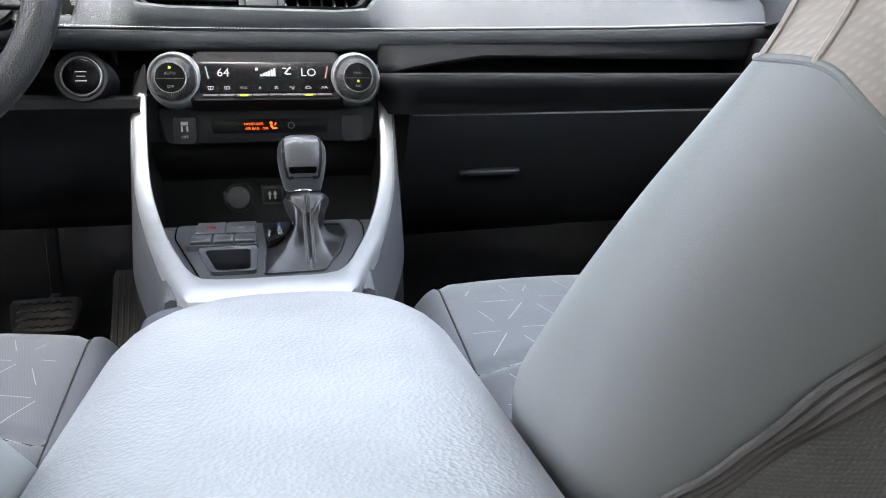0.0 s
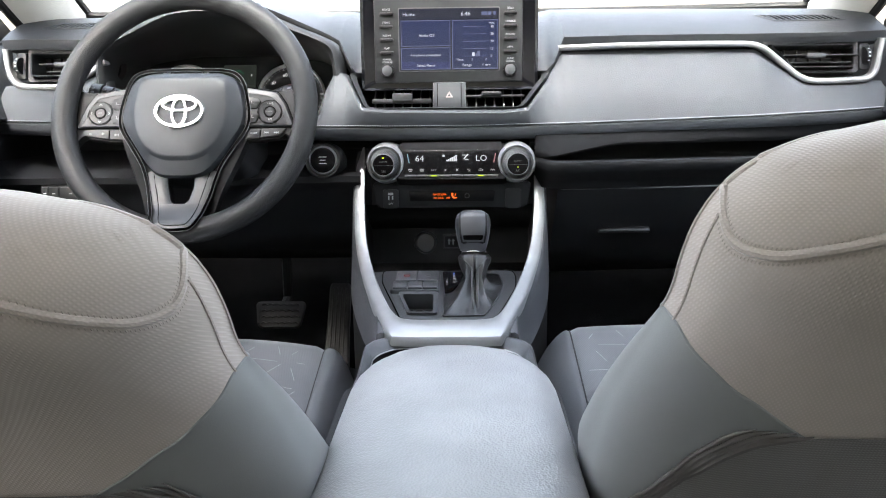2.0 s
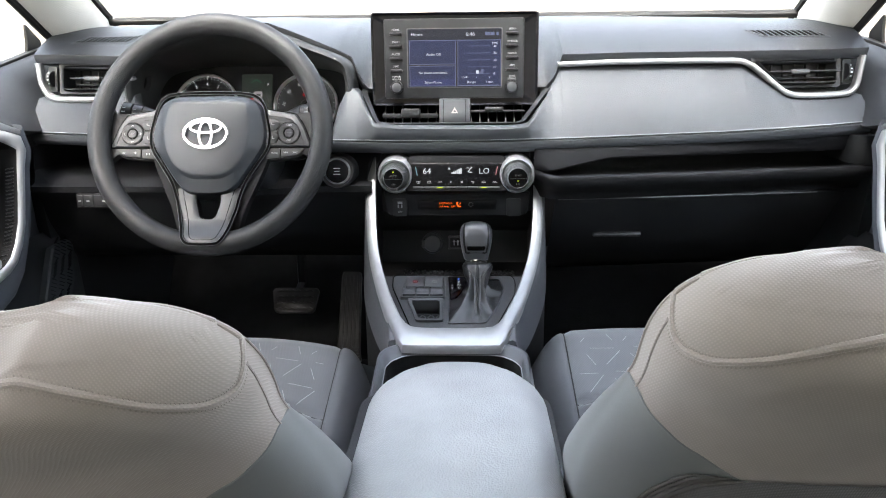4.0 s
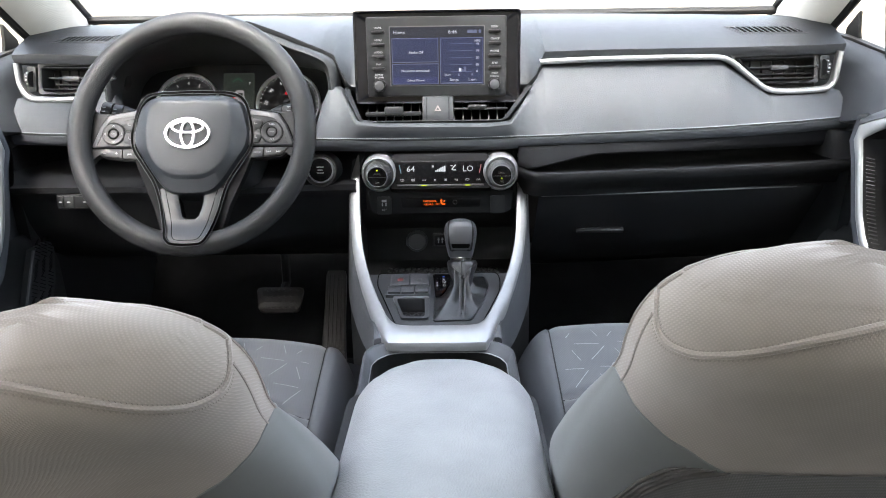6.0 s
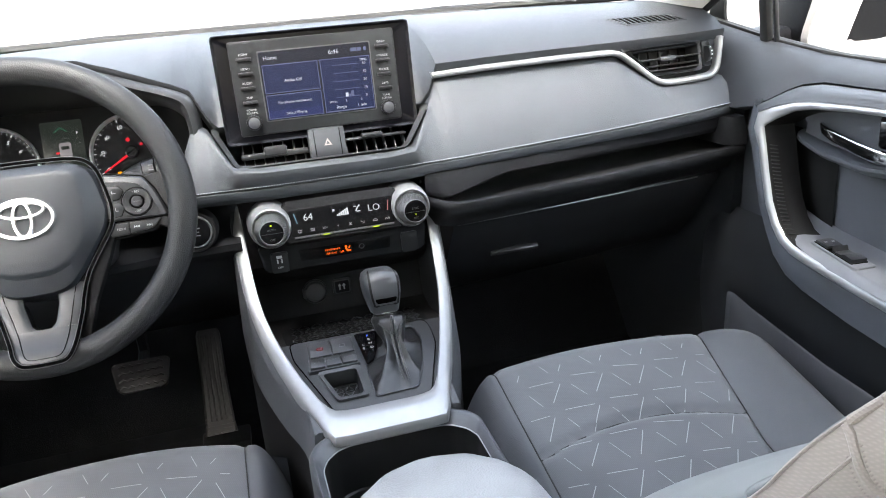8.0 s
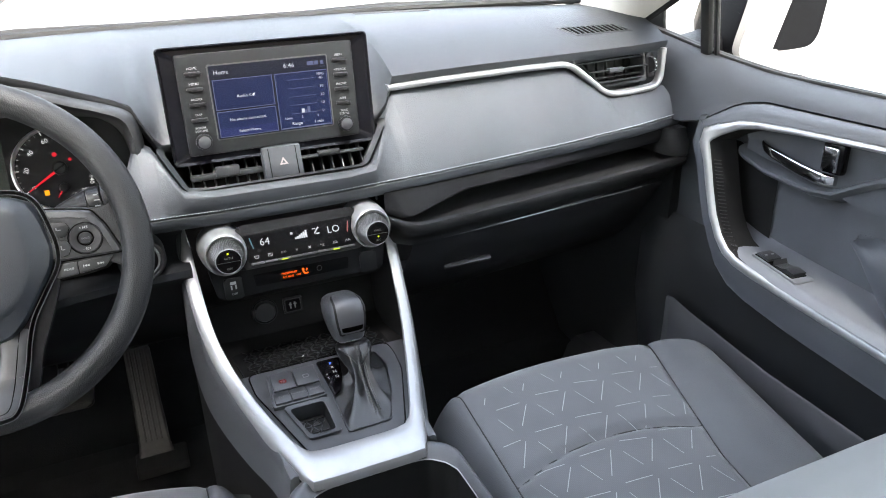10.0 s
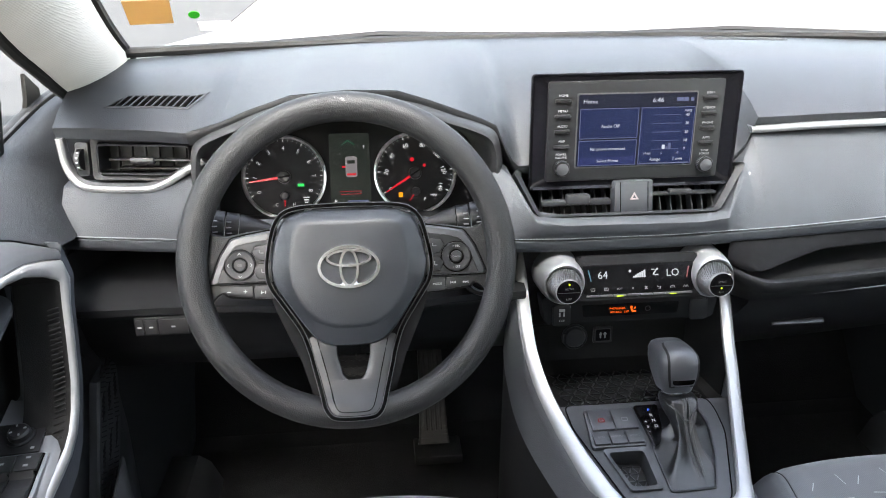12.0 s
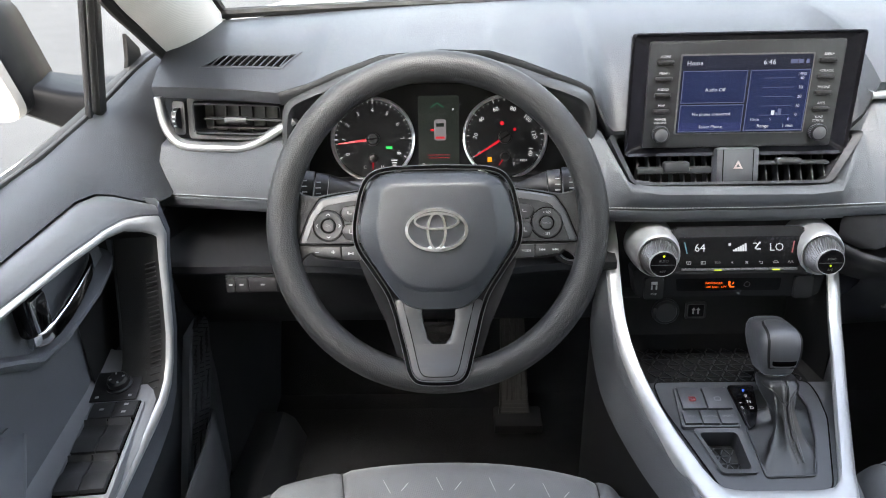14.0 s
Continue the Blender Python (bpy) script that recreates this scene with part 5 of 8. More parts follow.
# shift lever
lever = thing("shift_lever", (0.033, -0.1, 0.43), "automatic gear lever with a pleated dark leather boot", "gear lever")
bm = bmesh.new()
ringed(bm, PL, rounded([(x * 1.05 - 0.0015, y * 1.05) for x, y in GATE_EDGE], 0.006), GATE, -0.002, 0.0022, 0.001)
part("gate_frame", bm, M_PLATE, lever)
# near-black colour gives the hollow round the boot its shade
bm = bmesh.new()
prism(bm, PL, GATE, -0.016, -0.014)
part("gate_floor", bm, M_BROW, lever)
bm = bmesh.new()
prism(bm, PL, rounded([(-0.0135, 0.070), (0.019, 0.070), (0.012, 0.030), (0.002, 0.006), (-0.0085, 0.000)], 0.003), 0.0, 0.0035, 0.001)
gate = part("position_plate", bm, M_GLOSS, lever, "gloss black position plate")
for c, x, y, mat in (("P", 0.004, 0.060, M_BLUE), ("R", 0.0045, 0.051, M_WHITEGLOW), ("N", 0.005, 0.042, M_WHITEGLOW), ("D", 0.0055, 0.032, M_WHITEGLOW), ("S", -0.006, 0.032, M_WHITEGLOW), ("+", -0.006, 0.040, M_WHITEGLOW), ("-", -0.006, 0.024, M_WHITEGLOW)):
    text("position_text", c, 0.0068, PL @ Matrix.Translation((x, y, 0.004)), mat, gate)
bm = bmesh.new()
rows = []
gate_edge = GATE_EDGE
boot_c, neck_c = (0.034, -0.004), Vector((0.034, -0.050, 0.474))
ridges = [radians(d) for d in (-128, -90, -52, 42, 130)]


def gate_reach(a):
    """Distance from the boot's middle to the gate's edge along an angle."""
    best = 1.0
    for i in range(7):
        (x0, y0), (x1, y1) = gate_edge[i], gate_edge[(i + 1) % 7]
        dx, dy, ux, uy = x1 - x0, y1 - y0, math.cos(a), math.sin(a)
        det = ux * -dy + dx * uy
        if abs(det) > 1e-9:
            k = ((x0 - boot_c[0]) * -dy + dx * (y0 - boot_c[1])) / det
            m = (ux * (y0 - boot_c[1]) - uy * (x0 - boot_c[0])) / det
            if k > 0 and -1e-6 <= m <= 1 + 1e-6:
                best = min(best, k)
    return best


n = 96
for k in range(21):
    v = k / 20
    ring = []
    for i in range(n):
        a = 2 * math.pi * i / n - math.pi
        ridge = max(math.exp(-(((a - q + math.pi) % (2 * math.pi) - math.pi) / (0.10 if abs(q + 1.57) < 0.1 else 0.24)) ** 2) for q in ridges)
        p = 13.0 - (7.5 if abs(a + 1.57) < 0.2 else 8.8) * ridge
        neck = lerp([(0, 0.0105), (0.20, 0.0110), (0.40, 0.0138), (0.60, 0.0180), (0.80, 0.0228), (0.92, 0.0245), (1, 0.0210)], v) * (1 + 0.05 * ridge)
        reach = neck + (gate_reach(a) - neck) * (1 - v) ** p
        wave = 0.0008 * math.sin(3 * a + 16 * v) * math.sin(math.pi * v)
        c = (PL @ Vector((boot_c[0], boot_c[1], -0.002))).lerp(neck_c, v)
        ring.append(c + Vector(((reach + wave) * math.cos(a), (reach + wave) * math.sin(a), 0.006 * math.sin(math.pi * v) * ridge + (reach * math.sin(a)) * (0.16 - 0.5 * v))))
    rows.append(ring)
loft(bm, rows, closed=True, caps=True)
boot = part("boot", bm, M_LEATHER, lever, "draped dark leather boot with sharp folds", 60)
bm = bmesh.new()
seam_i = [i for i in range(n) if abs(2 * math.pi * i / n - math.pi + math.pi / 2) < 0.001][0]
for s in (-1, 1):
    tube(bm, [rows[k][seam_i] + Vector((s * 0.0028, -0.0005, 0.0005)) for k in range(1, 21)], 0.0007, 5)
part("seam", bm, M_DARKTHREAD, boot, "double stitched seam")
# folded flaps that meet in a V above the seam, and the stitches beside it
bm = bmesh.new()
for s in (-1, 1):
    line = []
    for k in range(9):
        i = (seam_i + s * round(18 * (k / 8) ** 1.3)) % n
        line.append(rows[11 + k][i] + Vector((0, -0.0006, 0.0004)))
    tube(bm, line, lambda t: 0.0016 - 0.0006 * t, 6)
part("fold", bm, M_LEATHER, boot, "folded leather flap edge")
bm = bmesh.new()
for k in range(1, 13):
    a, b = rows[k][seam_i], rows[k + 1][seam_i]
    for h in (0.15, 0.45, 0.75):
        for s in (-1, 1):
            c = a.lerp(b, h) + Vector((s * 0.0046, -0.0012, 0.0008))
            d = (b - a).normalized() * 0.0009
            tube(bm, [c - d, c + d], 0.0005, 5, up=(1, 0, 0))
part("stitches", bm, M_KNURL, boot, "grey stitches")["kind"] = "stuff"
LV = Matrix.Translation((0.032, -0.045, 0.468)) @ pose(0, 0, 0, -16, 0, 0)
bm = bmesh.new()
lathe(bm, LV, [(0.0165, -0.012), (0.017, 0.0), (0.0168, 0.008), (0.0175, 0.0085), (0.0175, 0.011)], 28)
part("collar", bm, M_LEATHER, lever)
bm = bmesh.new()
rows = []
for z, sx, sy, oy in ((0.008, 0.0180, 0.0190, 0), (0.011, 0.0205, 0.0220, 0), (0.022, 0.0238, 0.0265, 0.001), (0.036, 0.0268, 0.0315, 0.003), (0.047, 0.0280, 0.0335, 0.004), (0.056, 0.0275, 0.0330, 0.005), (0.0625, 0.0250, 0.0300, 0.005), (0.0660, 0.0205, 0.0245, 0.005), (0.0675, 0.0110, 0.013, 0.005)):
    rows.append([LV @ Vector((0.93 * sx * math.copysign(abs(math.cos(a)) ** 0.5, math.cos(a)), oy + sy * math.copysign(abs(math.sin(a)) ** 0.5, math.sin(a)), z + 0.10 * (oy + sy * math.sin(a)) * (z > 0.05))) for a in (2 * math.pi * i / 40 for i in range(40))])
loft(bm, rows, closed=True, caps=True)
knob = part("knob", bm, M_KNOB, lever, "smooth dark grey knob", 60)
# release panel wrapped over the rear edge of the top
bm = bmesh.new()
rows = []
for z, w, y in ((0.020, 0.0140, -0.0262), (0.022, 0.0185, -0.0282), (0.034, 0.0212, -0.0312), (0.046, 0.0222, -0.0322), (0.0555, 0.0222, -0.0315), (0.0625, 0.0215, -0.0270), (0.0665, 0.0205, -0.0180), (0.0685, 0.0190, -0.0060), (0.0695, 0.0150, 0.0060), (0.0692, 0.0100, 0.0110)):
    rows.append([LV @ Vector((a * w * 0.80, y - 0.0032 + 0.002 * abs(a) ** 4, z + 0.0014 - 0.0015 * abs(a) ** 4)) for a in (-1, -0.95, -0.7, -0.35, 0, 0.35, 0.7, 0.95, 1)])
loft(bm, rows)
bmesh.ops.solidify(bm, geom=bm.faces, thickness=0.003)
part("release_panel", bm, M_KNOB, knob, "smooth dark grey release panel", 60)
bm = bmesh.new()
slot = [[LV @ Vector((a * w, y - 0.0052 + 0.002 * abs(a) ** 4, z)) for a in (-1, -0.9, -0.5, 0, 0.5, 0.9, 1)] for z, w, y in ((0.0245, 0.0122, -0.0285), (0.0262, 0.0138, -0.0290), (0.0295, 0.0145, -0.0300), (0.0312, 0.0140, -0.0303))]
loft(bm, slot)
bmesh.ops.solidify(bm, geom=bm.faces, thickness=0.002)
part("release_button", bm, M_SLOT, knob, "black release button", 60)
bm = bmesh.new()
loft(bm, [[c + (c - r[4]) * 0.16 + LV.to_3x3() @ Vector((0, 0.0010, -0.0009)) for c in r] for r in rows])
bmesh.ops.solidify(bm, geom=bm.faces, thickness=0.003)
part("button_gap", bm, M_LINERDARK, knob, "black gap round the release panel", 60)
bm = bmesh.new()
lathe(bm, LV, [(0.0200, 0.0075), (0.0212, 0.0085), (0.0212, 0.0100), (0.0200, 0.0110)], 28)
part("chrome_ring", bm, M_CHROME, knob)

# phone bin ahead of the lever
bin_ = thing("phone_bin", (0, 0.06, 0.41), "dark open phone bin with a patterned rubber mat", "storage bin")
bm = bmesh.new()
rows = []
for x in (-0.142, 0.131):
    rows.append([Vector(p) for p in ((x, -0.028, 0.438), (x, -0.02, 0.425), (x, 0.10, 0.405), (x, 0.135, 0.412), (x, 0.145, 0.43), (x, 0.150, 0.47), (x, 0.11, 0.49), (x, 0.085, 0.51), (x, 0.08, 0.525))])
loft(bm, rows)
bmesh.ops.solidify(bm, geom=bm.faces, thickness=0.004)
part("liner", bm, M_LINERDARK, bin_, "black plastic liner", 40)
bm = bmesh.new()
mat_m = Matrix.Translation((0, 0.045, 0.4155)) @ pose(0, 0, 0, -9.5, 0, 0)
prism(bm, mat_m, rounded([(-0.105, -0.055), (0.105, -0.055), (0.112, 0.058), (-0.112, 0.058)], 0.012), -0.001, 0.0015, 0.001)
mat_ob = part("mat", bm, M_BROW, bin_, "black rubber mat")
bm = bmesh.new()
tri_pattern(bm, mat_m @ Matrix.Translation((0, 0, 0.0014)), (-0.098, 0.098, -0.050, 0.052), 0.021, 0.0018, 0.0016)
tp = part("pattern", bm, M_GLOVE, mat_ob)
tp["kind"] = "stuff"
for s in (-1, 1):
    bm = bmesh.new()
    w = 0.1445 if s < 0 else 0.1335
    rows = [[Vector((s * w, y, z)) for y, z in ((0.16, 0.58), (0.085, 0.58), (0.03, 0.505), (0.012, 0.485), (0.012, 0.42), (0.16, 0.39))], [Vector((s * (w - 0.0045), y, z)) for y, z in ((0.16, 0.58), (0.083, 0.578), (0.03, 0.50), (0.012, 0.48), (0.012, 0.42), (0.16, 0.39))]]
    loft(bm, rows, closed=True, caps=True)
    part("side_wall", bm, M_LINERDARK, bin_)
sock = thing("power_socket", (-0.047, 0.145, 0.445), "round black power socket with a lift cap", "power socket")
m = face(-0.047, 0.146, 0.446, 8)
bm = bmesh.new()
lathe(bm, m, [(0.0165, -0.01), (0.0165, 0.004), (0.0145, 0.007), (0.001, 0.008)], 28)
part("cap", bm, M_PLATE, sock)
bm = bmesh.new()
lathe(bm, m, [(0.0200, -0.01), (0.0200, 0.003), (0.0185, 0.0048), (0.0172, 0.003)], 32)
part("collar", bm, M_EDGE, sock, "glossy black collar")
bm = bmesh.new()
box(bm, m @ Matrix.Translation((-0.017, 0, 0)), 0.006, 0.016, 0.008, 0.002)
part("hinge", bm, M_EDGE, sock)
usb = thing("usb_socket", (-0.003, 0.145, 0.445), "square black charging socket with white symbols", "usb socket")
m = face(-0.003, 0.147, 0.447, 8)
bm = bmesh.new()
prism(bm, m, oblong(0.030, 0.026, 0.003), -0.01, 0.004, 0.0015)
body = part("body", bm, M_BLACK, usb)
bm = bmesh.new()
prism(bm, m, oblong(0.022, 0.018, 0.002), 0.003, 0.0046)
part("flap", bm, M_GLOSS, usb)
bm = bmesh.new()
ringed(bm, m, oblong(0.0255, 0.0215, 0.003), oblong(0.0240, 0.0200, 0.0025), 0.003, 0.0046)
part("frame_line", bm, M_SLIM, usb, "thin pale frame line")
bm = bmesh.new()
for x in (-0.004, 0.003):
    box(bm, m @ Matrix.Translation((x, 0.0, 0.0047)), 0.0022, 0.010, 0.0003)
    box(bm, m @ Matrix.Translation((x, 0.002, 0.0047)), 0.0048, 0.0018, 0.0003)
part("socket_symbol", bm, M_PRINT, body)

# cup holders and armrest
cups = thing("cup_holder", (0, -0.3, 0.36), "deep dark double cup holder with a raised rim", "cup holder")
bm = bmesh.new()
out = rounded([(-0.062, -0.206), (-0.080, -0.206), (-0.098, -0.2175), (-0.1065, -0.238), (-0.104, -0.33), (-0.113, -0.45), (0.117, -0.45), (0.105, -0.33), (0.1045, -0.236), (0.0945, -0.2165), (0.076, -0.204), (0.058, -0.204)], 0.008, 5)
ins = rounded([(-0.055, -0.226), (-0.0716, -0.231), (-0.0861, -0.246), (-0.0925, -0.264), (-0.091, -0.33), (-0.099, -0.45), (0.103, -0.45), (0.092, -0.33), (0.0912, -0.262), (0.0838, -0.2445), (0.0683, -0.230), (0.052, -0.226)], 0.006, 5)


def cup_ring(k, z):
    """A ring round the holder, k of the way from the outer to the inner outline, dropping towards the rear."""
    return [Vector((a + (c - a) * k, b + (d - b) * k, z + 0.06 * min(0.0, b + 0.30))) for (a, b), (c, d) in zip(out, ins)]


loft(bm, [[Vector((x, y, 0.06)) for x, y in out], cup_ring(-0.04, 0.392), cup_ring(0.02, 0.401), cup_ring(0.16, 0.4065), cup_ring(0.36, 0.4082), cup_ring(0.56, 0.4065), cup_ring(0.74, 0.4020), cup_ring(0.92, 0.3985), cup_ring(1.0, 0.3965)], closed=True)
part("rim", bm, M_CONSOLE, cups, "soft dark grey rim", 50)
bm = bmesh.new()
loft(bm, [cup_ring(1.0, 0.3963), cup_ring(1.02, 0.388), cup_ring(1.1, 0.31)], closed=True)
part("holder_wall", bm, M_LINERDARK, cups, "black inner wall", 50)
bm = bmesh.new()
tube(bm, cup_ring(1.0, 0.3972), 0.0008, 6, closed=True)
part("rim_edge", bm, M_FRAME, cups, "thin pale edge")
bm = bmesh.new()
prism(bm, Matrix.Identity(4), [(x * 0.985, y - 0.003) for x, y in ins], 0.30, 0.312)
part("holder_floor", bm, M_RUBBER, cups)
for x in (-0.047, 0.047):
    bm = bmesh.new()
    lathe(bm, Matrix.Translation((x, -0.302, 0.312)), [(0.0455, 0.0), (0.0465, 0.045), (0.044, 0.047), (0.042, 0.045), (0.040, 0.002), (0.001, 0.002)], 36, caps=False)
    part("cup_well", bm, M_BLACK, cups)

arm = thing("armrest", (0, -0.55, 0.3), "padded dark grey centre armrest lid in grained leatherette", "armrest")
bm = bmesh.new()
rows = []
ys = np.linspace(-0.345, -0.80, 24)
for i, y in enumerate(ys):
    d = -0.345 - y
    w = 0.097 * min(1, (1 - (1 - min(1, d / 0.10)) ** 2.4) ** 0.42) + 0.004 * min(1, d / 0.3)
    w = max(w, 0.032)
    crown = 0.444 + 0.027 * (1 - (1 - min(1, d / 0.13)) ** 2.2) ** 0.7
    prof = []
    for k in range(-10, 11):
        q = k / 10
        prof.append(Vector((0.008 + w * math.copysign(1 - (1 - abs(q)) ** 1.25, q) * 1.0, y, crown - 0.030 * abs(q) ** 3.2)))
    low = 0.405
    rows.append([Vector((0.008 - w * 0.97, y, low))] + prof + [Vector((0.008 + w * 0.97, y, low))])
loft(bm, rows, closed=True, caps=True)
part("lid", bm, M_ARM, arm, "grained leatherette lid", 60)
bm = bmesh.new()
rows = [[Vector((x, y, z)) for x, y in rounded([(-0.108, -0.365), (0.118, -0.365), (0.118, -0.82), (-0.108, -0.82)], 0.03)] for z in (0.06, 0.39, 0.412)]
loft(bm, rows, closed=True, caps=True)
part("box", bm, M_BLACK, arm, "black plastic console box")


# ---- steering wheel ----
M_BADGE = material("badge_chrome", (0.58, 0.58, 0.575), 0.18, metal=1.0)
M_PODFRAME = material("pod_frame_satin", (0.021, 0.0222, 0.025), 0.40, spec=0.45, vary=0.06)
M_SPOKE = material("spoke_black", (0.0045, 0.0045, 0.005), 0.55, spec=0.08, vary=0.1)
WH = face(-0.374, -0.052, 0.684, 23.5)
wheel = thing("steering_wheel", WH.translation, "black grained three-spoke steering wheel with thumb buttons and a chrome badge", "steering wheel")
bm = bmesh.new()
R, n1 = 0.1725, 96
rows = []
for i in range(n1):
    a = 2 * math.pi * i / n1
    rows.append([WH @ Vector(((R + 0.0168 * math.cos(p)) * math.cos(a), (R + 0.0168 * math.cos(p)) * math.sin(a), 0.0155 * math.sin(p))) for p in (2 * math.pi * j / 18 for j in range(18))])
loft(bm, rows, closed=True, loop=True)
part("rim", bm, M_WHEEL, wheel, "grained black rim")
half = [(0.050, 0.0578), (0.071, 0.0500), (0.0805, 0.034), (0.0875, 0.002), (0.0880, -0.006), (0.0845, -0.024), (0.0700, -0.046), (0.0515, -0.074), (0.0360, -0.0915), (0.0180, -0.0962)]
hub = rounded([(-0.050, 0.0578)] + half + [(-a, b) for a, b in half[:0:-1]], 0.014, 4)
half = [(0.046, 0.044), (0.056, 0.0395), (0.0612, 0.032), (0.0655, 0.004), (0.066, -0.004), (0.0625, -0.027), (0.0550, -0.044), (0.0455, -0.0560), (0.032, -0.0655), (0.017, -0.0706)]
panel = rounded([(-0.046, 0.044)] + half + [(-a, b) for a, b in half[:0:-1]], 0.007, 4)
UP = tuple(WH.to_3x3() @ Vector((0, 0, 1)))
bm = bmesh.new()
rows = []
for k, z in ((1.03, -0.045), (1.01, -0.012), (1.0, -0.004), (0.988, 0.001), (0.965, 0.005)):
    rows.append([WH @ Vector((x * k, (y + 0.02) * k - 0.02, z)) for x, y in hub])
for k, z in ((1.07, 0.0110), (1.02, 0.0142), (0.985, 0.0154), (0.94, 0.0162), (0.60, 0.0174), (0.30, 0.0178), (0.05, 0.0178)):
    rows.append([WH @ Vector((x * k, (y + 0.02) * k - 0.02, z)) for x, y in panel])
loft(bm, rows, closed=True, caps=True)
pad = part("airbag_pad", bm, M_HORN, wheel, "smooth dark grey airbag pad", 24)
# welt that runs round the pad and on down the fork to the foot
half = [(0.0, 0.0628, -0.002), (0.030, 0.0622, -0.002), (0.0530, 0.0610, -0.002), (0.0705, 0.0560, -0.002), (0.0815, 0.0430, -0.003), (0.0880, 0.0200, -0.003), (0.0918, -0.004, -0.003), (0.0885, -0.0250, -0.003), (0.0735, -0.0490, -0.003), (0.0565, -0.0760, -0.003), (0.0478, -0.1000, -0.003), (0.0435, -0.1180, -0.002), (0.0385, -0.1370, 0.003), (0.0350, -0.1500, 0.0085), (0.0320, -0.1600, 0.0155), (0.0275, -0.1675, 0.0184), (0.020, -0.1722, 0.0188), (0.0, -0.1735, 0.0190)]
welt = smooth_path([Vector(p) for p in half] + [Vector((-a, b, c)) for a, b, c in half[-2:0:-1]], 4, closed=True)
bm = bmesh.new()
tube(bm, [WH @ p for p in welt], 0.0030, 6, up=UP, closed=True)
trim = part("pad_trim", bm, M_SLOT, wheel, "black joint round the pad and fork")
for k in (-1, 1):
    bm = bmesh.new()
    path = []
    for i, p in enumerate(welt):
        d = welt[(i + 1) % len(welt)] - welt[i - 1]
        o = Vector((d.y, -d.x, 0)).normalized()
        path.append(WH @ (p + o * 0.0018 * k + Vector((0, 0, 0.0014))))
    tube(bm, path, 0.0010, 6, up=UP, closed=True)
    part("edging", bm, M_EDGE, trim, "dark grey edging")
# badge of plain chrome ovals
bm = bmesh.new()
BD = WH @ Matrix.Translation((0, -0.006, 0.0176))


def oval_ring(a, b, cx, cy, w):
    pts = [BD @ Vector((x, y, 0.0012)) for x, y in ellipse(a, b, 36, cx, cy)]
    tube(bm, pts, w, 6, up=tuple(WH.to_3x3() @ Vector((0, 0, 1))), closed=True)


oval_ring(0.0325, 0.0220, 0, 0, 0.0032)
oval_ring(0.0095, 0.0195, 0, -0.001, 0.0026)
oval_ring(0.0235, 0.0085, 0, 0.0095, 0.0025)
part("badge", bm, M_BADGE, pad, "chrome oval badge")
bm = bmesh.new()
box(bm, WH @ Matrix.Translation((0, -0.064, 0.0145)), 0.006, 0.002, 0.0006)
part("mark", bm, M_GREY, pad)

# forked lower spoke
bm = bmesh.new()
for s in (-1, 1):
    limb = [(s * 0.092, -0.030), (s * 0.080, -0.062), (s * 0.058, -0.112), (s * 0.045, -0.155), (s * 0.030, -0.172), (0, -0.174), (0, -0.136), (s * 0.008, -0.1345), (s * 0.014, -0.128), (s * 0.019, -0.105), (s * 0.050, -0.060)]
    rows = [[WH @ Vector((x, y, z)) for x, y in limb] for z in (-0.022, -0.006)]
    loft(bm, rows, closed=True, caps=True)
part("lower_spoke", bm, M_SPOKE, wheel, "black forked spoke", 30)
bm = bmesh.new()
OUT_X = [(-0.172, 0.022), (-0.166, 0.0275), (-0.158, 0.0325), (-0.150, 0.0350), (-0.137, 0.0385), (-0.118, 0.0435), (-0.100, 0.0480), (-0.076, 0.054)]
HOLE_X = [(-0.1335, 0.0070), (-0.128, 0.0128), (-0.107, 0.0185), (-0.076, 0.0185)]
FOOT_Z = [(-0.172, 0.0190), (-0.166, 0.0184), (-0.160, 0.0158), (-0.152, 0.0098), (-0.140, 0.0030), (-0.118, -0.0010), (-0.096, -0.0015), (-0.076, -0.009)]


def inlay_row(y, x0, x1):
    return [WH @ Vector((x0 + (x1 - x0) * t, y, lerp(FOOT_Z, y) - 0.0022 * (abs(2 * t - 1) ** 6))) for t in (0, 0.04, 0.12, 0.3, 0.5, 0.7, 0.88, 0.96, 1)]


for s in (-1, 1):
    loft(bm, [inlay_row(y, s * lerp(HOLE_X, y), s * lerp(OUT_X, y)) for y in (-0.076, -0.086, -0.098, -0.107, -0.118, -0.128, -0.131, -0.1335)])
loft(bm, [inlay_row(y, -lerp(OUT_X, y), lerp(OUT_X, y)) for y in (-0.1335, -0.140, -0.147, -0.152, -0.156, -0.160, -0.163, -0.166, -0.169, -0.172)])
bmesh.ops.recalc_face_normals(bm, faces=bm.faces)
bmesh.ops.solidify(bm, geom=bm.faces, thickness=0.003)
inlay = part("spoke_inlay", bm, M_INLAY, wheel, "satin dark grey forked inlay")
half = [(0.0420, -0.078), (0.0385, -0.092), (0.0345, -0.108), (0.0305, -0.124), (0.0275, -0.137), (0.0250, -0.147), (0.0225, -0.156), (0.0195, -0.1625), (0.014, -0.1660), (0.0, -0.1665)]
bm = bmesh.new()
tube(bm, smooth_path([WH @ Vector((-a, b, lerp(FOOT_Z, b) + 0.0001)) for a, b in half] + [WH @ Vector((a, b, lerp(FOOT_Z, b) + 0.0001)) for a, b in half[-2::-1]], 4), 0.0005, 5, up=UP)
part("inlay_line", bm, M_SLOT, inlay, "fine black joint line")

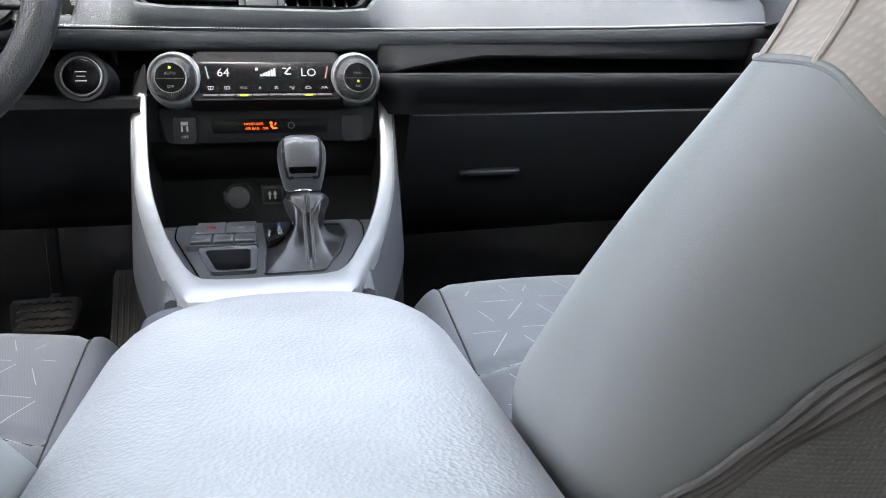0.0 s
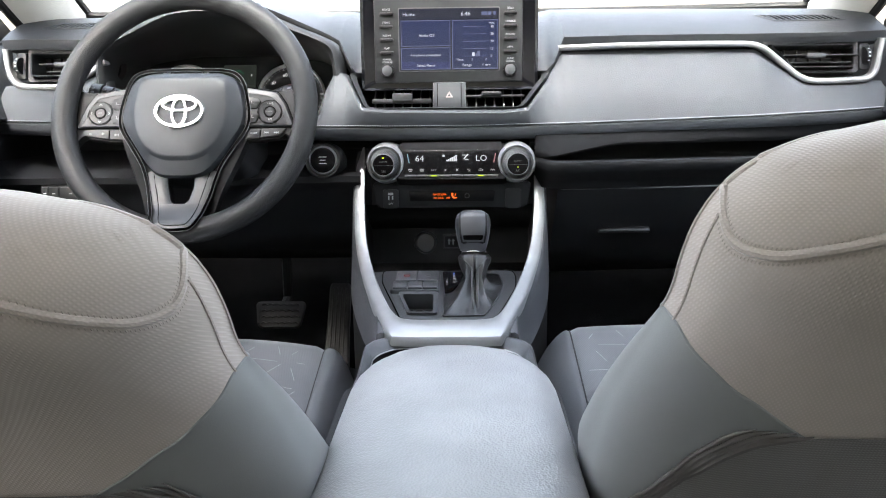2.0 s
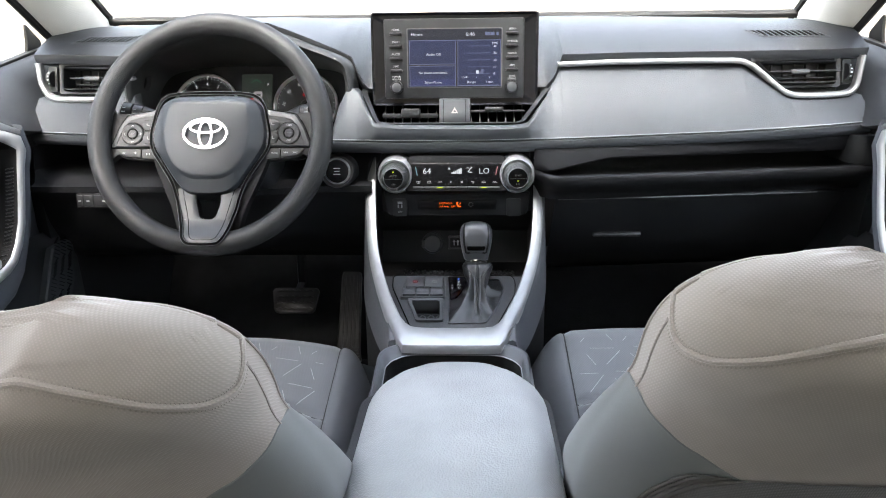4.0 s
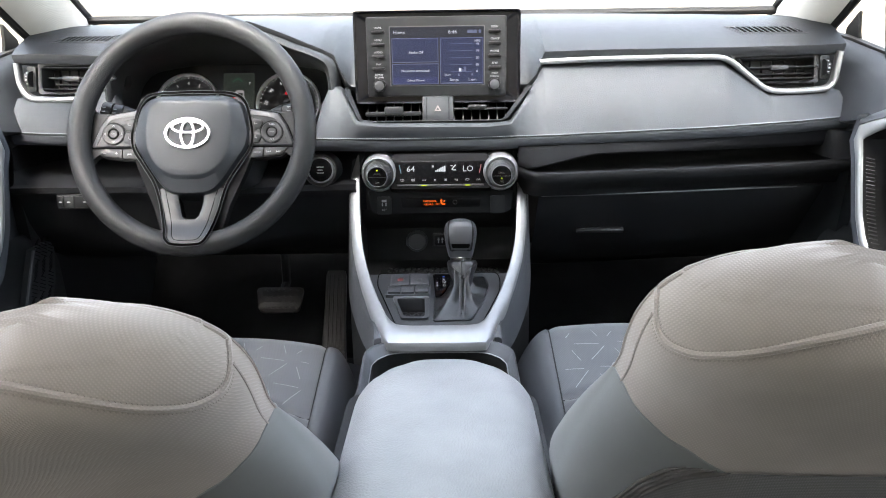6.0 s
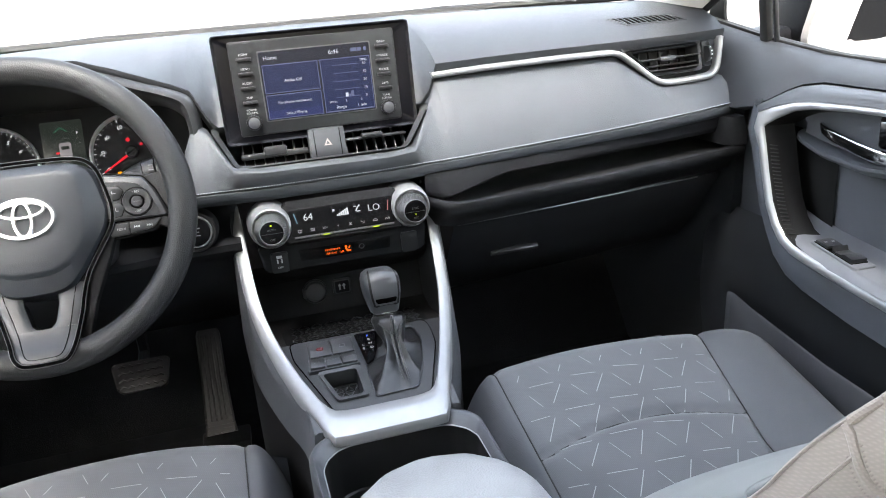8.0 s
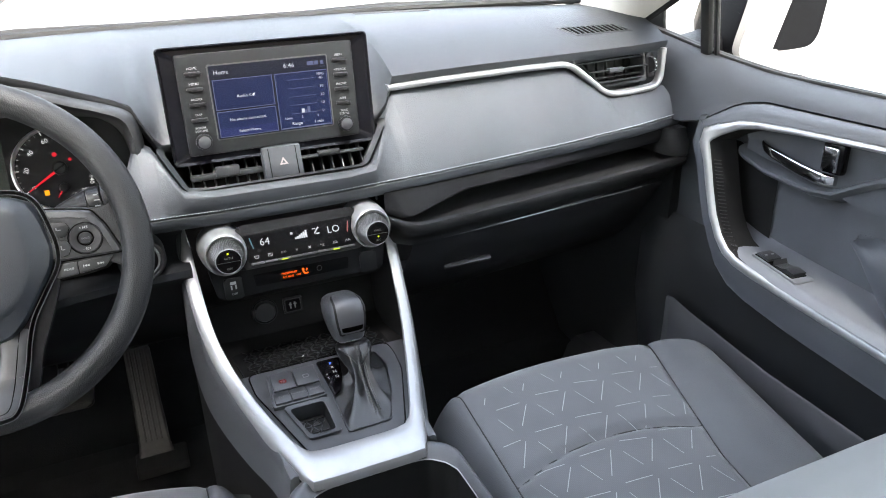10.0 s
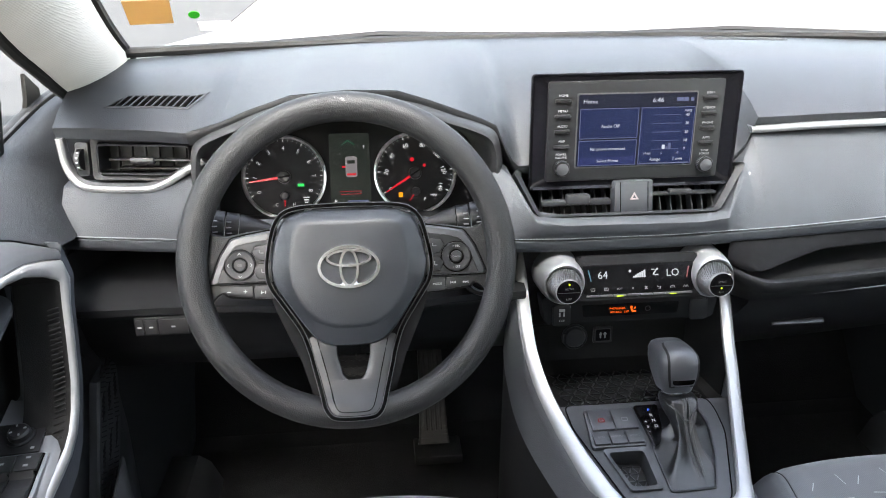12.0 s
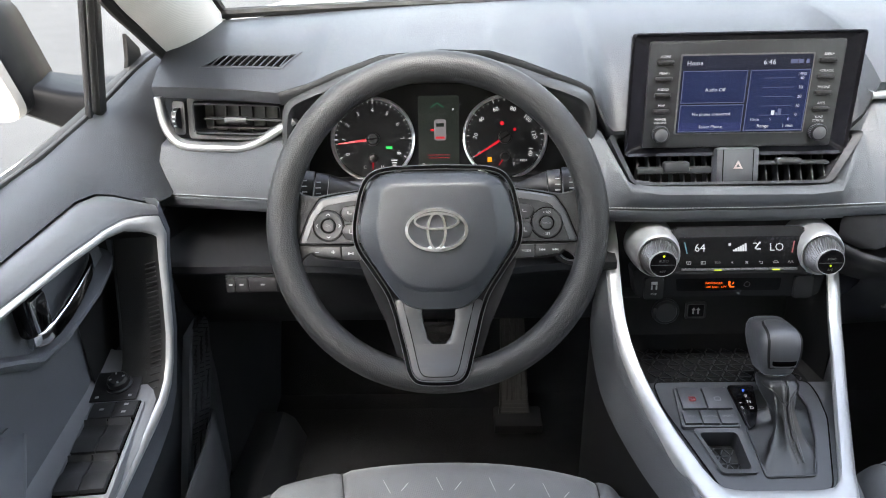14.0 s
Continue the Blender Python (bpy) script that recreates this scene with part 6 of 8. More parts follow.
# side spokes with thumb buttons
for s in (-1, 1):
    def Q(poly):
        return [(s * a, b) for a, b in poly]
    bm = bmesh.new()
    body = rounded(Q([(0.080, 0.040), (0.112, 0.0365), (0.138, 0.032), (0.154, 0.036), (0.168, 0.054), (0.172, -0.066), (0.161, -0.050), (0.151, -0.036), (0.142, -0.031), (0.080, -0.030)]), 0.006, 4)
    cx, cy = s * 0.12, 0.0
    rows = [[WH @ Vector((cx + (x - cx) * k, cy + (y - cy) * k, z)) for x, y in body] for k, z in ((1.0, -0.022), (1.0, -0.012), (0.985, -0.009), (0.95, -0.0075))]
    loft(bm, rows, closed=True, caps=True)
    part("side_spoke", bm, M_WHEEL, wheel, "grained spoke web", 50)
    rim_out = rounded(Q([(0.084, 0.0380), (0.113, 0.0335), (0.131, 0.0300), (0.143, 0.0125), (0.1555, -0.0190), (0.1535, -0.0212), (0.084, -0.0205)]), 0.004, 4)
    rim_in = rounded(Q([(0.084, 0.0285), (0.112, 0.0245), (0.1255, 0.0210), (0.1365, 0.0060), (0.1460, -0.0186), (0.1440, -0.0192), (0.084, -0.0188)]), 0.004, 4)
    bm = bmesh.new()
    rows = [[WH @ Vector((x, y, -0.014)) for x, y in rim_out], [WH @ Vector((x, y, -0.0070)) for x, y in rim_out], [WH @ Vector((x * 0.3 + a * 0.7, y * 0.3 + b * 0.7, -0.0030)) for (x, y), (a, b) in zip(rim_in, rim_out)], [WH @ Vector((x, y, -0.0018)) for x, y in rim_in], [WH @ Vector((x, y, -0.006)) for x, y in rim_in]]
    loft(bm, rows, closed=True)
    part("pod_frame", bm, M_PODFRAME, wheel, "satin grey pod frame", 30)
    bm = bmesh.new()
    tube(bm, [WH @ Vector((x, y, -0.0072)) for x, y in rim_out], 0.0011, 6, up=UP, closed=True)
    part("pod_joint", bm, M_SLOT, wheel, "black joint round the pod")
    bm = bmesh.new()
    prism(bm, WH, [(x * 0.999, y) for x, y in rim_in], -0.010, -0.0024)
    pod = part("button_pod", bm, M_BUTTON, wheel, "dark grey thumb button pod")
    DM = WH @ Matrix.Translation((s * 0.1208, -0.0004, -0.0024))
    bm = bmesh.new()
    lathe(bm, DM, [(0.0166, -0.002), (0.0166, 0.0006), (0.0156, 0.0016), (0.0090, 0.0008), (0.0076, -0.0006), (0.001, -0.0006)], 36)
    part("ring_button", bm, M_BUTTON, pod)
    bm = bmesh.new()
    for r, h in ((0.0172, 0.0001), (0.0076, 0.0004)):
        tube(bm, [DM @ Vector((x, y, h)) for x, y in ellipse(r, r, 36)], 0.0006, 5, up=UP, closed=True)
    part("button_gap", bm, M_SLOT, pod, "dark gap round the button")
    bm = bmesh.new()
    lathe(bm, DM, [(0.0068, 0.0), (0.0068, 0.0010), (0.006, 0.0016), (0.001, 0.0016)], 24)
    part("centre_button", bm, M_BUTTON, pod)
    text("button_text", "OK" if s < 0 else "CANCEL", 0.0040 if s < 0 else 0.0024, DM @ Matrix.Translation((0, 0, 0.0019)), M_PRINTDIM, pod)
    if s > 0:
        text("button_text", "+ RES", 0.0036, DM @ Matrix.Translation((0, 0.0118, 0.0019)), M_PRINT, pod)
        text("button_text", "- SET", 0.0036, DM @ Matrix.Translation((0, -0.0118, 0.0019)), M_PRINT, pod)
    else:
        bm = bmesh.new()
        for a in range(4):
            for q in (-1, 1):
                box(bm, DM @ pose(0, 0, 0, 0, 0, 90 * a) @ Matrix.Translation((0.0125, 0.0010 * q, 0.0014)) @ pose(0, 0, 0, 0, 0, -45 * q), 0.0028, 0.0006, 0.0003)
        part("arrow_mark", bm, M_PRINT, pod)
    for k, poly in enumerate(([(0.0855, 0.0222), (0.1035, 0.0200), (0.1072, 0.0140), (0.1018, 0.0050), (0.0855, 0.0042)], [(0.0855, 0.0010), (0.1014, 0.0006), (0.1058, -0.0060), (0.1015, -0.0155), (0.0855, -0.0168)])):
        bm = bmesh.new()
        shape = rounded(Q(poly), 0.0018, 3)
        prism(bm, WH, shape, -0.004, -0.0012, 0.0005)
        b = part("push_button", bm, M_BUTTON, pod)
        bm = bmesh.new()
        tube(bm, [WH @ Vector((x, y, -0.0022)) for x, y in shape], 0.0006, 5, up=UP, closed=True)
        part("button_gap", bm, M_SLOT, pod)
        bm = bmesh.new()
        yy = (0.0125, -0.0075)[k]
        for dx, dy, ww, hh in ((0.0, 0.0, 0.0042, 0.0008), (-0.0022, 0.0016, 0.0012, 0.0026)) if k == 0 else ((-0.0008, 0.0006, 0.0010, 0.0042), (0.0010, -0.0016, 0.0030, 0.0009)):
            box(bm, WH @ Matrix.Translation((s * 0.0965 + dx, yy + dy, -0.0011)), ww, hh, 0.0003)
        part("symbol", bm, M_PRINTDIM, b)
    bm = bmesh.new()
    prism(bm, WH, rounded(Q([(0.084, -0.0195), (0.150, -0.0195), (0.1495, -0.0235), (0.137, -0.0365), (0.108, -0.0400), (0.084, -0.0412)]), 0.003, 3), -0.020, -0.0078, 0.001)
    part("button_tray", bm, M_SPOKE, wheel, "black tray under the thumb buttons")
    edge = 0.1075 if s < 0 else 0.1080
    for k, poly in enumerate(([(0.086, -0.0240), (edge - 0.0006, -0.0240), (edge - 0.0010, -0.0378), (0.086, -0.0392)], [(edge + 0.0006, -0.0240), (0.1445, -0.0235), (0.1350, -0.0338), (edge + 0.0002, -0.0376)])):
        bm = bmesh.new()
        prism(bm, WH, rounded(Q(poly), 0.0014, 3), -0.010, -0.0046, 0.0007)
        b = part("push_button", bm, M_BUTTON, wheel, "black thumb button")
        SY = WH @ Matrix.Translation((0, -0.0305, -0.0044))
        if s > 0 and k == 0:
            text("button_text", "MODE", 0.0036, SY @ Matrix.Translation((0.0985, -0.0005, 0)), M_PRINT, b)
            continue
        bm = bmesh.new()
        if s > 0:
            for x, d in ((0.1165, -1), (0.1300, 1)):
                for e in (-0.0014, 0.0014):
                    prism(bm, SY @ Matrix.Translation((x + e, 0.0006, 0)), [(0.0014 * d, 0.0), (-0.0013 * d, 0.0014), (-0.0013 * d, -0.0014)][::d], -0.0002, 0.0002)
                box(bm, SY @ Matrix.Translation((x + d * 0.0033, 0.0006, 0)), 0.0006, 0.0030, 0.0004)
        elif k == 1:
            for x, ww, hh in ((-0.1345, 0.0040, 0.0008), (-0.1165, 0.0042, 0.0009), (-0.1165, 0.0009, 0.0042)):
                box(bm, SY @ Matrix.Translation((x, 0.0008, 0)), ww, hh, 0.0004)
        else:
            for x, ww, hh in ((-0.0990, 0.0009, 0.0036), (-0.0970, 0.0022, 0.0009), (-0.0945, 0.0008, 0.0030)):
                box(bm, SY @ Matrix.Translation((x, -0.0010, 0)), ww, hh, 0.0004)
        part("symbol", bm, M_PRINT, b)

# column shroud and stalks
col = thing("steering_column", (-0.374, 0.08, 0.62), "black plastic steering column shroud", "steering column")
bm = bmesh.new()
rows = [[WH @ Vector((x, y - 0.012, z)) for x, y in oblong(w, h, 0.03, 5)] for z, w, h in ((-0.20, 0.13, 0.12), (-0.10, 0.125, 0.11), (-0.05, 0.115, 0.10), (-0.042, 0.10, 0.09))]
loft(bm, rows, closed=True, caps=True)
part("shroud", bm, M_BLACK, col)
for s in (-1, 1):
    stalk = thing("control_stalk", WH @ Vector((s * 0.06, 0.03, -0.07)), "black lamp stalk with white symbols" if s < 0 else "black wiper stalk with white symbols", "control stalk", "column stalks")
    bm = bmesh.new()
    p0, p1, p2 = WH @ Vector((s * 0.078, 0.032, -0.068)), WH @ Vector((s * 0.115, 0.040, -0.060)), WH @ Vector((s * 0.163, 0.046, -0.052))
    tube(bm, [p0, p0.lerp(p1, 0.5), p1, p1.lerp(p2, 0.3)], lambda t: 0.004 + 0.0138 * t ** 0.7, 18)
    part("stem", bm, M_BLACK, stalk)
    bm = bmesh.new()
    tube(bm, [p1.lerp(p2, 0.32), p1.lerp(p2, 0.36), p1.lerp(p2, 0.62)], lambda t: 0.0180, 18)
    tw = part("twist_ring", bm, M_BLACK, stalk)
    bm = bmesh.new()
    tube(bm, [p1.lerp(p2, 0.66), p1.lerp(p2, 0.70), p1.lerp(p2, 0.96), p2], lambda t: 0.0192 if t < 0.9 else 0.016, 18)
    tp = part("end_cap", bm, M_BLACK, stalk)
    for q, r, owner in ((0.48, 0.0183, tw), (0.80, 0.0195, tp)):
        bm = bmesh.new()
        c = p1.lerp(p2, q)
        for k in (-1, 0, 1):
            loc = WH.inverted() @ c
            box(bm, WH @ Matrix.Translation((loc.x, loc.y + k * 0.0065, loc.z + math.sqrt(r * r - (k * 0.0065) ** 2))), 0.006, 0.0013, 0.0004)
        part("symbol", bm, M_PRINT, owner)

# gauges
M_GAUGEINK = glow("gauge_white", (0.62, 0.62, 0.62), 1.0)
M_INFO = glow("info_screen", (0.015, 0.018, 0.015), 1.0)


def gauge(cx, numbers, start, step, needle_at, small_at):
    g = CL @ Matrix.Translation((cx, -0.002, 0.0))
    bm = bmesh.new()
    lathe(bm, g, [(0.060, 0.0), (0.060, 0.008), (0.0575, 0.0095), (0.056, 0.006), (0.0555, 0.002)], 56)
    body = part("gauge_ring", bm, M_BADGERING, cluster, "silver gauge ring")
    bm = bmesh.new()
    lathe(bm, g, [(0.0558, 0.0), (0.0558, 0.0025), (0.001, 0.0025)], 48)
    f = part("gauge_face", bm, M_DIAL, body, "black gauge face")
    for k, w in enumerate(numbers):
        a = radians(start - step * k)
        text("gauge_text", w, 0.0086, g @ Matrix.Translation((0.0415 * math.cos(a), 0.0415 * math.sin(a), 0.003)) @ pose(0, 0, 0, 0, 0, 0.8 * (math.degrees(a) - 90)), M_GAUGEINK, body)
    bm = bmesh.new()
    for k in range((len(numbers) - 1) * 4 + 1):
        a = radians(start - step * k / 4)
        big = k % 4 == 0
        box(bm, g @ Matrix.Translation((0.0530 * math.cos(a), 0.0530 * math.sin(a), 0.0026)) @ pose(0, 0, 0, 0, 0, math.degrees(a)), 0.0048 if big else 0.0028, 0.0012 if big else 0.0007, 0.0003)
    part("tick_marks", bm, M_GAUGEINK, body)
    a = radians(needle_at)
    bm = bmesh.new()
    m = g @ pose(0, 0, 0.005, 0, 0, math.degrees(a))
    loft(bm, [[m @ Vector((x, y, z)) for x, y in ((0.0, -0.0021), (0.050, -0.0008), (0.050, 0.0008), (0.0, 0.0021))] for z in (0, 0.001)], closed=True, caps=True)
    part("needle", bm, M_RED, body, "red needle")
    bm = bmesh.new()
    lathe(bm, g, [(0.0095, 0.003), (0.009, 0.009), (0.007, 0.0105), (0.001, 0.0105)], 28)
    cap = part("needle_cap", bm, M_BLACK, body)
    bm = bmesh.new()
    box(bm, g @ pose(0, 0, 0.0105, 0, 0, needle_at), 0.015, 0.0022, 0.0006)
    part("cap_slot", bm, M_SLOT, cap)
    m = g @ Matrix.Translation((0, -0.027, 0.004)) @ pose(0, 0, 0, 0, 0, small_at)
    bm = bmesh.new()
    loft(bm, [[m @ Vector((x, y, z)) for x, y in ((0.0, -0.001), (0.016, -0.0005), (0.016, 0.0005), (0.0, 0.001))] for z in (0, 0.001)], closed=True, caps=True)
    part("needle", bm, M_RED, body, "red needle")
    bm = bmesh.new()
    lathe(bm, g @ Matrix.Translation((0, -0.027, 0.003)), [(0.0070, 0.0), (0.005, 0.004), (0.001, 0.0045)], 20)
    part("needle_cap", bm, M_BLACK, body)
    return g, body


g, body = gauge(-0.094, ["0", "1", "2", "3", "4", "5", "6", "7", "8"], 209.5, 29.8, 187, -92)
text("gauge_text", "C", 0.0066, g @ Matrix.Translation((-0.012, -0.0395, 0.003)), M_GAUGEINK, body)
text("gauge_text", "H", 0.0066, g @ Matrix.Translation((0.013, -0.0395, 0.003)), M_GAUGEINK, body)
bm = bmesh.new()
box(bm, g @ Matrix.Translation((0.023, -0.012, 0.003)), 0.009, 0.004, 0.0004)
part("lamp", bm, glow("lamp_green", (0.03, 0.6, 0.1), 1.0), body)
bm = bmesh.new()
for k in range(3):
    box(bm, g @ Matrix.Translation((0.030, -0.030 - 0.0035 * k, 0.003)), 0.009 - 0.002 * k, 0.0016, 0.0003)
part("unit_bar", bm, M_GAUGEINK, body)
g, body = gauge(0.094, ["0", "20", "40", "60", "80", "100", "120", "140"], 211, 34.4, 212, 234)
text("gauge_text", "F", 0.0066, g @ Matrix.Translation((0.013, -0.0385, 0.003)), M_GAUGEINK, body)
text("gauge_text", "MPH", 0.0048, g @ Matrix.Translation((0.026, -0.033, 0.003)), M_GAUGEINK, body)
bm = bmesh.new()
for a, b, w in ((-0.004, 0.020, 0.0064), (0.014, 0.011, 0.0048)):
    lathe(bm, g @ Matrix.Translation((a, b, 0.003)), [(w / 2, 0), (w / 2, 0.0004)], 10)
part("lamp", bm, M_RED, body, "lit red warning lamp")
bm = bmesh.new()
box(bm, g @ Matrix.Translation((-0.022, -0.031, 0.003)), 0.006, 0.007, 0.0004)
part("lamp", bm, glow("lamp_amber", (0.9, 0.32, 0.01), 1.0), body, "lit amber lamp")
bm = bmesh.new()
prism(bm, CL, oblong(0.058, 0.105, 0.003, 2, 0.0, 0.006), 0.0, 0.002)
info = part("info_display", bm, M_INFO, cluster, "small lit colour display")


def info_box(name, x, y, w, h, mat, z=0.0022):
    bm = bmesh.new()
    box(bm, CL @ Matrix.Translation((x, y, z)), w, h, 0.0003)
    return part(name, bm, mat, info)


M_REDDIM = glow("info_red", (0.30, 0.012, 0.02), 1.0)
M_CARICON = glow("info_white", (0.17, 0.155, 0.16), 1.0)
bm = bmesh.new()
prism(bm, CL @ Matrix.Translation((0, 0, 0.0022)), oblong(0.017, 0.030, 0.004, 3, 0.002, 0.010), 0, 0.0003)
part("car_symbol", bm, M_CARICON, info)
info_box("car_window", 0.002, 0.017, 0.011, 0.005, M_INFO, 0.0026)
info_box("car_window", 0.002, -0.001, 0.013, 0.003, M_RED, 0.0026)
info_box("car_door", -0.009, 0.010, 0.005, 0.003, M_RED)
info_box("red_line", 0.0, -0.0255, 0.032, 0.0009, M_REDDIM)
info_box("red_line", 0.0, -0.0295, 0.030, 0.0009, M_REDDIM)
info_box("odometer_bar", 0.010, -0.0405, 0.030, 0.004, M_LINE)
text("info_text", "P", 0.008, CL @ Matrix.Translation((-0.022, -0.040, 0.0026)), M_GAUGEINK, info)
text("info_text", "F", 0.006, CL @ Matrix.Translation((0.021, 0.038, 0.0026)), M_GAUGEINK, info)
bm = bmesh.new()
for s in (-1, 1):
    box(bm, CL @ Matrix.Translation((s * 0.0045 - 0.002, 0.045, 0.0022)) @ pose(0, 0, 0, 0, 0, -s * 35), 0.012, 0.0014, 0.0003)
part("lane_symbol", bm, glow("info_green", (0.02, 0.09, 0.05), 1.0), info)

# ---- pedals ----
bp = thing("brake_pedal", (-0.385, 0.43, 0.12), "ribbed rubber brake pedal on a steel arm", "pedal")
m = face(-0.385, 0.425, 0.222, 38)
bm = bmesh.new()
prism(bm, m, rounded([(-0.056, 0.028), (-0.046, -0.032), (0.046, -0.032), (0.056, 0.028)], 0.012), -0.012, 0.0, 0.004)
bpad = part("pad", bm, M_PEDAL, bp, "ribbed rubber pad")
bm = bmesh.new()
for k in range(4):
    pts = [m @ Vector((-0.042 + 0.084 * i / 12, 0.018 - 0.014 * k + 0.004 * (i % 2), 0.0005)) for i in range(13)]
    tube(bm, pts, 0.0018, 5)
part("rib", bm, M_PEDAL, bpad)
bm = bmesh.new()
tube(bm, [m @ Vector((0, 0, -0.012)), m @ Vector((0, 0.06, -0.06)), (-0.385, 0.52, 0.42)], 0.011, 8)
part("arm", bm, M_BLACK, bp)
ap = thing("accelerator_pedal", (-0.245, 0.38, 0.1), "long ribbed accelerator pedal hinged at the floor", "pedal")
m = face(-0.250, 0.375, 0.205, 35)
bm = bmesh.new()
rows = []
for b, w in ((-0.105, 0.030), (-0.085, 0.027), (0.0, 0.024), (0.09, 0.023), (0.10, 0.020)):
    rows.append([m @ Vector(p) for p in ((-w, b, -0.014), (-w, b, -0.002), (-w + 0.004, b, 0.002), (w - 0.004, b, 0.002), (w, b, -0.002), (w, b, -0.014))])
loft(bm, rows, closed=True, caps=True)
apad = part("pad", bm, M_PEDAL, ap)
bm = bmesh.new()
for k in range(4):
    box(bm, m @ Matrix.Translation((-0.0135 + 0.009 * k, 0.005, 0.001)), 0.0035, 0.17, 0.003, 0.001, 1)
for k in range(5):
    box(bm, m @ Matrix.Translation((0, -0.074 - 0.007 * k, 0.001)), 0.052, 0.002, 0.003)
part("rib", bm, M_PEDAL, apad)
bm = bmesh.new()
box(bm, Matrix.Translation((-0.243, 0.325, 0.085)), 0.09, 0.06, 0.02, 0.004)
part("hinge_base", bm, M_LINERDARK, ap)


# ---- seats ----
def front_seat(cx, label):
    seat = thing("front_seat", (cx, -0.4, 0.08), label, "car seat", "front seats")
    s_in = -1 if cx > 0 else 1      # towards the console
    # cushion: insert and two side bolsters
    L = 0.52
    kx = cx - 0.036 if cx > 0 else cx
    # front edge, crown height, and for the inner and outer half: sweep back, dish and half width; then where the edge begins to fall
    front, crown, sweeps, dish, wide, edge0, lean = (-0.050, 0.382, (0.034, 0.056), (0.0003, 0.0011), (0.2585, 0.260), 0.765, -0.010) if cx > 0 else (-0.035, 0.358, (0.060, 0.053), (0.0054, -0.0034), (0.242, 0.2433), 0.834, 0.002)
    W = wide[0]

    def seam_u(side, v):
        """Where the insert meets the inner (side 0) or outer bolster; it narrows towards the back."""
        if side == 0:
            return s_in * 0.79
        return -s_in * ((0.53 if cx > 0 else 0.56) - 0.20 * min(1.0, v / 0.5) - 0.05 * max(0.0, v - 0.5))

    def cushion(u, v):
        """u across -1..1, v from the front 0 to the back 1."""
        q = -u * s_in                     # positive towards the door
        k = 1 if q > 0 else 0
        y = front - v * L - sweeps[k] * abs(u) ** 2.5 * (1 - v)
        z = crown - 0.105 * v + dish[k] * u * u + lean * q
        z -= 0.050 * max(0.0, 1 - v / 0.10) ** 2.2
        z -= 0.075 * max(0.0, (abs(u) - edge0) / (1 - edge0)) ** 2.0
        lo, hi = sorted((seam_u(0, v), seam_u(1, v)))
        for seam in (lo, hi):
            z -= 0.004 * math.exp(-((u - seam) / 0.012) ** 2)
        q = (2 * u - lo - hi) / (hi - lo)
        if abs(q) < 1:
            z -= 0.008 * math.exp(-((v - (0.40 - 0.045 * (1 - q * q))) / 0.010) ** 2)
            z += 0.005 * math.cos(q * math.pi / 2)
        else:
            z += 0.005 * math.sin(min(1.0, (abs(u) - (hi if u > 0 else -lo)) / 0.3) * math.pi) * ((1 if cx > 0 else 0.0) if u * s_in < 0 else 0.3)
        return Vector((kx + u * wide[k], y, z))

    vs = [0, 0.008, 0.02, 0.035, 0.05, 0.07, 0.10, 0.13, 0.16] + [0.16 + 0.84 * k / 80 for k in range(1, 81)]

    def sheet(strip):
        """strip(v) gives the u values across at v."""
        bm = bmesh.new()
        rows = []
        cols = [strip(v) for v in vs]
        for i in range(len(cols[0])):
            r = [cushion(c[i], v) for c, v in zip(cols, vs)]
            rows.append([Vector((r[0].x, r[0].y - 0.06, 0.20)), Vector((r[0].x, r[0].y - 0.008, 0.27)), Vector((r[0].x, r[0].y + 0.002, 0.31))] + r + [Vector((r[-1].x, r[-1].y, 0.2))])
        return loft(bm, rows, closed=True, caps=True)

    def middle(v):
        lo, hi = sorted((seam_u(0, v), seam_u(1, v)))
        return [lo + (hi - lo) * k / 28 for k in range(29)]
    part("cushion_insert", sheet(middle), M_SEATMID, seat, "grey woven cloth insert with pale dashes", 60)
    for side in (0, 1):
        def flank(v):
            a, b = seam_u(side, v), (s_in if side == 0 else -s_in)
            return [a + (b - a) * k / 12 for k in range(13)]
        part("cushion_bolster", sheet(flank), M_SEATCLOTH, seat, "plain dark grey side bolster", 60)
    # woven pale dashes along the edges of a triangle net
    bm = bmesh.new()
    rnd = random.Random(3)
    step = 0.066
    for j in range(-1, 10):
        for i in range(-5, 6):
            bx = (i + 0.5 * (j % 2)) * step - 0.02
            by = j * step * 0.866
            for k, a in enumerate((6, 66, 126)):
                ang = a + rnd.uniform(-4, 4)
                ln = rnd.uniform(0.036, 0.043) if k != 1 else rnd.uniform(0.026, 0.034)
                px = bx + math.cos(radians(a)) * step * 0.5
                py = by + math.sin(radians(a)) * step * 0.5
                pts = []
                for e in (-0.5, -0.17, 0.17, 0.5):
                    u = (px + e * ln * math.cos(radians(ang))) / W
                    v = 0.06 + (py + e * ln * math.sin(radians(ang))) / L
                    pts.append((u, v))
                keep = []
                for u, v in pts:
                    lo, hi = sorted((seam_u(0, v), seam_u(1, v)))
                    if lo + 0.03 < u < hi - 0.03 and 0.105 < v < 0.97:
                        keep.append((u, v))
                if len(keep) >= 2:
                    side = Vector((math.sin(radians(ang)), math.cos(radians(ang)), 0)) * (0.00055 if k != 1 else 0.0004)
                    lo = [cushion(u, v) + Vector((0, 0, 0.0007)) - side for u, v in keep]
                    hi = [cushion(u, v) + Vector((0, 0, 0.0007)) + side for u, v in keep]
                    loft(bm, [lo, hi])
    line = bmesh.new()
    pts = []
